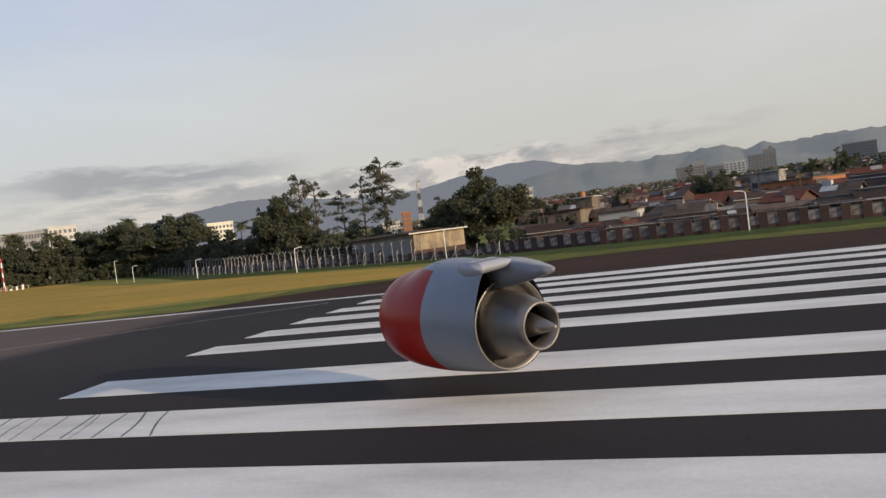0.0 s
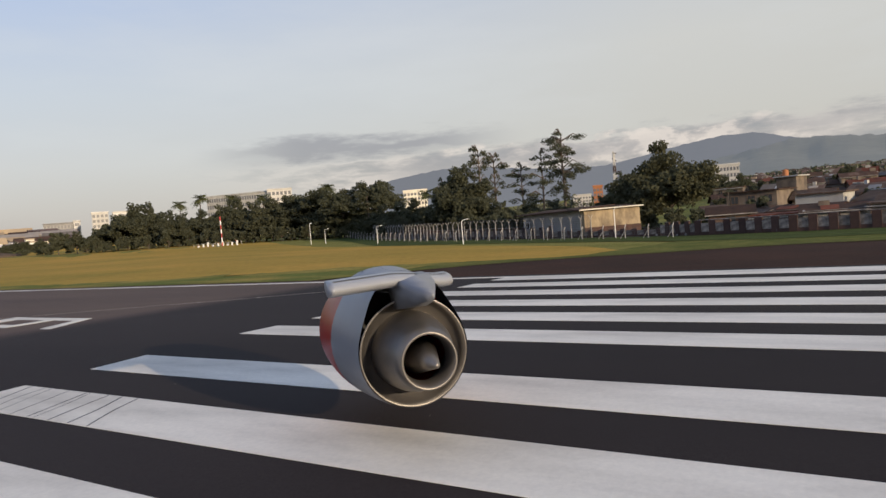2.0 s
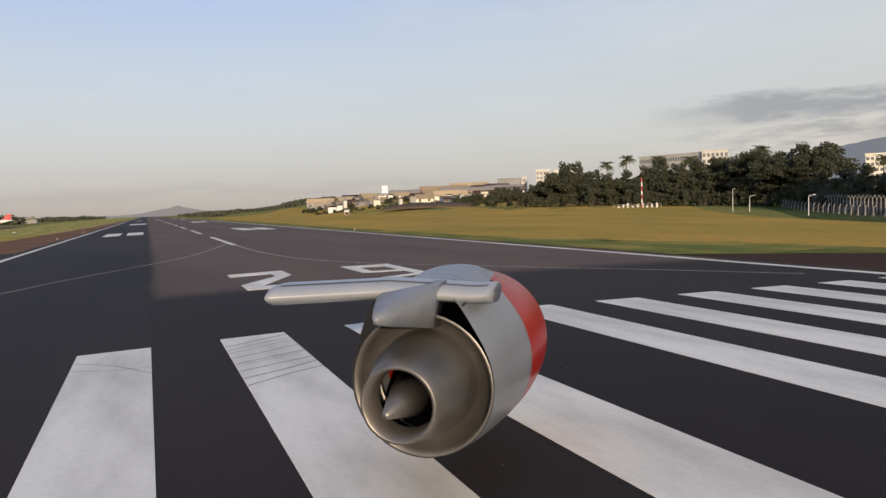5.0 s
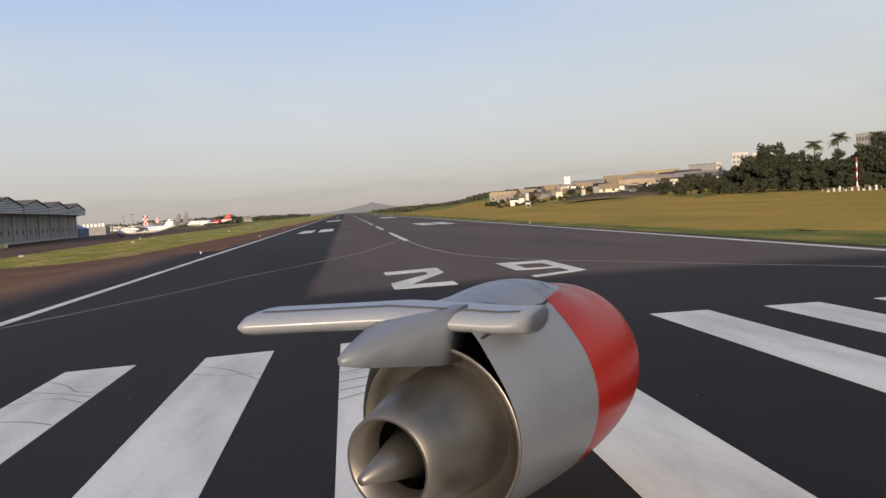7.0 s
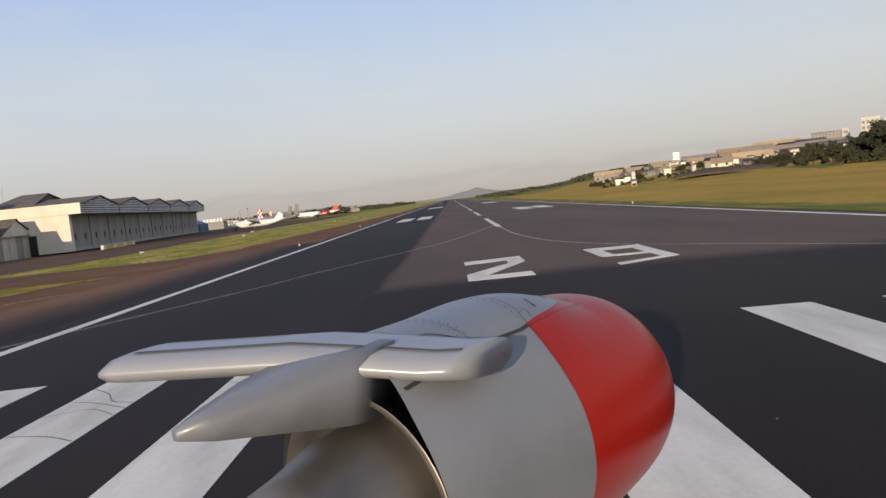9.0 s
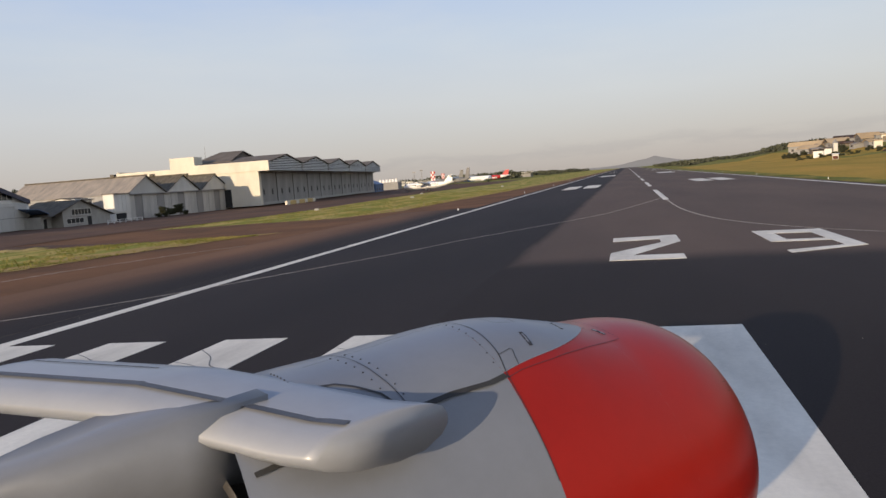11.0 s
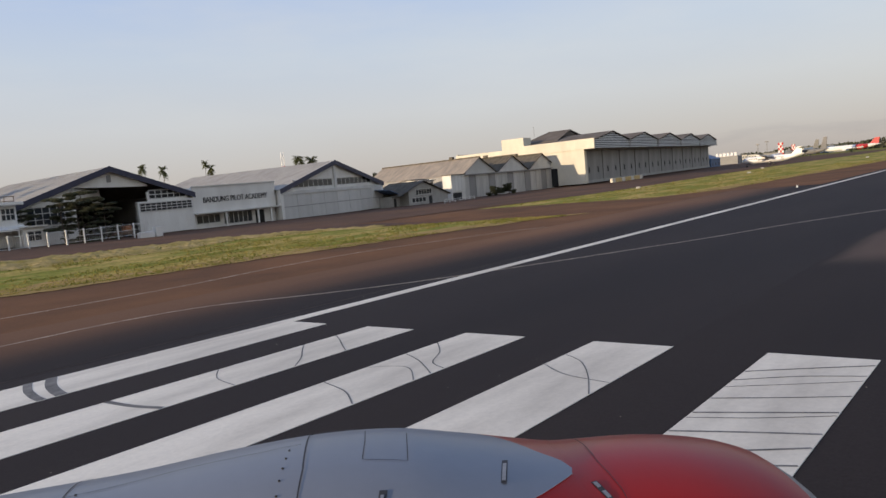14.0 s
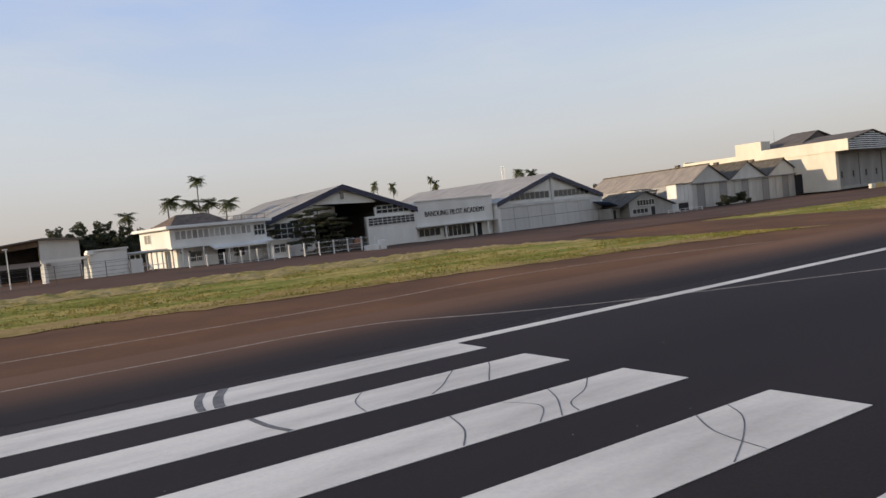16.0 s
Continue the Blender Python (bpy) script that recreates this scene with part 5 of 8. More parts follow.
    # White wall given a greyer material for the shade on it.
    part("side_wall", box(w4 - 5.6, w4, 0, 10, 0, 5.6), M["pale_sheet"], e4, "pale side wall greyed for shade")
    # Back wall coloured near black for the shade inside the shed.
    part("back_wall", prism([(0, 0), (w4 - 5.6, 0), (w4 - 5.6, 6.4), (0, 5.2)], 9.6, 10), M["dark"], e4)
    part("header", prism([(-.2, 4.7), (w4 - 5.6, 5.4), (w4 - 5.6, 6.35), (-.2, 5.2)], .05, .3), M["timber"], e4)
    part("gable_fill", prism([(w4 - 5.6, 5.6), (w4, 5.6), (w4, 5.95), (w4 - 5, 6.4), (w4 - 5.6, 6.35)], .02, .3), M["pale_sheet"], e4)
    part("roof", slope_sheet((-.6, -.8, 5.5), (w4 - 5, -.8, 6.7), (w4 - 5, 10.6, 6.7), (-.6, 10.6, 5.5), .25), M["roof_grey"], e4)
    part("roof", slope_sheet((w4 - 5, -.8, 6.7), (w4 + .8, -.8, 6.1), (w4 + .8, 10.6, 6.1), (w4 - 5, 10.6, 6.7), .25), M["roof_grey"], e4)
    part("lean_to", slope_sheet((-1, -3.4, 2.4), (w4 - 4.4, -3.4, 2.4), (w4 - 4.4, -.4, 3.1), (-1, -.4, 3.1), .12), M["roof_grey"], e4)
    for x in (0, 4, 8):
        part("post", box(x, x + .25, -3.2, -2.95, 0, 2.5), M["white"], e4)


def apron_fence():
    m, w = front((-104.5, 9), (-106, 38))
    e = thing("apron_fence", m, "white metal fence with square posts along the apron", "fence")
    p = part("post", box(-.09, .09, -.09, .09, -.1, 2.1, .02), M["white"], e)
    n = 12
    for k in range(1, n + 1):
        share(p, Matrix.Translation((k * w / n, 0, 0)))
    for h in (.35, 1.1, 1.9):
        part("rail", tube((0, 0, h), (w, 0, h), .03, None, 6), M["white"], e)
    pk = part("picket", tube((.4, 0, .3), (.4, 0, 1.9), .013, None, 4), M["steel"], e)
    for k in range(1, 100):
        share(pk, Matrix.Translation((k * (w - .6) / 100, 0, 0)))
    m, w = front((-103.5, -22), (-104.5, 1.5))
    e = thing("apron_fence", m, "dark wire fence with thin posts by the gate kiosk", "fence")
    p = part("post", tube((0, 0, -.1), (0, 0, 2.3), .06, None, 6), M["wire"], e)
    for k in range(1, 9):
        share(p, Matrix.Translation((k * w / 8, 0, 0)))
    for h in (.5, 1.0, 1.5, 2.0, 2.25):
        part("strand", tube((0, 0, h), (w, 0, h), .018, None, 4), M["wire"], e)
    lamp = thing("street_lamp", Matrix.Translation((-104, -12.2, gz(-104, -12.2))), "white lamp post beside the apron", "street lamp")
    part("post", tube((0, 0, -.1), (0, 0, 4.9), .08, .06, 8), M["white"], lamp)
    part("lamp_head", box(-.12, .12, -.4, .2, 4.85, 5.02, .03), M["white"], lamp)
    cart = thing("barrier_block", Matrix.Translation((-103.8, 36.8, gz(-104, 36.8))), "pair of white concrete barrier blocks on the apron", "barrier")
    part("block", box(-.5, .5, -1.6, .6, 0, .9, .06), M["white"], cart)
    part("block", box(-.5, .5, .8, 1.9, 0, 1.5, .06), M["white"], cart)
    crate = thing("tow_cart", Matrix.Translation((-117, 38.8, gz(-117, 38.8))), "orange-brown tow cart in the hangar doorway", "cart")
    part("bed", box(-.8, .8, -1.6, 1.6, .5, 1.1, .05), M["timber"], crate)
    part("cab", box(-.7, .7, .4, 1.5, 1.1, 1.9, .08), M["orange"], crate)
    for x in (-.7, .7):
        for y in (-1.1, 1.1):
            part("wheel", tube((x - .1, y, .3), (x + .1, y, .3), .3, None, 12), M["tyre"], crate)


def sawtooth_shed():
    m, w = front((-125, 136), (-125, 184))
    e = thing("sawtooth_shed", m, "grey sheet-clad shed with three gables", "shed")
    bay = w / 3
    for k in range(3):
        bm = bmesh.new()
        v = [(k * bay, 6.4), ((k + 1) * bay, 6.4), ((k + .5) * bay, 10.9)]
        a = [bm.verts.new((x, 0, h)) for x, h in v]
        b = [bm.verts.new((x, .3, h)) for x, h in v]
        bm.faces.new(a), bm.faces.new(b[::-1])
        for i in range(3):
            bm.faces.new((a[i], b[i], b[(i + 1) % 3], a[(i + 1) % 3]))
        part("gable", bm, M["pale_sheet"], e)
        for s in (0, 1):
            x0 = (k + s) * bay
            # The first south slope gets a paler roof colour for the sun on it.
            part("roof", slope_sheet((x0, -.5, 6.5), ((k + .5) * bay, -.5, 11.05), ((k + .5) * bay, 38, 11.05), (x0, 38, 6.5), .12), M["roof_tan" if (k, s) == (0, 0) else "shed_roof"], e)
        part("ridge_cap", box((k + .5) * bay - .3, (k + .5) * bay + .3, -.5, 38, 11.0, 11.3), M["shed_roof"], e)
        part("roof_vent", box((k + .5) * bay - .5, (k + .5) * bay + .5, 9, 10.2, 11.1, 11.9, .05), M["shed_roof"], e)
    pn = part("wall_panel", box(.03, w / 16 - .03, -.06, .1, 0, 6.35), M["sheet_lit"], e)
    pd = part("wall_panel", box(.03, w / 16 - .03, -.06, .1, 0, 6.35), M["grey_sheet"], e)
    pd.matrix_basis = Matrix.Translation((w / 16, .05, 0))
    for k in range(2, 16):
        share(pd if k % 3 == 1 else pn, Matrix.Translation((k * w / 16, .05 * (k % 2), 0)))
    # Beam whose grey tone and overhang give the dark shadow line at the eaves.
    part("eave_beam", box(-.2, w + .2, -.55, -.08, 6.22, 6.5, .03), M["grey_sheet"], e, "grey beam above the sliding panels")
    part("side_wall", box(0, .3, .3, 37, 0, 6.4), M["grey_sheet"], e)
    part("side_wall", box(w - .3, w, .3, 37, 0, 6.4), M["grey_sheet"], e)
    part("side_annex", box(w, w + 2.2, .6, 12, 0, 6.1), M["grey_sheet"], e)
    m, w = front((-124, 130.2), (-124, 136))
    e = thing("white_bay", m, "white panelled bay at the end of the shed", "building")
    for k in range(4):
        part("wall_panel", box(k * w / 4 + .05, (k + 1) * w / 4 - .05, 0, .2, 2.2, 6.6), M["white"], e)
    part("body", box(0, w, .2, 3, 0, 6.6), M["white"], e)
    part("roof", box(-.2, w + .2, -.3, 3.2, 6.6, 6.8), M["roof_grey"], e)
    part("door", box(.6, 4, -.04, .19, .05, 1.9), M["dark"], e)
    # gabled workshop and lean-to
    m, w = front((-122, 111.5), (-122, 126))
    e = thing("workshop", m, "low white workshop with brown gabled roof and dark window band", "workshop")
    part("body", prism([(0, 0), (w, 0), (w, 2.2), (5.4, 5.6), (0, 3.4)], 0, 11), M["concrete"], e)
    part("roof", slope_sheet((-3.6, -.6, 2.6), (5.4, -.6, 5.85), (5.4, 11.6, 5.85), (-3.6, 11.6, 2.6), .14), M["shed_roof"], e)
    part("roof", slope_sheet((w + .8, -.6, 2.1), (5.4, -.6, 5.85), (5.4, 11.6, 5.85), (w + .8, 11.6, 2.1), .14), M["shed_roof"], e)
    pane_grid(e, 2.6, 8.4, 2.5, 3.8, 6, 1)
    pane_grid(e, 1.0, 6.0, .7, 1.8, 4, 1)
    part("door", box(7.2, 8.4, -.06, .02, .02, 2.0), M["dark"], e)
    m, w = front((-124, 107.6), (-124.6, 111.0))
    e = thing("lean_to", m, "small dark blue lean-to beside the hangar", "shed")
    part("wall", box(0, w, 0, 6, 0, 2.6), M["concrete"], e)
    part("roof", slope_sheet((-1.6, -.9, 4.3), (w + 2.2, -.9, 2.0), (w + 2.2, 6.4, 2.3), (-1.6, 6.4, 4.9), .14), M["blue"], e)
    part("door", box(.8, 1.8, -.06, .02, 0, 2.1), M["dark"], e)
    # lattice mast behind the hangars
    e = thing("lattice_mast", Matrix.Translation((-185, 123, gz(-185, 123))), "thin red and white lattice mast behind the hangars", "mast")
    for k in range(9):
        bm = bmesh.new()
        for q in range(3):
            a, b = q * 2.094, (q + 1) * 2.094
            add_tube(bm, (.6 * math.cos(a), .6 * math.sin(a), k * 2.1), (.5 * math.cos(a), .5 * math.sin(a), k * 2.1 + 2.1), .06, None, 4)
            add_tube(bm, (.6 * math.cos(a), .6 * math.sin(a), k * 2.1), (.5 * math.cos(b), .5 * math.sin(b), k * 2.1 + 2.1), .05, None, 4)
        part("section", bm, M["body_white" if k % 3 else "red"], e)
    small_house((-130, 124.5), (-130, 130), 8, 6.0, 6.5, "white", "shed_roof", "white two-storey office between the sheds", cols=3, rows=2)
    rail = thing("barrier_rail", front((-112, 113), (-113, 126))[0], "low white railing on the apron edge", "railing")
    for k in range(7):
        part("post", box(k * 2.1 - .06, k * 2.1 + .06, -.06, .06, 0, .9), M["white"], rail)
    for h in (.4, .85):
        part("rail", box(0, 12.8, -.04, .04, h - .05, h + .05), M["white"], rail)


def small_house(p, q, depth, eave, peak, wall, roof, label, cols=3, z=None, rows=1, name="house", group=""):
    m, w = front(p, q, z)
    e = thing(name, m, label, "house", group)
    part("wall", box(0, w, 0, depth, -1.5, eave), M[wall], e)
    o = .45
    if peak > eave + .3:
        for s in (0, 1):
            y0 = -o if s == 0 else depth + o
            part("roof", slope_sheet((-o, y0, eave - .15), (w + o, y0, eave - .15), (w + o, depth / 2, peak), (-o, depth / 2, peak), .14), M[roof], e)
        for x in (0, w - .2):
            bm = bmesh.new()
            v = [(0, eave), (depth, eave), (depth / 2, peak - .15)]
            a = [bm.verts.new((x, y, h)) for y, h in v]
            b = [bm.verts.new((x + .2, y, h)) for y, h in v]
            bm.faces.new(a[::-1]), bm.faces.new(b)
            for i in range(3):
                bm.faces.new((a[i], a[(i + 1) % 3], b[(i + 1) % 3], b[i]))
            part("gable", bm, M[wall], e)
    else:
        part("roof", box(-o, w + o, -o, depth + o, eave, eave + .2), M[roof], e)
    if group in ("town houses", "sheds behind the wall"):
        pick = random.Random(int(p[0] * 91 + p[1] * 37))
        if pick.random() < .6:
            # Pale eave strip, added to give the roofs their lit edges.
            part("gutter", box(-o, w + o, -o - .1, -o - .01, eave - .3, eave - .16), M[pick.choice(["concrete", "town_white"])], e)
        if peak > eave + .3 and pick.random() < .55:
            x0 = pick.uniform(0, w * .6)
            k = (peak - eave + .15) / (depth / 2 + o)
            a, b = pick.uniform(.2, depth * .2), pick.uniform(depth * .3, depth * .48)
            part("roof_patch", slope_sheet((x0, a, eave - .15 + k * (a + o) + .07), (x0 + w * .3, a, eave - .15 + k * (a + o) + .07), (x0 + w * .3, b, eave - .15 + k * (b + o) + .07), (x0, b, eave - .15 + k * (b + o) + .07), .05), M[pick.choice(["roof_tan", "far_grey", "rust", "roof_red", "concrete"])], e, "newer roof sheet patch")
        if pick.random() < .3:
            x0 = pick.uniform(.5, w - 1)
            part("roof_box", box(x0, x0 + pick.uniform(.5, 1.6), depth * .4, depth * .6, eave - .2, max(peak, eave) + pick.uniform(.4, 1.0)), M[pick.choice(["town_white", "plaster", "concrete", "town_white"])], e, "small box room or tank on the roof")
    n = max(1, cols)
    for k in range(n):
        x = w * (k + .5) / n
        for r in range(rows):
            h = eave / rows * r
            pane_grid(e, x - min(.6, w / n * .3), x + min(.6, w / n * .3), h + 1.0, h + min(2.2, eave / rows - .4), 2, 1, frame_of="timber", gap=.08)
    return e


def big_hangar():
    m, w = front((-114, 183), (-137, 350), -.4)
    e = thing("big_hangar", m, "huge hangar with grey sliding doors and louvred gable canopy", "hangar")
    top, can = 13.4, 10.6
    part("door_header", box(0, w, -.6, .2, can - .4, can), M["grey_sheet"], e)
    pn = part("sliding_door", box(.06, w / 20 - .06, .3, .6, 0, can - .4), M["grey_sheet"], e, "tall grey sliding door leaf")
    for k in range(1, 20):
        share(pn, Matrix.Translation((k * w / 20, .25 * (k % 2), 0)))
    wic = part("wicket", box(w / 40 - .4, w / 40 + .4, .22, .32, 3.2, 5.0), M["dark"], e)
    for k in range(1, 20):
        share(wic, Matrix.Translation((k * w / 20, .25 * (k % 2), 0)))
    part("door_sill", box(0, w, .15, .25, 0, .9), M["concrete"], e)
    bays = 5
    bw = w / bays
    for k in range(bays):
        # Dark sheet paints the shade between the louvres.
        part("louvre_backing", box(k * bw + .3, (k + 1) * bw - .3, -3.2, -3.05, can + .1, top), M["dark"], e)
        for r in range(9):
            h0 = can + .15 + r * .56
            cut = max(.4, (h0 + .4 - top) / 2.6 * bw / 2 + .4)
            if cut < bw / 2 - .6:
                part("louvre", slope_sheet((k * bw + cut, -3.75, h0), ((k + 1) * bw - cut, -3.75, h0), ((k + 1) * bw - cut, -3.6, h0 + .3), (k * bw + cut, -3.6, h0 + .3), .05), M["pale_sheet"], e)
        bm = bmesh.new()
        v = [(k * bw, top), (k * bw + bw, top), (k * bw + bw * .5, top + 2.6)]
        a = [bm.verts.new((x, -3.5, h)) for x, h in v]
        b = [bm.verts.new((x, -3.2, h)) for x, h in v]
        bm.faces.new(a), bm.faces.new(b[::-1])
        for i in range(3):
            bm.faces.new((a[i], b[i], b[(i + 1) % 3], a[(i + 1) % 3]))
        part("gable", bm, M["dark"], e)
        for s in (0, 1):
            x0 = (k + s) * bw
            part("roof", slope_sheet((x0, -4, top + .1), ((k + .5) * bw, -4, top + 2.75), ((k + .5) * bw, 20, top + 2.75), (x0, 20, top + .1), .25), M["roof_grey"], e)
        part("canopy_post", box(k * bw - .35, k * bw + .35, -3.7, .1, can, top), M["roof_grey"], e)
    part("canopy_post", box(w - .35, w + .35, -3.7, .1, can, top), M["roof_grey"], e)
    part("canopy_floor", box(0, w, -3.4, .1, can - .02, can + .1), M["grey_sheet"], e)
    part("side_wall", box(-.4, 0, 3.0, 46, 0, can), M["cream"], e, "cream rendered side wall")
    part("side_fascia", box(-.7, 0, -3.8, 20, can, top + .3), M["cream"], e)
    part("rear_roof", box(0, w, 20, 46, top - .9, top - .5), M["roof_grey"], e)
    part("side_fascia", box(-.7, 0, 28, 46, can, top - .4), M["cream"], e)
    part("side_tower", box(-.6, 5, 20, 28, can - 1, top + 3.0), M["cream"], e, "raised cream stair tower")
    part("side_pier", box(-.5, 1.4, -.3, 3.0, 0, can), M["cream"], e)
    part("side_wing", box(2, 30, 28, 46, 0, top - .6), M["cream"], e)
    part("back_wall", box(0, w, 45.6, 46, 0, top), M["cream"], e)
    part("end_wall", box(w - .4, w, .4, 45.6, 0, top), M["cream"], e)
    part("side_door", box(-.55, -.38, 9, 17, 0, 5.5), M["dark"], e, "dark side doorway")
    for s in (0, 1):
        x0, x1 = (6, 22) if s == 0 else (38, 22)
        part("raised_roof", slope_sheet((x0, 11, top + 1.2), (x1, 13, top + 5.2), (x1, 21, top + 5.2), (x0, 24, top + 1.2), .3), M["roof_grey"], e)
    part("raised_gable", prism([(6, top - .5), (38, top - .5), (38, top + .9), (22, top + 4.7), (6, top + .9)], 13.2, 13.6), M["roof_grey"], e)
    part("aerial", tube((12, 22, top + 2.7), (12, 22, top + 7), .05, .03, 6), M["wire"], e)
    low = thing("yellow_barrier", front((-108, 188), (-112, 218))[0], "long yellow and white low barrier before the hangar", "barrier")
    for k in range(10):
        part("barrier_block", box(k * 3.0, k * 3.0 + 2.9, -.4, .4, 0, 1.3, .05), M["yellow" if k % 3 else "cream"], low)


academy()
control_building()
apron_fence()
sawtooth_shed()
big_hangar()


# ---- parked aircraft and far apron ----
def lofted(sections, seg=20):
    """A closed skin through rings given as (x, z centre, half width, half height)."""
    bm = bmesh.new()
    rings = []
    for x, zc, rw, rh in sections:
        rings.append([bm.verts.new((x, rw * math.cos(a), zc + rh * math.sin(a))) for a in (2 * math.pi * i / seg for i in range(seg))])
    for a, b in zip(rings, rings[1:]):
        for i in range(seg):
            bm.faces.new((a[i], a[(i + 1) % seg], b[(i + 1) % seg], b[i]))
    bm.faces.new(rings[0][::-1])
    bm.faces.new(rings[-1])
    bmesh.ops.recalc_face_normals(bm, faces=bm.faces)
    return bm


def slab(points, th, axis):
    """A thin plate with the given outline, thickened along y or z."""
    bm = bmesh.new()
    o = Vector((0, th, 0)) if axis == "y" else Vector((0, 0, th))
    a = [bm.verts.new(Vector(p) - o / 2) for p in points]
    b = [bm.verts.new(Vector(p) + o / 2) for p in points]
    bm.faces.new(a[::-1]), bm.faces.new(b)
    for i in range(len(a)):
        bm.faces.new((a[i], a[(i + 1) % len(a)], b[(i + 1) % len(a)], b[i]))
    bmesh.ops.recalc_face_normals(bm, faces=bm.faces)
    return bm


def airliner(m, label, length, radius, tail_h, body, fin, accent, props=False, high_wing=False, rear=None, t_tail=True):
    e = thing("parked_aircraft", m, label, "aircraft")
    z = radius + (1.2 if high_wing else 1.5)
    L = length
    part("fuselage", lofted([(0, z - .3, .1, .1), (L * .02, z - .15, radius * .5, radius * .5), (L * .06, z, radius * .85, radius * .85), (L * .12, z, radius, radius), (L * .65, z, radius, radius), (L * .82, z + .4, radius * .7, radius * .65), (L, z + 1.0, .25, .25)]), body, e, smooth=True)
    part("belly_band", lofted([(L * .3, z - .3, radius * 1.02, radius * .75), (L * .7, z - .2, radius * 1.02, radius * .75)]), accent, e, smooth=True)
    if rear:
        part("rear_band", lofted([(L * .56, z + .01, radius * 1.015, radius * 1.015), (L * .65, z + .01, radius * 1.015, radius * 1.015), (L * .78, z + .3, radius * .8, radius * .76)]), rear, e, smooth=True)
    part("fin", slab([(L * .8, 0, z + radius * .7), (L * .9, 0, tail_h), (L * .985, 0, tail_h), (L * .96, 0, z + radius * .6)], .3, "y"), fin, e)
    wz = z + radius * .9 if high_wing else z - radius * .5
    for s in (-1, 1):
        sw = .02 if high_wing else .16
        part("wing", slab([(L * .38, s * radius * .8, wz), (L * (.41 + sw), s * L * .48, wz + .5), (L * (.46 + sw), s * L * .48, wz + .5), (L * .53, s * radius * .8, wz)], .3, "z"), body, e)
        part("engine", tube((L * .34, s * L * .17, wz - .5), (L * .46, s * L * .17, wz - .4), .75, .5, 14), accent, e)
        tz = tail_h - .2 if high_wing and t_tail else z + .8
        part("tailplane", slab([(L * .9, s * .1, tz), (L * .95, s * L * .14, tz), (L * .985, s * L * .14, tz), (L * .985, s * .1, tz)], .15, "z"), body, e)
        part("main_wheel", tube((L * .48, s * 2.0, .5), (L * .48, s * 2.4, .5), .5, None, 14), M["tyre"], e)
        part("gear_leg", tube((L * .48, s * 2.1, .5), (L * .48, s * 1.4, z - radius * .6), .12, None, 8), M["steel"], e)
        if props:
            for k in range(4):
                a = k * 1.571 + .4
                part("propeller_blade", tube((L * .335, s * L * .17, wz - .5), (L * .335, s * L * .17 + 1.9 * math.cos(a), wz - .5 + 1.9 * math.sin(a)), .06, .03, 5), M["drab"], e)
    part("nose_wheel", tube((L * .08, -.15, .35), (L * .08, .15, .35), .35, None, 12), M["tyre"], e)
    part("nose_leg", tube((L * .08, 0, .35), (L * .08, 0, z - radius * .5), .1, None, 8), M["steel"], e)
    bm = bmesh.new()
    for k in range(int(L * .9)):
        x = L * .14 + k * L * .6 / (L * .9)
        for s in (-1, 1):
            add_box(bm, x, x + .28, s * radius * .93 - .1, s * radius * .93 + .1, z + .25, z + .62)
    part("cabin_windows", bm, M["glass"], e)
    part("cockpit_window", box(L * .045, L * .075, -radius * .72, radius * .72, z + radius * .35, z + radius * .62), M["glass"], e)
    return e


def facing(x, y, deg):
    return Matrix.Translation((x, y, gz(x, y))) @ Matrix.Rotation(radians(deg), 4, "Z")


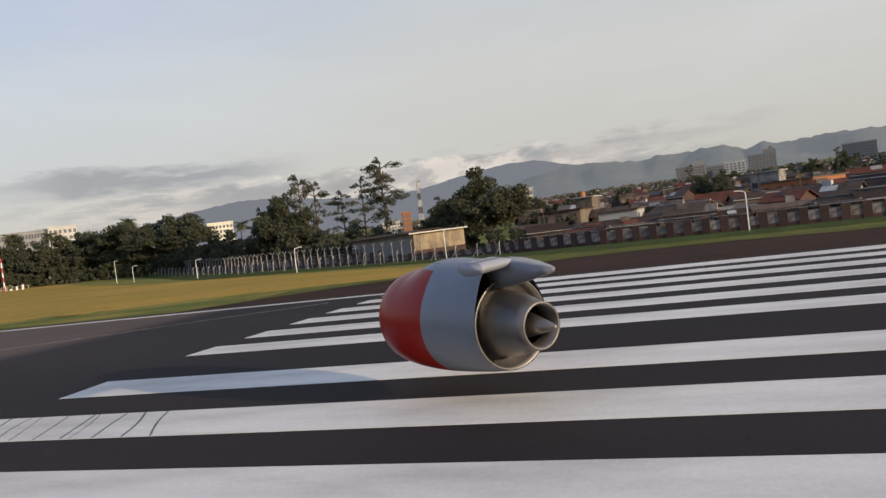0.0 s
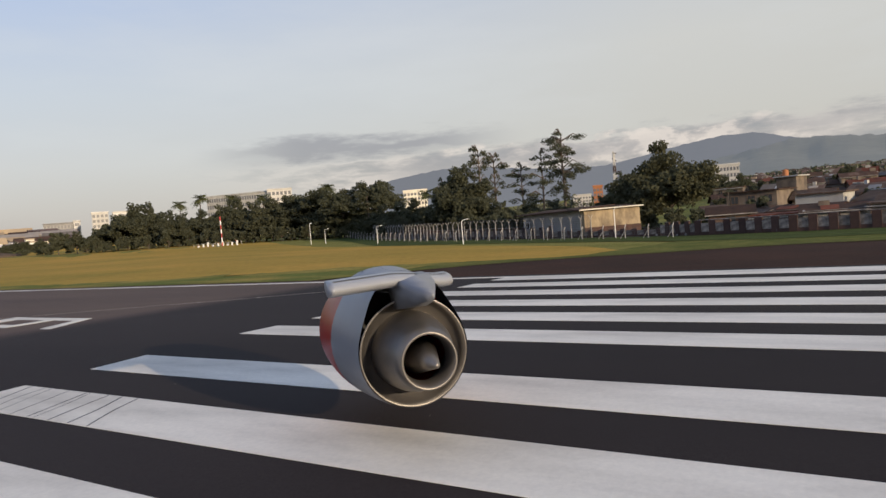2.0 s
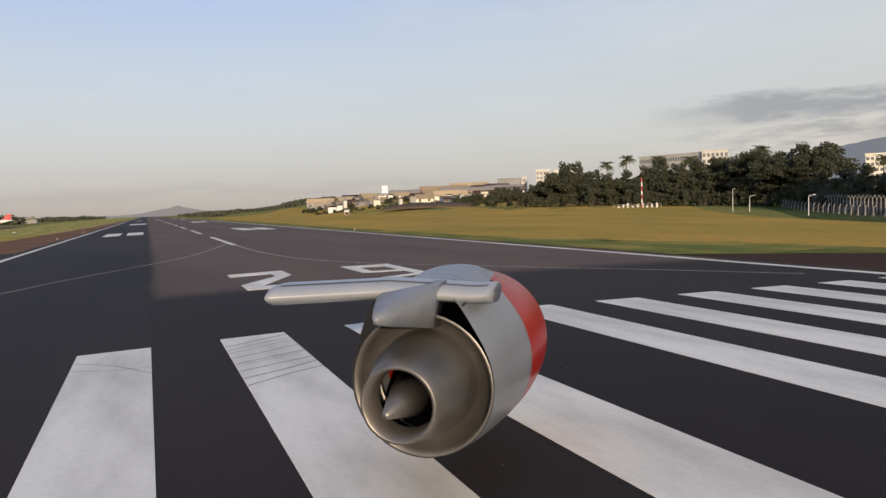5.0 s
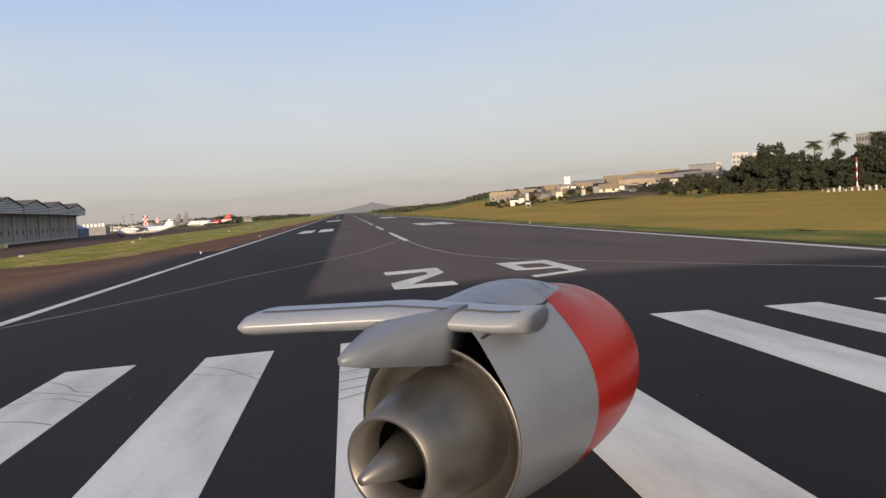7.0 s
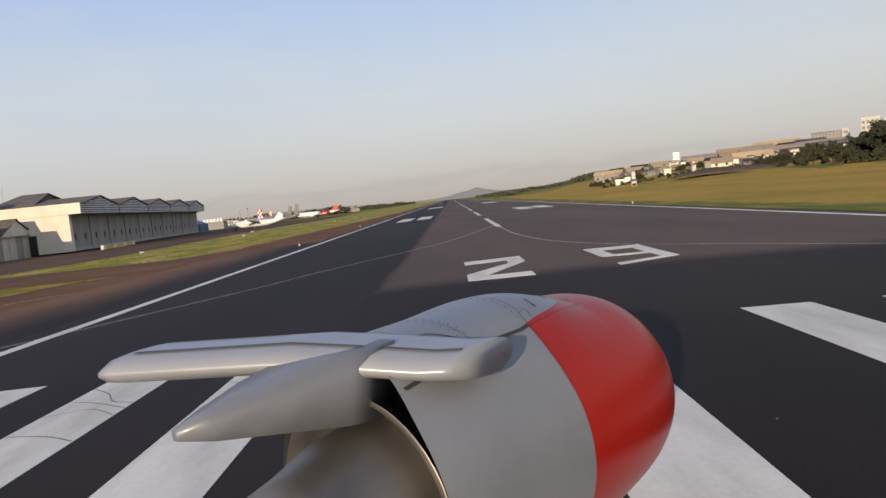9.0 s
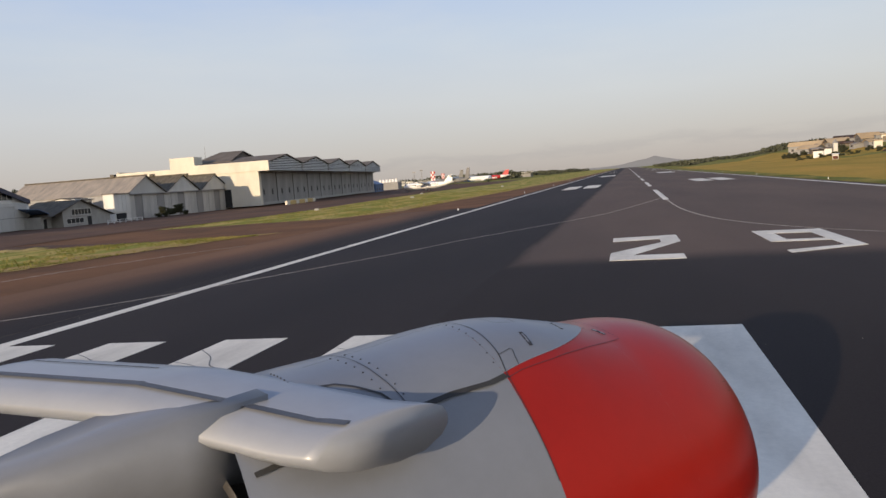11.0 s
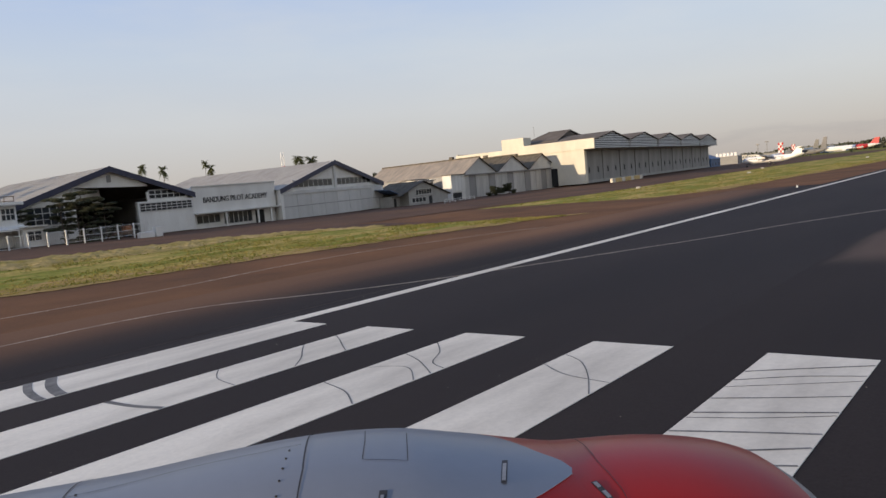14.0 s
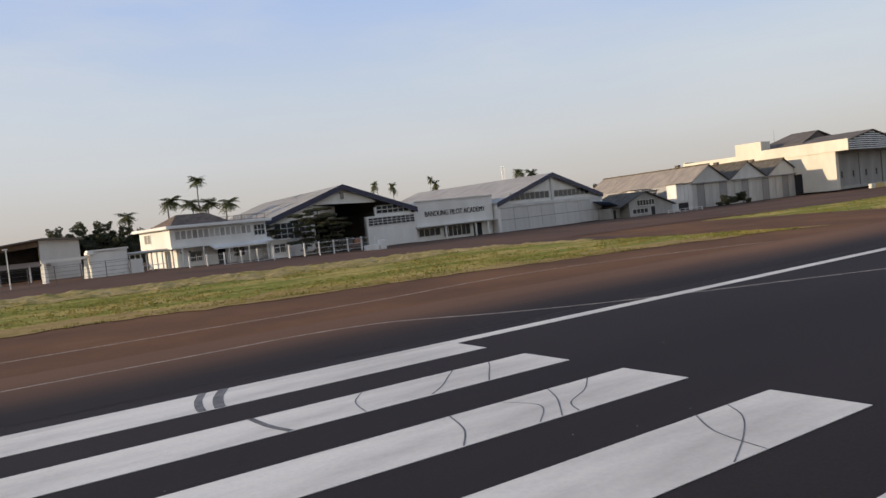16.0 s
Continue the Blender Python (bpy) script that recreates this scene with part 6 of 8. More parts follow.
def far_apron():
    ex, ey = -4.0, -16.1
    e8 = (-5.95, -18.83)
    nx, ny = away(-17.15, 296, e8)
    airliner(facing(nx, ny, -5), "white turboprop airliner with high wing parked on the apron", 22, 1.25, 6.0, M["body_white"], M["body_white"], M["body_white"], props=True, high_wing=True)
    nx, ny = away(-12.2, 580, e8)
    airliner(facing(nx, ny, 3), "white jet airliner with red rear body and tail", 34, 1.75, 8.6, M["body_white"], M["red"], M["body_white"], rear=M["red"])
    nx, ny = away(-14.4, 560, e8)
    airliner(facing(nx, ny, -20), "grey propeller transport with tall pale fin", 28, 1.7, 12.0, M["drab"], M["far_grey"], M["drab"], props=True, high_wing=True, t_tail=False)
    nx, ny = away(-14.8, 590, e8)
    airliner(facing(nx, ny, -20), "grey propeller transport standing behind another", 28, 1.7, 11.0, M["drab"], M["drab"], M["drab"], props=True, high_wing=True, t_tail=False)
    small_house((-139, 357), (-141, 376), 14, 4.4, 7.4, "blue", "blue", "small blue gabled shed beside the big hangar", cols=3)
    # storage tanks on a white block
    tx, ty = away(-18.9, 470, (ex, ey))
    e = thing("tank_block", facing(tx, ty, 0), "white plant block with row of round tanks", "tank")
    part("block", box(-7, 7, 0, 8, 0, 5.0), M["far_grey"], e)
    for k in range(6):
        part("tank", tube((-5.6 + 2.2 * k, 2, 5.0), (-5.6 + 2.2 * k, 2, 7.0), .95, .8, 12), M["body_white"], e)
    rng = random.Random(2)
    for k in range(12):
        az, d = -18.4 + k * .62, rng.uniform(680, 820)
        x, y = away(az, d, (ex, ey))
        e = thing("apron_building", facing(x, y, rng.uniform(-10, 10)), "small hazy service building far along the apron", "building")
        w, h = rng.uniform(5, 13), rng.uniform(3, 6.5)
        part("wall", box(-w / 2, w / 2, 0, 8, 0, h), M[rng.choice(["far_wall", "far_grey", "far_wall", "blue"])], e)
        part("roof", box(-w / 2 - .4, w / 2 + .4, -.4, 8.4, h, h + .4), M["far_grey"], e)
        for q in range(3):
            part("window", box(-w / 2 + .6 + q * w / 3, -w / 2 + .6 + (q + .6) * w / 3, -.05, .05, h * .35, h * .75), M["far_glass"], e)
    for az, h, w in ((-15.0, 12.0, 1.9), (-14.2, 9.6, 1.3)):
        x, y = away(az, 640, e8)
        e = thing("checkered_tower", facing(x, y, 12), "red and white checkered block tower on the apron", "tower")
        for k in range(6):
            for q in range(3):
                part("check_panel", box(-w + q * w * 2 / 3, -w + (q + 1) * w * 2 / 3, -w, w, k * h / 6, (k + 1) * h / 6), M["red" if (k + q) % 2 else "body_white"], e)
    for az, h in ((-15.9, 13.5), (-16.5, 12.0)):
        x, y = away(az, 620, e8)
        e = thing("floodlight_mast", facing(x, y, 10), "thin grey floodlight mast on the apron", "mast")
        part("pole", tube((0, 0, 0), (0, 0, h), .3, .2, 8), M["far_grey"], e)
        part("lamp_bar", box(-1.3, 1.3, -.2, .2, h - .4, h + .5), M["far_grey"], e)
    x, y = away(-9.6, 900, (ex, ey))
    e = thing("far_terminal", facing(x, y, 0), "long low pale terminal roof far off", "building")
    part("wall", box(0, 34, 0, 20, 0, 4.5), M["far_grey"], e)
    part("roof", slope_sheet((-2, -3, 5.2), (38, -3, 6.4), (38, 22, 6.4), (-2, 22, 5.2), .6), M["far_wall"], e)
    # cars by the blue shed
    for k in range(5):
        x, y = -118 - k * .5, 352 + k * 4.2
        e = thing("parked_car", facing(x, y, 80 + 5 * k), "small dark parked car by the shed", "car", "cars by the shed")
        part("body", box(-2, 2, -.8, .8, .35, .95, .12), M["navy" if k % 2 else "red"], e)
        part("cabin", box(-1.1, 1.0, -.7, .7, .95, 1.5, .18), M["glass"], e)
        for wx in (-1.25, 1.25):
            for s in (-1, 1):
                part("wheel", tube((wx, s * .68, .32), (wx, s * .86, .32), .32, None, 12), M["tyre"], e)
    # runway lights
    proto = thing("runway_light", Matrix.Translation((-24.6, 70, .02 + camber(24.6))), "small white runway edge light on the shoulder", "runway light", "runway edge lights")
    part("base", tube((0, 0, 0), (0, 0, .12), .1, .08, 10), M["white"], proto)
    part("lens", tube((0, 0, .12), (0, 0, .26), .07, .04, 10), M["body_white"], proto)
    for k in range(1, 16):
        copy_thing(proto, Matrix.Translation((-24.6, 70 + 60 * k, .02 + camber(24.6))))
        copy_thing(proto, Matrix.Translation((24.6, 40 + 60 * k, .02 + camber(24.6))))
    for x, y in ((-62, 110), (-58, 160), (-70, 210), (-48, 240)):
        e = thing("marker_box", facing(x, y, 10), "small white marker box in the grass", "marker")
        part("box", box(-.4, .4, -.25, .25, 0, .4, .04), M["concrete"], e)
        part("foot", box(-.5, .5, -.3, .3, -.1, .02), M["concrete"], e)


far_apron()


# ---- field side: mast, fence, wall ----
def field_mast():
    x, y = away(39.9, 215)
    e = thing("antenna_mast", facing(x, y, 0), "red and white banded antenna mast in the field", "mast")
    h = 8.6
    for k in range(7):
        part("band", tube((0, 0, k * h / 7), (0, 0, (k + 1) * h / 7), .17, .15, 8), M["red" if k % 2 == 0 else "body_white"], e)
    for k in range(9):
        a = -4.2 + k * 1.05
        q = thing("field_cabinet", facing(x + a, y - a * .8 + 2, 20 * k), "small white equipment cabinet by the mast", "cabinet", "cabinets by the mast")
        part("body", box(-.25, .25, -.2, .2, 0, .5 + .4 * (k % 3), .03), M["white"], q)
        part("cap", box(-.3, .3, -.25, .25, .5 + .4 * (k % 3), .56 + .4 * (k % 3)), M["red" if k % 4 == 0 else "steel"], q)
    f = thing("low_fence", facing(x - 6.5, y + 4.5, -39), "low pale picket fence round the equipment", "fence")
    p = part("post", box(-.05, .05, -.05, .05, 0, 1.0), M["post"], f)
    for k in range(1, 12):
        share(p, Matrix.Translation((k * 1.2, 0, 0)))
    part("rail", box(0, 13.2, -.02, .02, .8, .85), M["post"], f)


FENCE = [(79.5, 6), (83.0, 20), (89.5, 37), (101, 60), (126, 94), (148, 122)]


def along(pts, gap):
    out, rest = [], 0.0
    for a, b in zip(pts, pts[1:]):
        a, b = Vector(a), Vector(b)
        n = (b - a).length
        s = rest
        while s < n:
            out.append((a.lerp(b, s / n), (b - a).normalized()))
            s += gap
        rest = s - n
    return out


def perimeter_fence():
    for off, h, label, arms in ((0, 1.5, "short pale concrete fence posts with wire", False), (6.5, 3.0, "tall security fence with y-shaped post heads and barbed wire", True)):
        pts = [(x + off * .85, y + off * .1) for x, y in (FENCE[1:] if arms else FENCE)]
        e = thing("perimeter_fence", Matrix(), label, "fence")
        bm = bmesh.new()
        add_box(bm, -.055, .055, -.055, .055, -.3, h)
        if arms:
            for s in (-1, 1):
                add_tube(bm, (0, 0, h - .05), (s * .42, 0, h + .5), .045, .035, 5)
        else:
            add_tube(bm, (0, 0, h - .02), (.35, 0, h + .45), .08, .06, 5)
            add_tube(bm, (0, 0, h * .75), (0, .9, -.1), .06, .06, 5)
        spots = along(pts, 2.1 if arms else 3.6)
        first = part("post", bm, M["post"], e)
        for k, (p, d) in enumerate(spots):
            m = Matrix.Translation((p.x, p.y, gz(p.x, p.y))) @ Matrix.Rotation(math.atan2(d.y, d.x) - 1.571 + .02 * math.sin(k * 2.3), 4, "Z")
            if k == 0:
                first.matrix_basis = m
            else:
                share(first, m)
        for hh in [.25 + .3 * k for k in range(int(h / .3))]:
            bm = bmesh.new()
            for a, b in zip(pts, pts[1:]):
                add_tube(bm, (*a, gz(*a) + hh), (*b, gz(*b) + hh), .014, None, 4)
            part("wire_strand", bm, M["wire"], e)
        bm = bmesh.new()
        for p, d in along(pts, .55):
            z = gz(p.x, p.y)
            add_tube(bm, (p.x, p.y, z), (p.x + d.x * .3, p.y + d.y * .3, z + h - .1), .011, None, 3)
        part("wire_mesh", bm, M["wire"], e)
        if arms:
            for s in (-1, 1):
                for q in (.3, .7):
                    bm = bmesh.new()
                    for a, b in zip(pts, pts[1:]):
                        d = (Vector(b) - Vector(a)).normalized()
                        o = Vector((d.y, -d.x)) * s * .5 * q
                        add_tube(bm, (a[0] + o.x, a[1] + o.y, gz(*a) + h + .75 * q), (b[0] + o.x, b[1] + o.y, gz(*b) + h + .75 * q), .012, None, 4)
                    part("barbed_wire", bm, M["wire"], e)


def lamp_post(x, y, h, turn):
    e = thing("street_lamp", facing(x, y, turn), "white curved street lamp along the perimeter road", "street lamp", "lamps along the perimeter")
    part("post", tube((0, 0, -.2), (0, 0, h - .4), .075, .055, 8), M["white"], e)
    bm = bmesh.new()
    pts = [(0, 0, h - .4), (.08, 0, h - .12), (.3, 0, h), (.75, 0, h + .07)]
    for a, b in zip(pts, pts[1:]):
        add_tube(bm, a, b, .05, .045, 7)
    part("arm", bm, M["white"], e)
    part("lamp_head", box(.7, 1.2, -.1, .1, h + .03, h + .14, .03), M["white"], e)


def boundary_wall():
    line = [(160, 121), (133, 94), (107.6, 60.4), (96.1, 37.5), (89.5, 19.6), (86, 10), (80.5, 3), (75.8, -8), (72.8, -22), (70.6, -36), (69, -60), (68, -95)]
    e = thing("boundary_wall", Matrix(), "boundary wall of brick-red piers and pale stained panels", "wall")
    pier = part("pier", box(-.48, .48, -.14, .14, -.2, 1.95, .02), M["brick"], e)
    pan = part("wall_panel", box(-.58, .58, -.06, .06, .5, 1.6), M["panel"], e)
    low = part("base_panel", box(-.58, .58, -.08, .08, -.2, .5), M["brick"], e)
    for k, (p, d) in enumerate(along(line, 1.06)):
        t = math.atan2(d.y, d.x)
        m = Matrix.Translation((p.x, p.y, gz(p.x, p.y))) @ Matrix.Rotation(t, 4, "Z") @ Matrix.Diagonal((1, 1, .62 if 9 < p.y < 30 else 1, 1))
        if k < 2:
            (pier, pan)[k].matrix_basis = m
            if k == 1:
                low.matrix_basis = m
        else:
            share((pier, pan)[k % 2], m)
            if k % 2:
                share(low, m)
    bm = bmesh.new()
    for a, b in zip(line, line[1:]):
        if not 9 < a[1] < 40:
            add_tube(bm, (*a, gz(*a) + 2.0), (*b, gz(*b) + 2.0), .06, None, 4)
    part("coping", bm, M["panel"], e)
    kick = part("foot_slab", box(-.42, .3, -.3, -.12, -.1, .55, .03), M["town_white"], e)
    for k, (p, d) in enumerate(along(line, 2.12)):
        m = Matrix.Translation((p.x + .2, p.y, gz(p.x, p.y))) @ Matrix.Rotation(math.atan2(d.y, d.x) + .1 * math.sin(k * 1.7), 4, "Z") @ Matrix.Diagonal((1, 1, .5 + .5 * abs(math.sin(k * 2.9)), 1))
        if k == 0:
            kick.matrix_basis = m
        elif math.sin(k * 5.1) > -.5:
            share(kick, m)


field_mast()
perimeter_fence()
boundary_wall()
for lx, ly, lh, lt in ((84, 15.3, 4.4, -60), (80, 38.5, 3.8, -60), (68.6, -25.5, 4.6, 100), (101, 72, 3.7, -60), (117, 101, 3.6, -60), (115, 104, 5.2, 20)):
    lamp_post(lx, ly, lh, lt)
px, py = away(51.4, 205)
pole = thing("utility_pole", facing(px, py, 0), "thin dark utility pole with small crossarm", "pole")
part("post", tube((0, 0, -.2), (0, 0, 11.8), .13, .09, 8), M["bark"], pole)
part("crossarm", box(-.9, .9, -.06, .06, 9.6, 9.75), M["timber"], pole)
part("lamp_head", box(.6, 1.3, -.1, .1, 8.4, 8.55), M["white"], pole)


# ---- guard house and town ----
def guard_house():
    eye = (-13.5, -19.8)
    a, k0, b = away(62.9, 127, eye), away(67.9, 113, eye), away(72.2, 116, eye)
    m, w = front(k0, b)
    m2, c = front(a, k0)
    e = thing("guard_house", m, "low stained cream house with grey lean roof behind the fence", "house")
    part("lit_wall", box(0, w, 0, 6, 0, 4.45), M["stained_cream"], e, "cream wall with brown stains")
    part("roof", slope_sheet((-1.0, -.7, 4.55), (w + .4, -.5, 4.55), (w + .4, 6.5, 4.9), (-1.0, 6.5, 4.9), .15), M["roof_brown"], e)
    part("fascia", box(-1.0, w + .4, -.8, -.7, 4.46, 4.64), M["cream"], e)
    part("plinth", box(-.05, w + .05, -.08, 0, -1, 1.7), M["brick"], e, "dark red painted plinth")
    wing = [part("shaded_wall", box(0, c - .1, .8, 6, 0, 4.2), M["grey_sheet"], e, "grey sheet wall"),
            part("roof", slope_sheet((-.8, -.6, 4.2), (c - .1, -.6, 4.5), (c - .1, 6.5, 4.9), (-.8, 6.5, 4.7), .15), M["roof_brown"], e),
            part("door", box(c * .4, c * .4 + 1, .72, .82, 0, 2.1), M["timber"], e),
            pane_grid(e, 1.0, 2.6, 1.6, 2.9, 2, 1, y=.74)]
    for o in wing:
        o.matrix_basis = m.inverted() @ m2
    for k in range(5):
        p = away(74.2 + k * .8, 107, (-13.5, -19.8))
        t = thing("striped_kerb_wall", facing(*p, 15), "low red and white striped wall segment", "wall", "striped wall segments")
        for q in range(3):
            part("stripe_block", box(q * .5, q * .5 + .46, -.12, .12, 0, 1.9), M["white" if q % 2 else "brick"], t)


def town():
    rng = random.Random(21)
    eye = (-17.2, -15.5)
    roofs = ["roof_red", "roof_brown", "roof_brown", "rust", "roof_grey", "rust"]
    words = {"roof_red": "faded red tiled", "roof_brown": "dark brown tiled", "rust": "rusty corrugated", "roof_grey": "weathered grey"}
    walls = {"plaster": "stained cream", "town_white": "whitewashed", "rust": "rusty sheet", "brick": "brick red"}
    # first row against the wall: lean-tos and low sheds
    az = 80.0
    while az < 112:
        d = lerp_table([(78, 101), (85.4, 94), (94, 91), (103, 91), (117, 98)], az) + rng.uniform(2.5, 5)
        w = rng.uniform(3.0, 6.5)
        a = away(az, d, eye)
        b = away(az + math.degrees(w / d), d + rng.uniform(-1, 1), eye)
        rf = rng.choice(["rust", "roof_brown", "rust", "roof_brown", "roof_red"])
        wl = rng.choice(["plaster", "rust", "brick", "plaster", "town_white"])
        h = rng.uniform(1.9, 2.7)
        small_house(a, b, rng.uniform(3.5, 6), h, h + rng.uniform(.1, .9), wl, rf, f"low {walls[wl]} shed with {words[rf]} roof behind the wall", cols=1, group="sheds behind the wall")
        az += math.degrees(w / d) + rng.uniform(-.1, .5)
    for row, (d0, h0, h1) in enumerate(((108, 2.4, 3.3), (120, 2.6, 3.8), (134, 2.6, 4.2), (150, 2.8, 4.6), (172, 3.0, 5.0), (200, 3.0, 5.5), (240, 3.2, 5.8), (290, 3.4, 6.2), (350, 4, 6.5))):
        az = (81.0 if row < 3 else 79.0) + .5 * (row % 3)
        while az < 111:
            d = d0 + rng.uniform(-5, 5)
            w = rng.uniform(4.0, 9)
            a = away(az, d, eye)
            b = away(az + math.degrees(w / d), d + rng.uniform(-2.5, 2.5), eye)
            rf = rng.choice(roofs)
            wl = rng.choice(["plaster", "town_white", "rust", "brick", "plaster"])
            h = rng.uniform(h0, h1)
            marked = any(lo < az + 1 < hi and d < far for lo, hi, far in ((93.0, 96.4, 146), (80.0, 86, 124)))
            if marked:
                h = min(h, 2.5)
            small_house(a, b, rng.uniform(5, 9), h, h + (rng.uniform(.8, 1.7) if rng.random() < .75 else .1) * (.5 if marked else 1), wl, rf, f"{walls[wl]} town house with {words[rf]} roof", cols=2, rows=2 if h > 5 else 1, group="town houses")
            if rng.random() < .22 and not marked:
                q = away(az + .6, d + 4, eye)
                tz = gz(*q) + h + .1
                t = thing("roof_turret", Matrix.Translation((*q, tz)), "small pale box room on a town roof", "roof room")
                part("wall", box(-1.2, 1.2, -1, 1, -.6, rng.uniform(1.0, 2.0)), M[rng.choice(["town_white", "plaster"])], t)
            if rng.random() < .3:
                q = away(az + .3, d - 4, eye)
                pz = gz(*q)
                t = thing("utility_pole", Matrix.Translation((*q, pz)), "thin dark street pole among the houses", "pole", "poles in the town")
                part("post", tube((0, 0, -.2), (0, 0, rng.uniform(4.5, 6.5)), .07, .05, 6), M["bark"], t)
            az += math.degrees(w / d) * .92 + rng.uniform(0, .35)
    # marked houses
    a, b = away(97.5, 168, eye), away(101.0, 160, eye)
    small_house(a, b, 10, 6.6, 6.7, "orange", "roof_grey", "orange-painted two-storey house with flat roof", cols=4, rows=2)
    a, b = away(96.8, 182, eye), away(98.8, 180, eye)
    small_house(a, b, 5, 9.0, 9.1, "town_white", "concrete", "white upper storey with flat roof and railings", cols=3, rows=2)
    a, b = away(93.0, 150, eye), away(96.0, 150, eye)
    small_house(a, b, 10, 3.6, 6.0, "plaster", "roof_red", "house with wide bright red tiled roof", cols=3)
    for a0, a1, d, pk, rf, lb in ((102.0, 106.2, 116, 4.6, "roof_brown", "wide house with large dark brown roof"), (105.4, 111, 112, 5.2, "navy", "wide hall with large dark blue-grey roof"), (102.6, 107.5, 140, 5.6, "roof_brown", "broad house with weathered brown roof"), (88.8, 92.6, 113, 4.2, "rust", "long low shed with rusty sheet roof")):
        a, b = away(a0, d, eye), away(a1, d - 4, eye)
        small_house(a, b, 12, 2.6, pk, "brick", rf, lb, cols=3)
        t = thing("roof_gutter", front(a, b)[0], "thin pale sheet along a roof edge", "gutter")
        part("strip", box(-.3, (Vector(b) - Vector(a)).length + .3, 5.8, 6.2, pk, pk + .14), M["concrete"], t)
    a, b = away(85.6, 112, eye), away(88.6, 111, eye)
    small_house(a, b, 8, 4.3, 4.5, "concrete", "rust", "blue-grey sheet garage with flat rusty roof", cols=2)
    a, b = away(80.8, 128, eye), away(84.2, 126, eye)
    small_house(a, b, 10, 5.6, 5.8, "plaster", "roof_brown", "unfinished brown two-storey house with terrace", cols=3, rows=2)
    a, b = away(83.9, 150, eye), away(85.2, 149, eye)
    small_house(a, b, 6, 8.2, 8.3, "plaster", "concrete", "narrow cream house with roof tank", cols=1, rows=2)
    tx, ty = away(84.5, 152, eye)
    t = thing("water_tank", Matrix.Translation((tx, ty, gz(tx, ty) + 8.35)), "orange roof water tank on narrow house", "water tank")
    part("body", tube((0, 0, 0), (0, 0, 1.2), .6, .55, 12), M["orange"], t)
    part("lid", tube((0, 0, 1.2), (0, 0, 1.35), .35, .2, 10), M["orange"], t)


def block(az0, az1, d, el, label, wall, rows, cols, eye=(-17.2, -15.5), skew=0.0, depth=14, penthouse=False):
    a, b = away(az0, d, eye), away(az1, d + skew, eye)
    m, w = front(a, b)
    h = 3.2 + d * math.tan(radians(el)) - m.translation.z
    e = thing("apartment_block", m, label, "building")
    part("wall", box(0, w, 0, depth, -2, h), M[wall], e)
    part("parapet", box(-.3, w + .3, -.3, depth + .3, h, h + .7), M[wall], e)
    fh, cw = (h - 1) / rows, w / cols
    p = part("window", box(.18 * cw, .82 * cw, -.08, .05, .25 * fh, .8 * fh), M["hazy_glass"], e)
    p.matrix_basis = Matrix.Translation((0, 0, .6))
    for r in range(rows):
        for c in range(cols):
            if r or c:
                share(p, Matrix.Translation((c * cw, 0, .6 + r * fh)))
        part("floor_band", box(-.15, w + .15, -.25, .02, .45 + r * fh, .62 + r * fh), M[wall], e)
    for s in range(max(2, int(depth / 5))):
        for r in range(rows):
            q = share(p, Matrix.Translation((0, depth - 1 - s * 4.5, .6 + r * fh)) @ Matrix.Rotation(radians(-90), 4, "Z"))
            q.scale = (min(1, 3 / cw), 1, 1)
    if penthouse:
        part("penthouse", box(w * .55, w, 1, depth - 1, h + .7, h + 4), M[wall], e)
        part("penthouse", box(w * .75, w * .9, 2, depth - 2, h + 4, h + 6), M[wall], e)
    return e


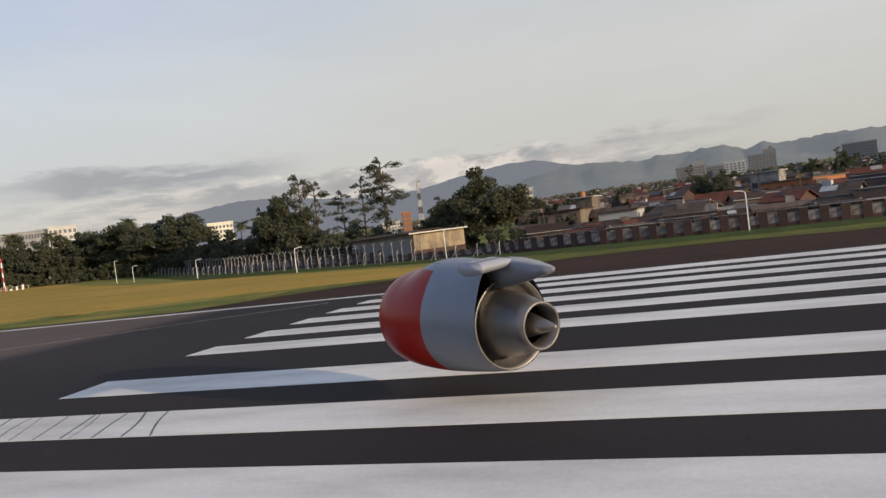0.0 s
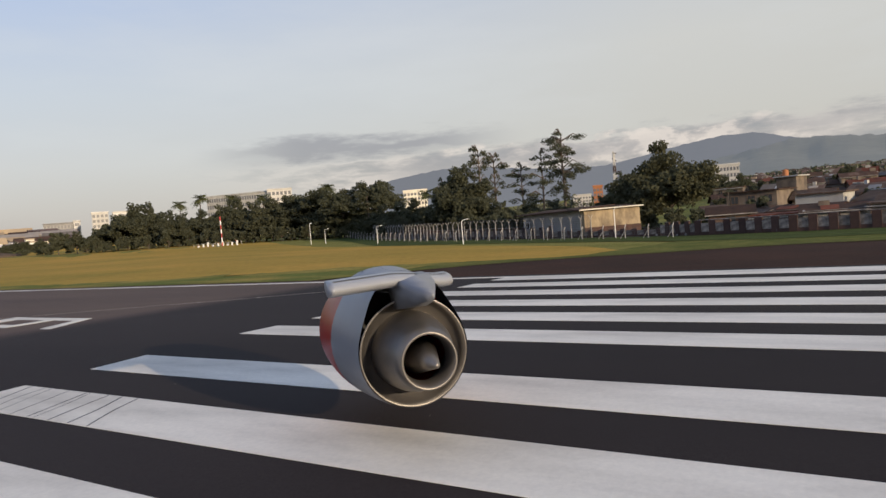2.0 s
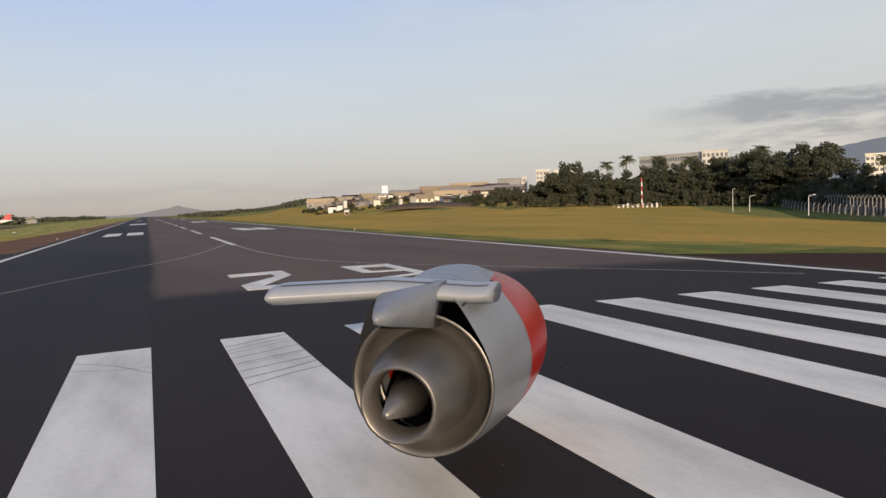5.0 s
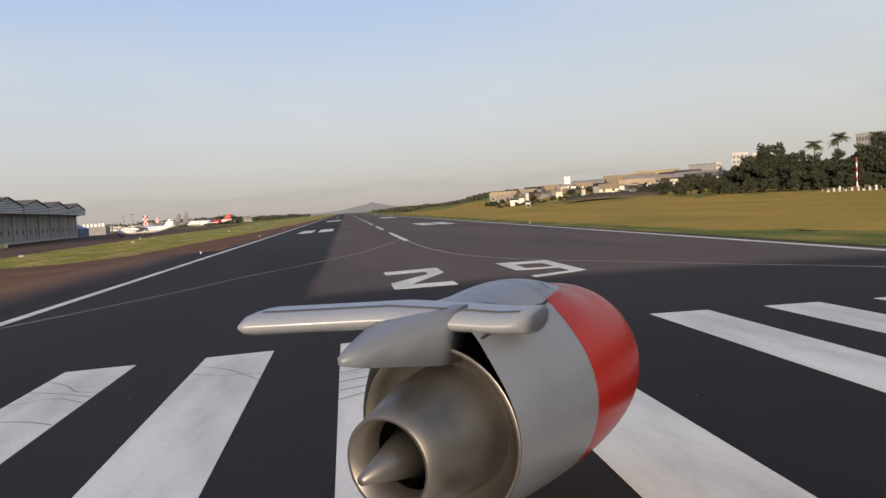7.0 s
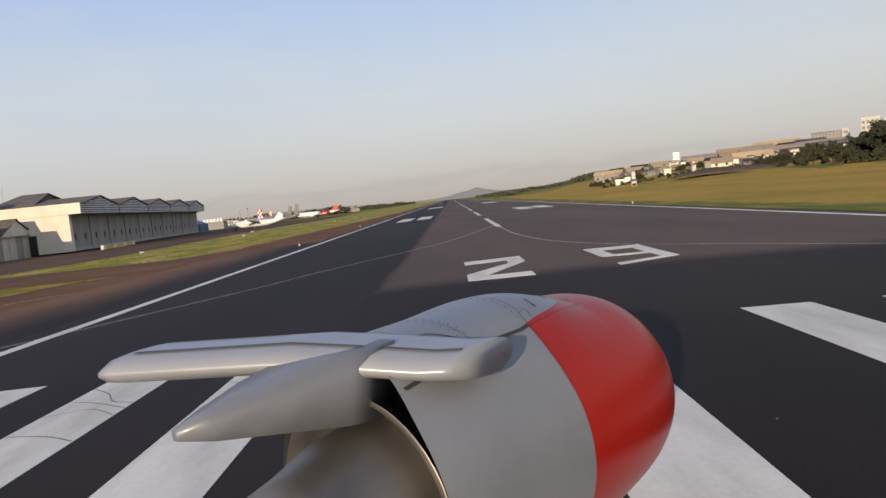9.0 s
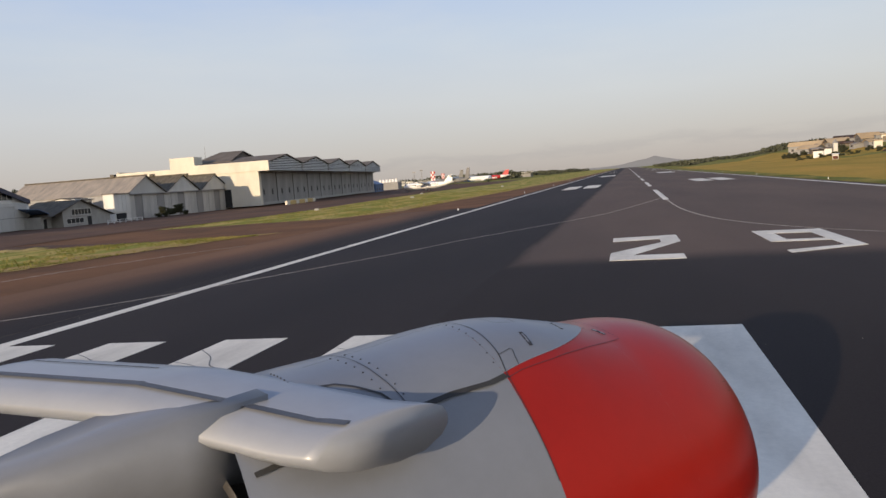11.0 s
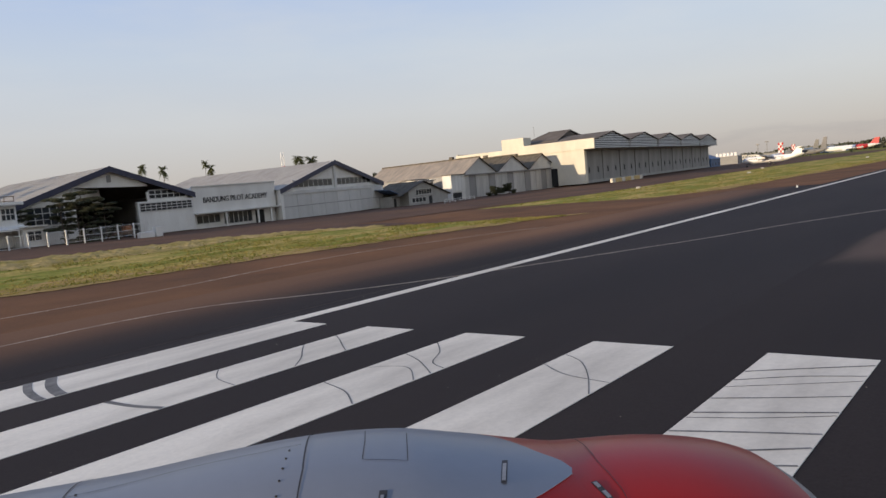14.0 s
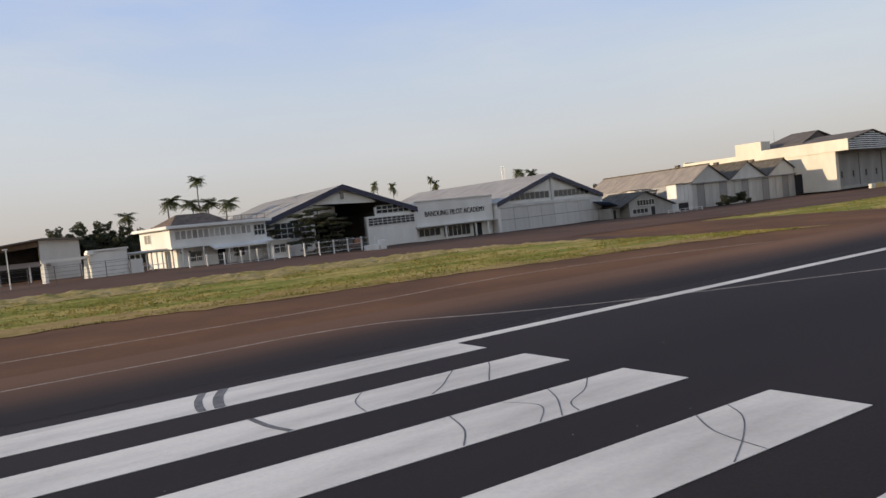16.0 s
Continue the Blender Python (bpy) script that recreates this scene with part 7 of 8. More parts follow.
def skyline():
    block(91.6, 93.7, 620, 2.24, "grey-white mid-rise apartment block on the slope", "far_grey", 8, 8, penthouse=True)
    block(93.75, 95.05, 640, 2.05, "long pale mid-rise block far off", "far_grey", 7, 9)
    block(95.1, 96.5, 620, 2.14, "bright white mid-rise block catching the sun", "far_wall", 8, 5)
    block(96.7, 98.6, 640, 2.4, "grey apartment block with plain side wall", "far_grey", 9, 8, penthouse=True)
    block(102.8, 104.9, 560, 2.27, "dark grey apartment slab on the hill", "far_grey", 9, 12)
    block(106.5, 108.5, 420, 2.0, "pale mid-rise block at the town edge", "far_wall", 6, 8)
    block(78.8, 80.6, 330, 2.2, "white flat-roofed block behind the trees", "far_wall", 5, 8)
    block(69.0, 69.7, 330, 1.5, "orange-red block below the telecom tower", "orange", 5, 3, eye=(-13.5, -19.8))
    block(67.4, 68.8, 360, .9, "pale block behind the pines", "far_wall", 5, 6, eye=(-13.5, -19.8))
    block(53.9, 55.8, 360, 2.42, "cream apartment block lit by the sun", "cream", 7, 7, eye=(-13.5, -19.8))
    # long office, its lit end wing painted paler for the sun on it
    e13 = (-13.5, -19.8)
    block(38.7, 43.3, 430, 3.1, "long grey office block with ribbon windows", "concrete", 6, 26, eye=e13, skew=-20, depth=18)
    block(43.25, 45.1, 408, 3.35, "end wing of the long office block, paler as sunlit", "far_wall", 7, 6, eye=e13)
    block(30.7, 31.8, 480, 2.5, "white square block behind the trees", "far_wall", 5, 4, eye=e13)
    block(32.1, 33.6, 490, 2.45, "white low block behind the trees", "far_wall", 4, 5, eye=e13)
    block(27.6, 29.5, 520, 1.9, "long low grey block among roofs", "far_grey", 3, 9, eye=e13)
    block(29.5, 29.95, 519, 2.0, "narrow white stair tower of the grey block", "far_wall", 3, 1, eye=e13)
    # terraces of long halls past the field
    rng = random.Random(31)

    def hall(az0, az1, d, low, peak, wall, roof, label, depth=14.0, tip=0.0):
        a, b = away(az0, d, e13), away(az1, d + tip, e13)
        g = gz((a[0] + b[0]) / 2, (a[1] + b[1]) / 2)
        up = [3.42 + d * math.tan(radians(v)) - g for v in (low, peak)]
        small_house(a, b, depth, max(1.6, up[0]), max(2.2, up[1]), wall, roof, label, cols=max(1, int((az1 - az0) * 2)), group="buildings past the field")

    hall(21.15, 22.6, 392, .6, 1.0, "cream", "far_tan", "cream hall with sunlit tan roof past the field", 16)
    hall(22.75, 24.8, 396, .55, .74, "blue", "roof_grey", "open blue-grey shed with flat dark roof", 12)
    hall(24.75, 24.95, 391, .6, .72, "far_wall", "far_wall", "narrow white end wall of the open shed", 6)
    for az0, az1, d, low, peak, roof in ((22.6, 25.3, 428, .78, 1.2, "far_tan"), (21.6, 23.2, 440, .98, 1.24, "far_tan"), (23.0, 25.4, 462, 1.14, 1.42, "roof_tan"), (21.4, 25.2, 488, 1.3, 1.58, "far_tan"), (23.8, 26.9, 520, 1.48, 1.76, "far_tan"),
                                         (18.9, 21.4, 470, 1.1, 1.36, "roof_tan"), (19.2, 20.6, 446, .9, 1.16, "far_tan"), (20.5, 21.5, 430, .78, 1.06, "roof_brown"), (17.0, 18.2, 430, .8, 1.18, "far_tan"), (15.2, 17.1, 470, .9, 1.1, "roof_brown"), (15.0, 16.4, 450, .72, .98, "far_tan"),
                                         (25.4, 27.2, 500, 1.3, 1.52, "roof_brown"), (25.8, 28.2, 430, .76, 1.1, "roof_brown"), (27.4, 29.6, 446, 1.0, 1.32, "roof_grey"), (26.6, 29.6, 480, 1.2, 1.46, "roof_tan"), (25.4, 27.6, 410, .4, .8, "roof_brown"), (27.2, 29.6, 414, .5, .98, "roof_brown"), (25.0, 26.6, 446, .88, 1.2, "far_tan"), (24.6, 27.2, 472, 1.1, 1.4, "roof_tan"), (26.8, 28.6, 500, 1.36, 1.62, "far_red"), (12.4, 14.6, 470, .62, .88, "far_tan"), (13.0, 14.2, 440, .4, .62, "far_tan")):
        hall(az0, az1, d, low, peak, rng.choice(["plaster", "far_tan", "far_grey", "town_white"]), roof, f"long low hall with {'brown' if roof == 'roof_brown' else 'tan' if roof != 'roof_grey' else 'grey'} roof past the field", rng.uniform(9, 16), rng.uniform(-4, 4))
    for k in range(40):
        az, d = 14.0 + k * .39, rng.uniform(388, 480)
        a, b = away(az, d, e13), away(az + rng.uniform(.25, .6), d + rng.uniform(-3, 3), e13)
        h = rng.uniform(1.6, 2.4)
        small_house(a, b, 7, h, h + rng.uniform(.7, 1.3), rng.choice(["town_white", "far_grey", "plaster", "plaster"]), rng.choice(["far_tan", "roof_tan", "roof_brown", "far_red"]), "small hazy house with low roof past the field", cols=1, group="buildings past the field")
    for k in range(46):
        az, d = rng.uniform(13.5, 29.5), rng.uniform(380, 500)
        x, y = away(az, d, e13)
        t = thing("roof_shelter", facing(x, y, rng.uniform(-30, 10)), "tiny pale shelter among the roofs past the field", "shelter", "shelters past the field")
        w, h = rng.uniform(.8, 2.2), rng.uniform(2.0, 4.2)
        part("wall", box(-w, w, -.8, .8, -.5, h), M[rng.choice(["far_wall", "white", "far_grey", "cream"])], t)
        part("roof", slope_sheet((-w - .3, -1.2, h), (w + .3, -1.2, h), (w + .3, 1.2, h + .5), (-w - .3, 1.2, h + .5), .12), M[rng.choice(["roof_brown", "far_red", "far_tan"])], t)
    hx, hy = away(15.75, 330, e13)
    t = thing("guard_hut", facing(hx, hy, -14), "tiny white hut with red front in the field", "hut")
    part("wall", box(-1.1, 1.1, -1, 1, 0, 2.2), M["far_wall"], t)
    part("front_panel", box(-.9, .9, -1.06, -1.0, .3, 1.4), M["roof_red"], t, "faded red panel")
    part("roof", slope_sheet((-1.3, -1.3, 2.2), (1.3, -1.3, 2.2), (1.3, 1.3, 2.5), (-1.3, 1.3, 2.5), .1), M["far_wall"], t)
    x, y = away(15.5, 400, e13)
    t = thing("small_tower", facing(x, y, 0), "small white tower with pointed roof", "tower")
    part("shaft", box(-.9, .9, -.9, .9, 0, 4.6), M["far_wall"], t)
    part("roof", tube((0, 0, 4.6), (0, 0, 6.4), 1.5, .1, 4), M["far_grey"], t)
    x, y = away(18.65, 430, e13)
    t = thing("billboard", facing(x, y, -17), "white sign tower of three panels above the roofs", "billboard")
    for q in range(3):
        part("panel", box(-1.7, 1.7, -.3, .3, 5.4 + 1.5 * q, 6.5 + 1.5 * q), M["body_white"], t)
    for q in (-3, 3):
        part("post", tube((q * .5, 0, 0), (q * .5, 0, 9.6), .15, None, 6), M["far_grey"], t)
    # telecom tower
    x, y = away(70.75, 420, e13)
    t = thing("telecom_tower", facing(x, y, 0), "red and white lattice telecom tower with dishes", "tower")
    top = 3.3 + 420 * math.tan(radians(4.1)) - gz(x, y)
    for k in range(8):
        bm = bmesh.new()
        z0, z1 = top * k / 8, top * (k + 1) / 8
        r0, r1 = 1.9 - 1.5 * k / 8, 1.9 - 1.5 * (k + 1) / 8
        for q in range(4):
            a, b = q * 1.571, (q + 1) * 1.571
            add_tube(bm, (r0 * math.cos(a), r0 * math.sin(a), z0), (r1 * math.cos(a), r1 * math.sin(a), z1), .13, None, 5)
            add_tube(bm, (r0 * math.cos(a), r0 * math.sin(a), z0), (r1 * math.cos(b), r1 * math.sin(b), z1), .08, None, 4)
            add_tube(bm, (r0 * math.cos(b), r0 * math.sin(b), z0), (r1 * math.cos(a), r1 * math.sin(a), z1), .08, None, 4)
        part("section", bm, M["rust" if k in (1, 3, 5) else "far_wall"], t)
    for k in range(5):
        part("dish", tube((.6, .8 * (k % 3 - 1), top - 1.2 - 1.4 * k), (1.3, .8 * (k % 3 - 1), top - 1.2 - 1.4 * k), .55, .5, 10), M["far_grey"], t)
    # far houses on the slope
    verts, faces, mats = [], [], []
    for _ in range(420):
        az, d = rng.uniform(70, 112), rng.uniform(420, 1500)
        x, y = away(az, d)
        z, w, dp, h = gz(x, y), rng.uniform(4, 9), rng.uniform(4, 8), rng.uniform(3, 7)
        i = len(verts)
        for zz in (z - 3, z + h):
            verts.extend(((x - w, y - dp, zz), (x + w, y - dp, zz), (x + w, y + dp, zz), (x - w, y + dp, zz)))
        verts.extend(((x - w * .9, y, z + h + 2.4), (x + w * .9, y, z + h + 2.4)))
        faces.extend(((i, i + 1, i + 5, i + 4), (i + 1, i + 2, i + 6, i + 5), (i + 2, i + 3, i + 7, i + 6), (i + 3, i, i + 4, i + 7), (i + 4, i + 5, i + 9, i + 8), (i + 6, i + 7, i + 8, i + 9), (i + 5, i + 6, i + 9), (i + 7, i + 4, i + 8)))
        c = rng.choice((0, 1, 1, 1))
        mats.extend([c] * 4 + [2] * 4)
    ob = raw("far_houses", verts, faces, [M["far_wall"], M["far_grey"], M["far_red"]])
    ob.data.polygons.foreach_set("material_index", mats)
    tagged(ob, "scattered far houses on the town slope", "houses", kind="stuff")
    g = np.random.default_rng(9)
    blobs = []
    for _ in range(900):
        az, d = g.uniform(62, 114), g.uniform(330, 1500)
        x, y = away(az, d)
        s = g.uniform(4, 9)
        blobs.append((x, y, gz(x, y) + s * .4, s, s, s * .7))
    v, f = leaf_cloud(blobs, 56000, 1.0, g)
    tagged(raw("far_trees", v, f, M["leaf_far"]), "scattered trees among the far town houses", "trees", kind="stuff")


guard_house()
town()
skyline()
x, y = away(22.5, 330, (-13.5, -19.8))
heap = bmesh.new()
bmesh.ops.create_icosphere(heap, subdivisions=4, radius=1)
for v in heap.verts:
    v.co = Vector((v.co.x * 24, v.co.y * 12, max(-.02, v.co.z) * 2.4 * (1 + .35 * noise.noise(v.co * 2.5)))) + Vector((x, y, gz(x, y)))
tagged(part("dirt_mound", heap, M["dirt"], smooth=True), "low mound of bare brown dirt in the field", "mound")


# ---- the jet engine and its pylon ----
def plane_frame():
    """Origin on the ground below a cabin window; x forward, y to the left wing tip."""
    return pose(-3.32, -14.41, -.085, -.72, -.62, 50.9)


LIP_X, ENGINE_Y, ENGINE_Z = 2.62, 2.89, 1.55
NACELLE = [(0, .79), (.012, .835), (.04, .872), (.1, .918), (.25, .972), (.5, 1.02), (.9, 1.048), (1.3, 1.052), (1.7, 1.04), (2.1, 1.012), (2.6, .965), (3.1, .905), (3.45, .85)]
HUMP = [(.7, 0), (.85, .006), (1.0, .035), (1.25, .098), (1.5, .158), (1.8, .196), (2.1, .214), (2.5, .226), (3.0, .275), (3.45, .32)]
PAINT_IN = [(.915, 96.5), (.925, 98.5), (.96, 100.3), (1.01, 102.6), (1.1, 106), (1.21, 109.1), (1.38, 112.3), (1.52, 113.9), (1.76, 115.3), (1.94, 116.6)]
PAINT_OUT = [(.915, 96.5), (.925, 94.3), (.96, 91.8), (1.0, 89.5), (1.12, 79), (1.38, 67), (1.94, 62)]


def curve_table(table, v):
    """A smooth curve through the rows of a table."""
    n = len(table)
    for i in range(n - 1):
        (a, p), (b, q) = table[i], table[i + 1]
        if v <= b or i == n - 2:
            h = b - a
            u = min(1, max(0, (v - a) / h))
            m0 = (q - table[max(0, i - 1)][1]) / (b - table[max(0, i - 1)][0])
            m1 = (table[min(n - 1, i + 2)][1] - p) / (table[min(n - 1, i + 2)][0] - a)
            return (2 * u ** 3 - 3 * u * u + 1) * p + (u ** 3 - 2 * u * u + u) * h * m0 + (3 * u * u - 2 * u ** 3) * q + (u ** 3 - u * u) * h * m1


def cowl_point(a, th, lift=0.0):
    """A point of the nacelle: a metres behind the lip, th degrees round it, with the pylon's swell on top."""
    swell = curve_table(HUMP, a) if a > .7 else 0
    r = curve_table(NACELLE, a) + swell / (1 + abs(((th - 86 + 180) % 360 - 180) / 36) ** 4) + lift
    c, s = math.cos(radians(th)), math.sin(radians(th))
    return Vector((LIP_X - a, ENGINE_Y + r * c, ENGINE_Z + r * s))


def skin_patch(a0, a1, rows, low, high, cols):
    """A patch of the nacelle's skin between two angles that depend on a."""
    bm = bmesh.new()
    grid = []
    for i in range(rows + 1):
        a = a0 + (a1 - a0) * i / rows
        p, q = low(a), high(a)
        grid.append([bm.verts.new(cowl_point(a, p + (q - p) * j / cols)) for j in range(cols + 1)])
    for a, b in zip(grid, grid[1:]):
        for j in range(cols):
            bm.faces.new((a[j], b[j], b[j + 1], a[j + 1]))
    bmesh.ops.remove_doubles(bm, verts=bm.verts, dist=2e-4)
    bmesh.ops.recalc_face_normals(bm, faces=bm.faces)
    c = Vector((LIP_X - (a0 + a1) / 2, ENGINE_Y, ENGINE_Z))
    f = max(bm.faces, key=lambda g: g.calc_area())
    if f.normal.dot(f.calc_center_median() - c) < 0:
        bmesh.ops.reverse_faces(bm, faces=bm.faces)
    return bm


def skin_strip(points, width, lift=.003):
    """A thin strip that follows points (a, th) of the nacelle."""
    dense = []
    for (a, p), (b, q) in zip(points, points[1:]):
        n = max(2, int(abs(b - a) / .05 + abs(q - p) / 2.5))
        dense.extend((a + (b - a) * k / n, p + (q - p) * k / n) for k in range(n))
    dense.append(points[-1])
    v = [cowl_point(a, th, lift) for a, th in dense]
    bm = bmesh.new()
    rows = []
    for i, p in enumerate(v):
        d = (v[min(i + 1, len(v) - 1)] - v[max(i - 1, 0)]).normalized()
        out = Vector((0, p.y - ENGINE_Y, p.z - ENGINE_Z)).normalized()
        s = d.cross(out).normalized() * width / 2
        rows.append((bm.verts.new(p - s), bm.verts.new(p + s)))
    for a, b in zip(rows, rows[1:]):
        bm.faces.new((a[0], a[1], b[1], b[0]))
    bmesh.ops.recalc_face_normals(bm, faces=bm.faces)
    return bm


def jet_engine():
    e = thing("jet_engine", plane_frame(), "red and silver jet engine below a piece of wing", "jet engine")
    lc, zc = ENGINE_Y, ENGINE_Z

    def ring_skin(profile, seg=48):
        bm = bmesh.new()
        rings = [[bm.verts.new((LIP_X - a, lc + r * math.cos(6.28318 * i / seg), zc + r * math.sin(6.28318 * i / seg))) for i in range(seg)] for a, r in profile]
        for a, b in zip(rings, rings[1:]):
            for i in range(seg):
                bm.faces.new((a[i], a[(i + 1) % seg], b[(i + 1) % seg], b[i]))
        bmesh.ops.recalc_face_normals(bm, faces=bm.faces)
        return bm

    # red fan cowl, with its silver nose panel let in from above
    cowl = part("cowl", skin_patch(.1, .915, 24, lambda a: 96.5, lambda a: 456.5, 96), M["cowl"], e, "glossy red engine cowl", smooth=True)
    part("cowl_panel", skin_patch(.915, 1.94, 60, lambda a: curve_table(PAINT_IN, a), lambda a: 360 + curve_table(PAINT_OUT, a), 84), M["cowl"], cowl, "glossy red cowl door", smooth=True)
    nose = part("pylon_fairing", skin_patch(.915, 1.94, 60, lambda a: curve_table(PAINT_OUT, a), lambda a: curve_table(PAINT_IN, a), 24), M["skin"], e, "silver pylon fairing with rivets and vents", smooth=True)
    aft = part("aft_cowl", skin_patch(1.94, 3.45, 50, lambda a: 117.2, lambda a: 477.2, 96), M["skin"], e, "silver rear engine cowl below the pylon", smooth=True)
    part("intake_lip", ring_skin([(.104, .919), (.04, .873), (.012, .836), (0, .79), (.02, .745), (.1, .715), (.3, .70)]), M["lip"], cowl, "dull bare metal intake lip", smooth=True)
    part("intake_duct", ring_skin([(.3, .70), (.9, .72), (1.1, .72)]), M["drab"], cowl, smooth=True)
    part("fan_disc", tube((LIP_X - 1.1, lc, zc), (LIP_X - 1.0, lc, zc), .71, None, 32), M["dark"], cowl)
    part("spinner", tube((LIP_X - 1.0, lc, zc), (LIP_X - .55, lc, zc), .2, .02, 20), M["steel"], cowl)
    x0 = LIP_X - .98
    for k in range(22):
        a = k * 6.283 / 22
        part("fan_blade", slope_sheet((x0, lc + .18 * math.cos(a), zc + .18 * math.sin(a)), (x0 + .08, lc + .18 * math.cos(a + .1), zc + .18 * math.sin(a + .1)), (x0 + .08, lc + .69 * math.cos(a + .16), zc + .69 * math.sin(a + .16)), (x0, lc + .69 * math.cos(a), zc + .69 * math.sin(a)), .012), M["steel"], cowl)
    part("fan_nozzle", ring_skin([(3.44, .848), (3.46, .82), (3.3, .80), (3.2, .60)]), M["exhaust"], aft, "dark grey fan nozzle edge", smooth=True)
    part("exhaust", ring_skin([(3.2, .62), (3.6, .58), (4.0, .47), (4.25, .42), (4.25, .38), (3.9, .34)]), M["exhaust"], e, "dull grey exhaust nozzle", smooth=True)
    part("exhaust_plug", tube((LIP_X - 3.7, lc, zc), (LIP_X - 4.6, lc, zc), .28, .04, 24), M["exhaust"], e, "dull metal exhaust plug", smooth=True)

    # pylon between the cowl and the wing
    bm = bmesh.new()
    ends = [(-.6, .30, 2.2, 2.74), (-1.0, .29, 2.25, 2.72), (-1.5, .22, 2.36, 2.66), (-1.9, .10, 2.44, 2.6), (-2.1, .03, 2.5, 2.56)]
    loops = [[bm.verts.new((x, lc + s * w, z)) for s, z in ((-1, z1), (-.7, z0), (.7, z0), (1, z1))] for x, w, z0, z1 in ends]
    for a, b in zip(loops, loops[1:]):
        for j in range(4):
            bm.faces.new((a[j], a[(j + 1) % 4], b[(j + 1) % 4], b[j]))
    bm.faces.new(loops[0]), bm.faces.new(loops[-1][::-1])
    bmesh.ops.recalc_face_normals(bm, faces=bm.faces)
    part("pylon", bm, M["skin"], e, "tapered silver pylon below the wing", smooth=True)

    # seams, hatches and vents
    for pts, w, name, material, host in (
            ([(1.82, 60), (1.83, 75), (1.85, 96.6), (1.87, 104), (1.89, 111), (1.925, 116.6), (1.935, 122), (1.945, 150)], 0.0054, "panel_seam", "seam", nose),
            ([(2.68, 66), (2.67, 80), (2.66, 87), (2.64, 98), (2.62, 105), (2.59, 111), (2.56, 119)], 0.0048, "panel_seam", "seam", aft),
            ([(3.17, 72), (3.16, 84), (3.13, 92), (3.11, 101), (3.1, 104)], 0.006, "panel_seam", "seam", aft),
            ([(1.86, 85.6), (2.0, 86.4), (2.29, 86.2), (2.66, 88.6), (2.9, 90)], 0.003, "panel_seam", "seam", aft),
            ([(1.885, 111.1), (1.79, 110.1), (1.78, 110.8), (1.8, 113), (1.815, 115.9)], 0.0042, "hatch_seam", "seam", nose),
            ([(1.62, 80), (1.63, 88), (1.65, 95.6), (1.64, 96), (1.5, 97.2), (1.49, 93), (1.47, 84)], 0.003, "hatch_seam", "seam", nose),
            ([(1.60, 104.4), (1.63, 110.9)], .026, "vent_slot", "seam", nose), ([(1.606, 105.4), (1.627, 109.6)], .011, "vent_blade", "skin", nose),
            ([(1.155, 95.6), (1.2, 103.2)], .02, "vent_slot", "seam", nose), ([(1.163, 97), (1.197, 102.6)], .013, "vent_blade", "lip", nose),
            ([(.872, 101.6), (.85, 107)], .022, "vent_slot", "seam", cowl), ([(.871, 102), (.866, 103.6)], .015, "vent_blade", "lip", cowl), ([(.86, 104.7), (.852, 106.6)], .015, "vent_blade", "lip", cowl),
            ([(1.94, 118.6), (1.82, 117.6), (1.57, 117), (1.31, 115.4), (1.05, 113.3), (.8, 111.1)], 0.0042, "cowl_seam", "seam", cowl),
            ([(.8, 111.1), (.79, 104.3), (.80, 94.2), (.775, 80), (.75, 60)], 0.003, "cowl_seam", "seam", cowl),
            ([(.22, 141), (.16, 141), (.16, 145), (.22, 145)], 0.003, "cowl_seam", "seam", cowl),
            ([(1.66, 74), (1.9, 73)], .02, "stain", "walkway", nose),
            # Near-black strip painted on as the shadow under the cowl's edge.
            ([(1.94, 117.4), (2.06, 118), (2.3, 117.2), (2.6, 117.5), (3.4, 119)], .05, "shadow_gap", "dark", aft),
            ([(2.6, 117.5), (2.67, 111.1), (2.78, 106.5), (2.86, 103.9), (2.95, 103), (3.1, 102.6)], .016, "wing_joint", "seam", aft),
            ([(a, curve_table(PAINT_IN, a) + .15) for a in [.93 + .05 * k for k in range(21)]], 0.0048, "edge_seal", "lip", nose)):
        part(name, skin_strip(pts, w, .0055 if name == "vent_blade" else .003), M[material], host)
    rivets = bmesh.new()
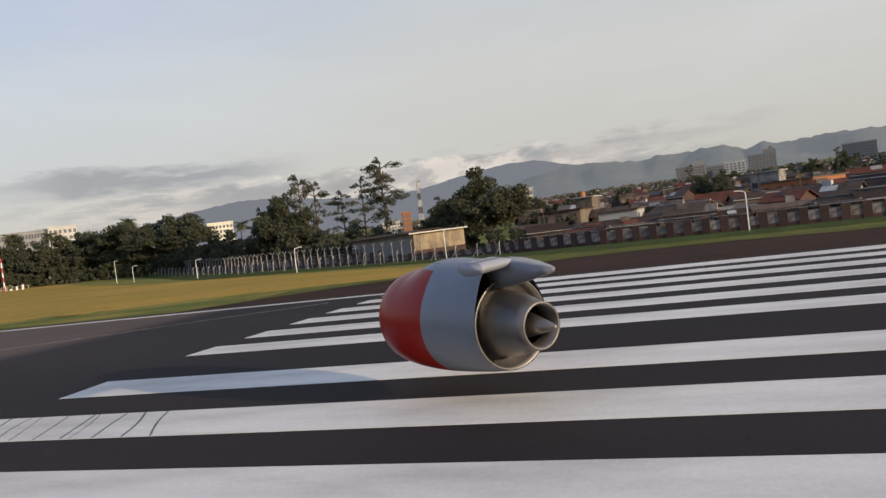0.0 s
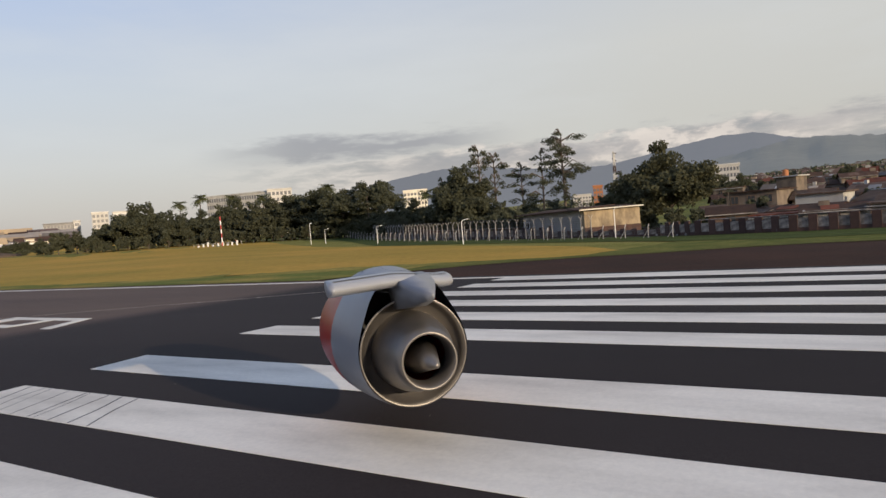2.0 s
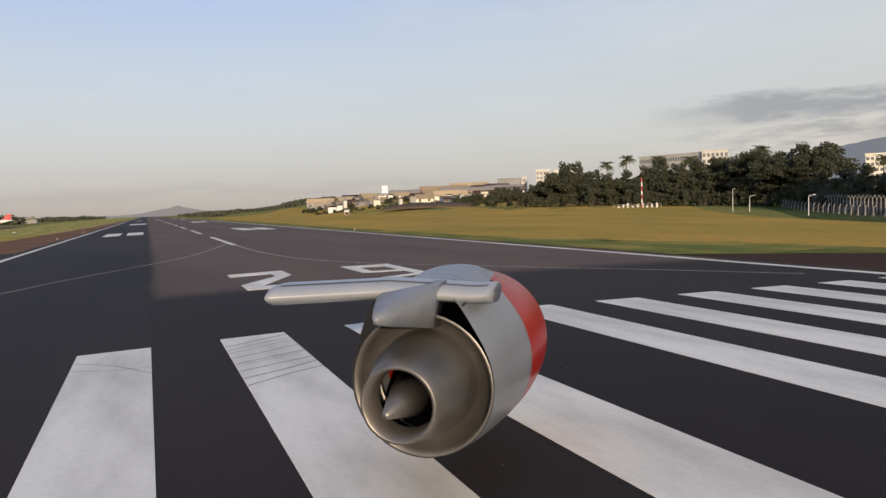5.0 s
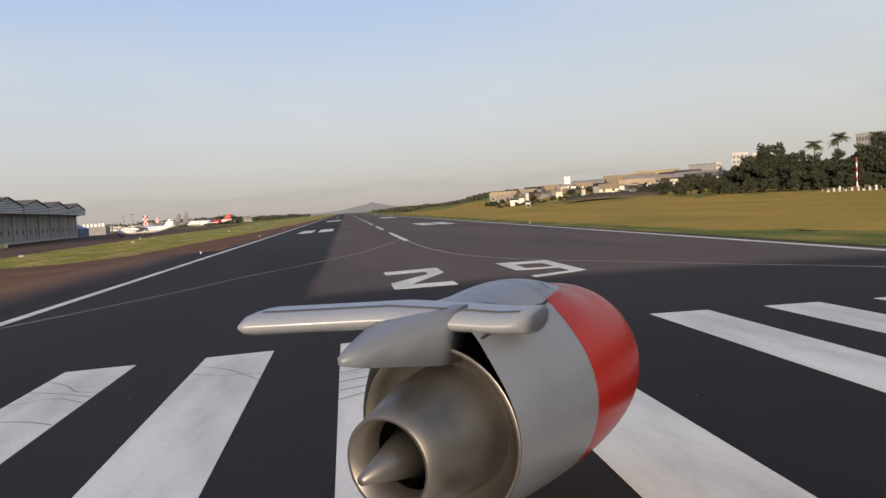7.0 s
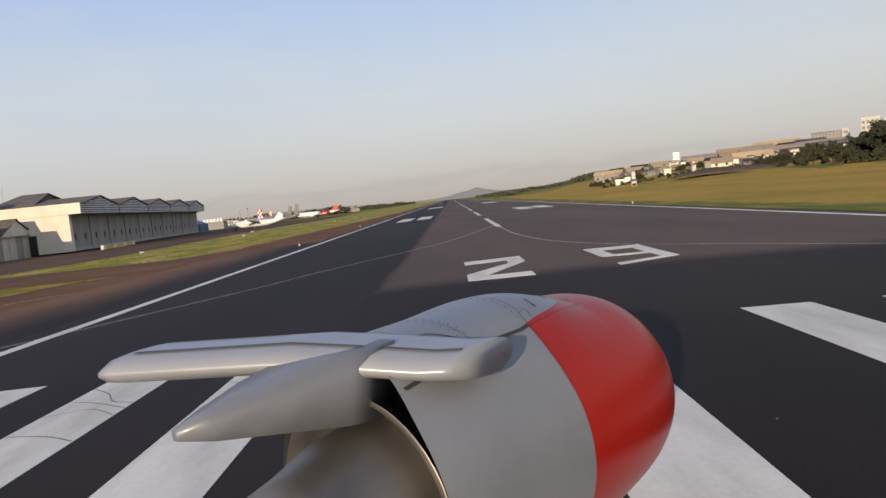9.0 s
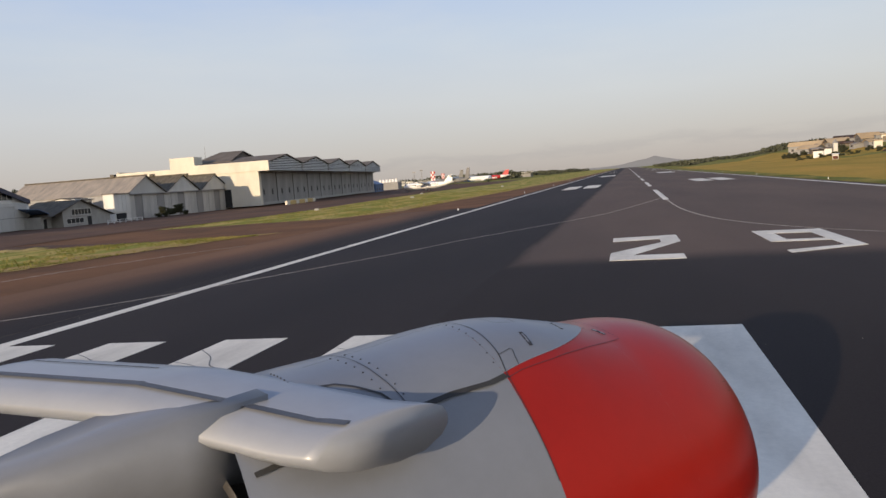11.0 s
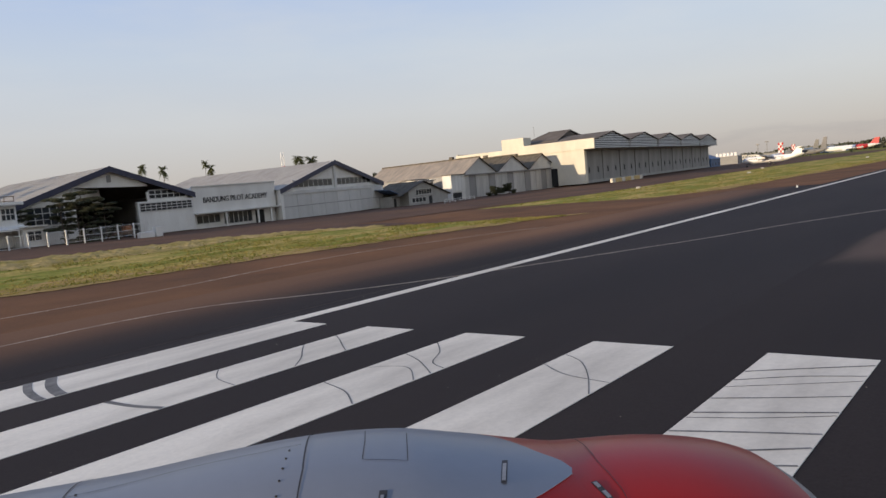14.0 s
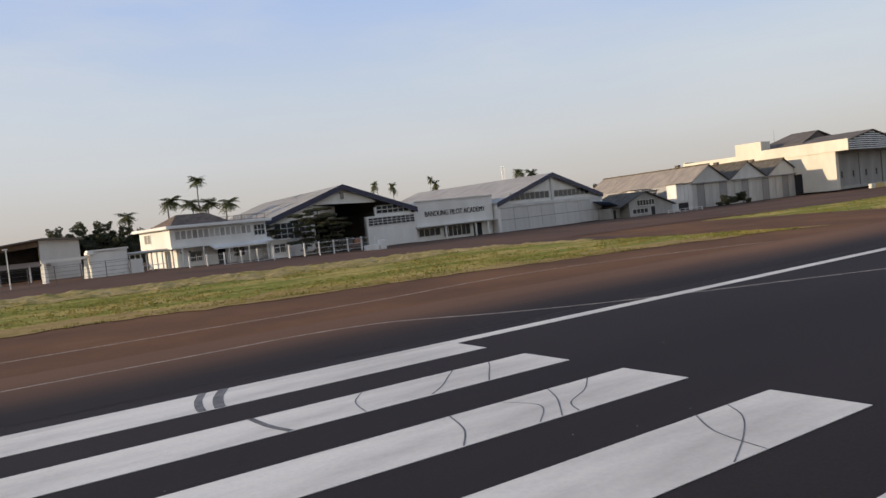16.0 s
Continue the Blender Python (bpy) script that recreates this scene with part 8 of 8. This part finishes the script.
    for a0, a1 in ((2.62, 2.56), (2.71, 2.65), (3.06, 3.05), (3.19, 3.17), (1.9, 1.96)):
        for k in range(8):
            u = k / 7
            p = cowl_point(a0 + (a1 - a0) * u, 88 + 25 * u if a0 < 3 else 88 + 13 * u, .001)
            bmesh.ops.create_icosphere(rivets, subdivisions=1, radius=.005, matrix=Matrix.Translation(p))
    tagged(part("rivets", rivets, M["seam"], aft), kind="stuff")

    # piece of the wing above the pylon, with a rounded leading edge
    edge = [(1.7, 2.53), (2.3, 2.56), (2.7, 2.63), (3.15, 2.70), (5.0, 2.76)]
    shape = [(0, 0), (.008, .035), (.03, .065), (.08, .088), (.16, .1), (.28, .105), (.45, .098), (.6, .075), (.7, .01), (.7, -.02), (.64, -.07), (.5, -.11), (.3, -.13), (.15, -.12), (.04, -.07), (.008, -.03)]

    def le(y):
        return -.56 - .615 * (y - 3.15)

    def on_wing(y, u, v):
        return Vector((le(y) - u, y, lerp_table(edge, y) + v))

    bm = bmesh.new()
    rows = [[bm.verts.new(on_wing(2.1 + 2.1 * k / 40, u, v)) for u, v in shape] for k in range(41)]
    n = len(shape)
    for a, b in zip(rows, rows[1:]):
        for i in range(n):
            bm.faces.new((a[i], a[(i + 1) % n], b[(i + 1) % n], b[i]))
    bm.faces.new(rows[0]), bm.faces.new(rows[-1][::-1])
    bmesh.ops.recalc_face_normals(bm, faces=bm.faces)
    wing = part("wing_piece", bm, M["wing_skin"], e, "silver piece of wing with dark walkway line", smooth=True)

    def wing_strip(pts, w, name, material):
        bm = bmesh.new()
        vs = [on_wing(y, u, lerp_table(shape[:9], u) + .004) for y, u in pts]
        rows = []
        for i, p in enumerate(vs):
            d = (vs[min(i + 1, len(vs) - 1)] - vs[max(i - 1, 0)]).normalized()
            s = d.cross(Vector((0, 0, 1))).normalized() * w / 2
            rows.append((bm.verts.new(p - s), bm.verts.new(p + s)))
        for a, b in zip(rows, rows[1:]):
            bm.faces.new((a[0], a[1], b[1], b[0]))
        bmesh.ops.recalc_face_normals(bm, faces=bm.faces)
        part(name, bm, M[material], wing)

    span = [2.15 + 2.0 * k / 40 for k in range(41)]
    wing_strip([(y, .47) for y in span], .07, "walkway_line", "walkway")
    wing_strip([(y, .21) for y in span if y > 3.3], .012, "slat_gap", "seam")


jet_engine()
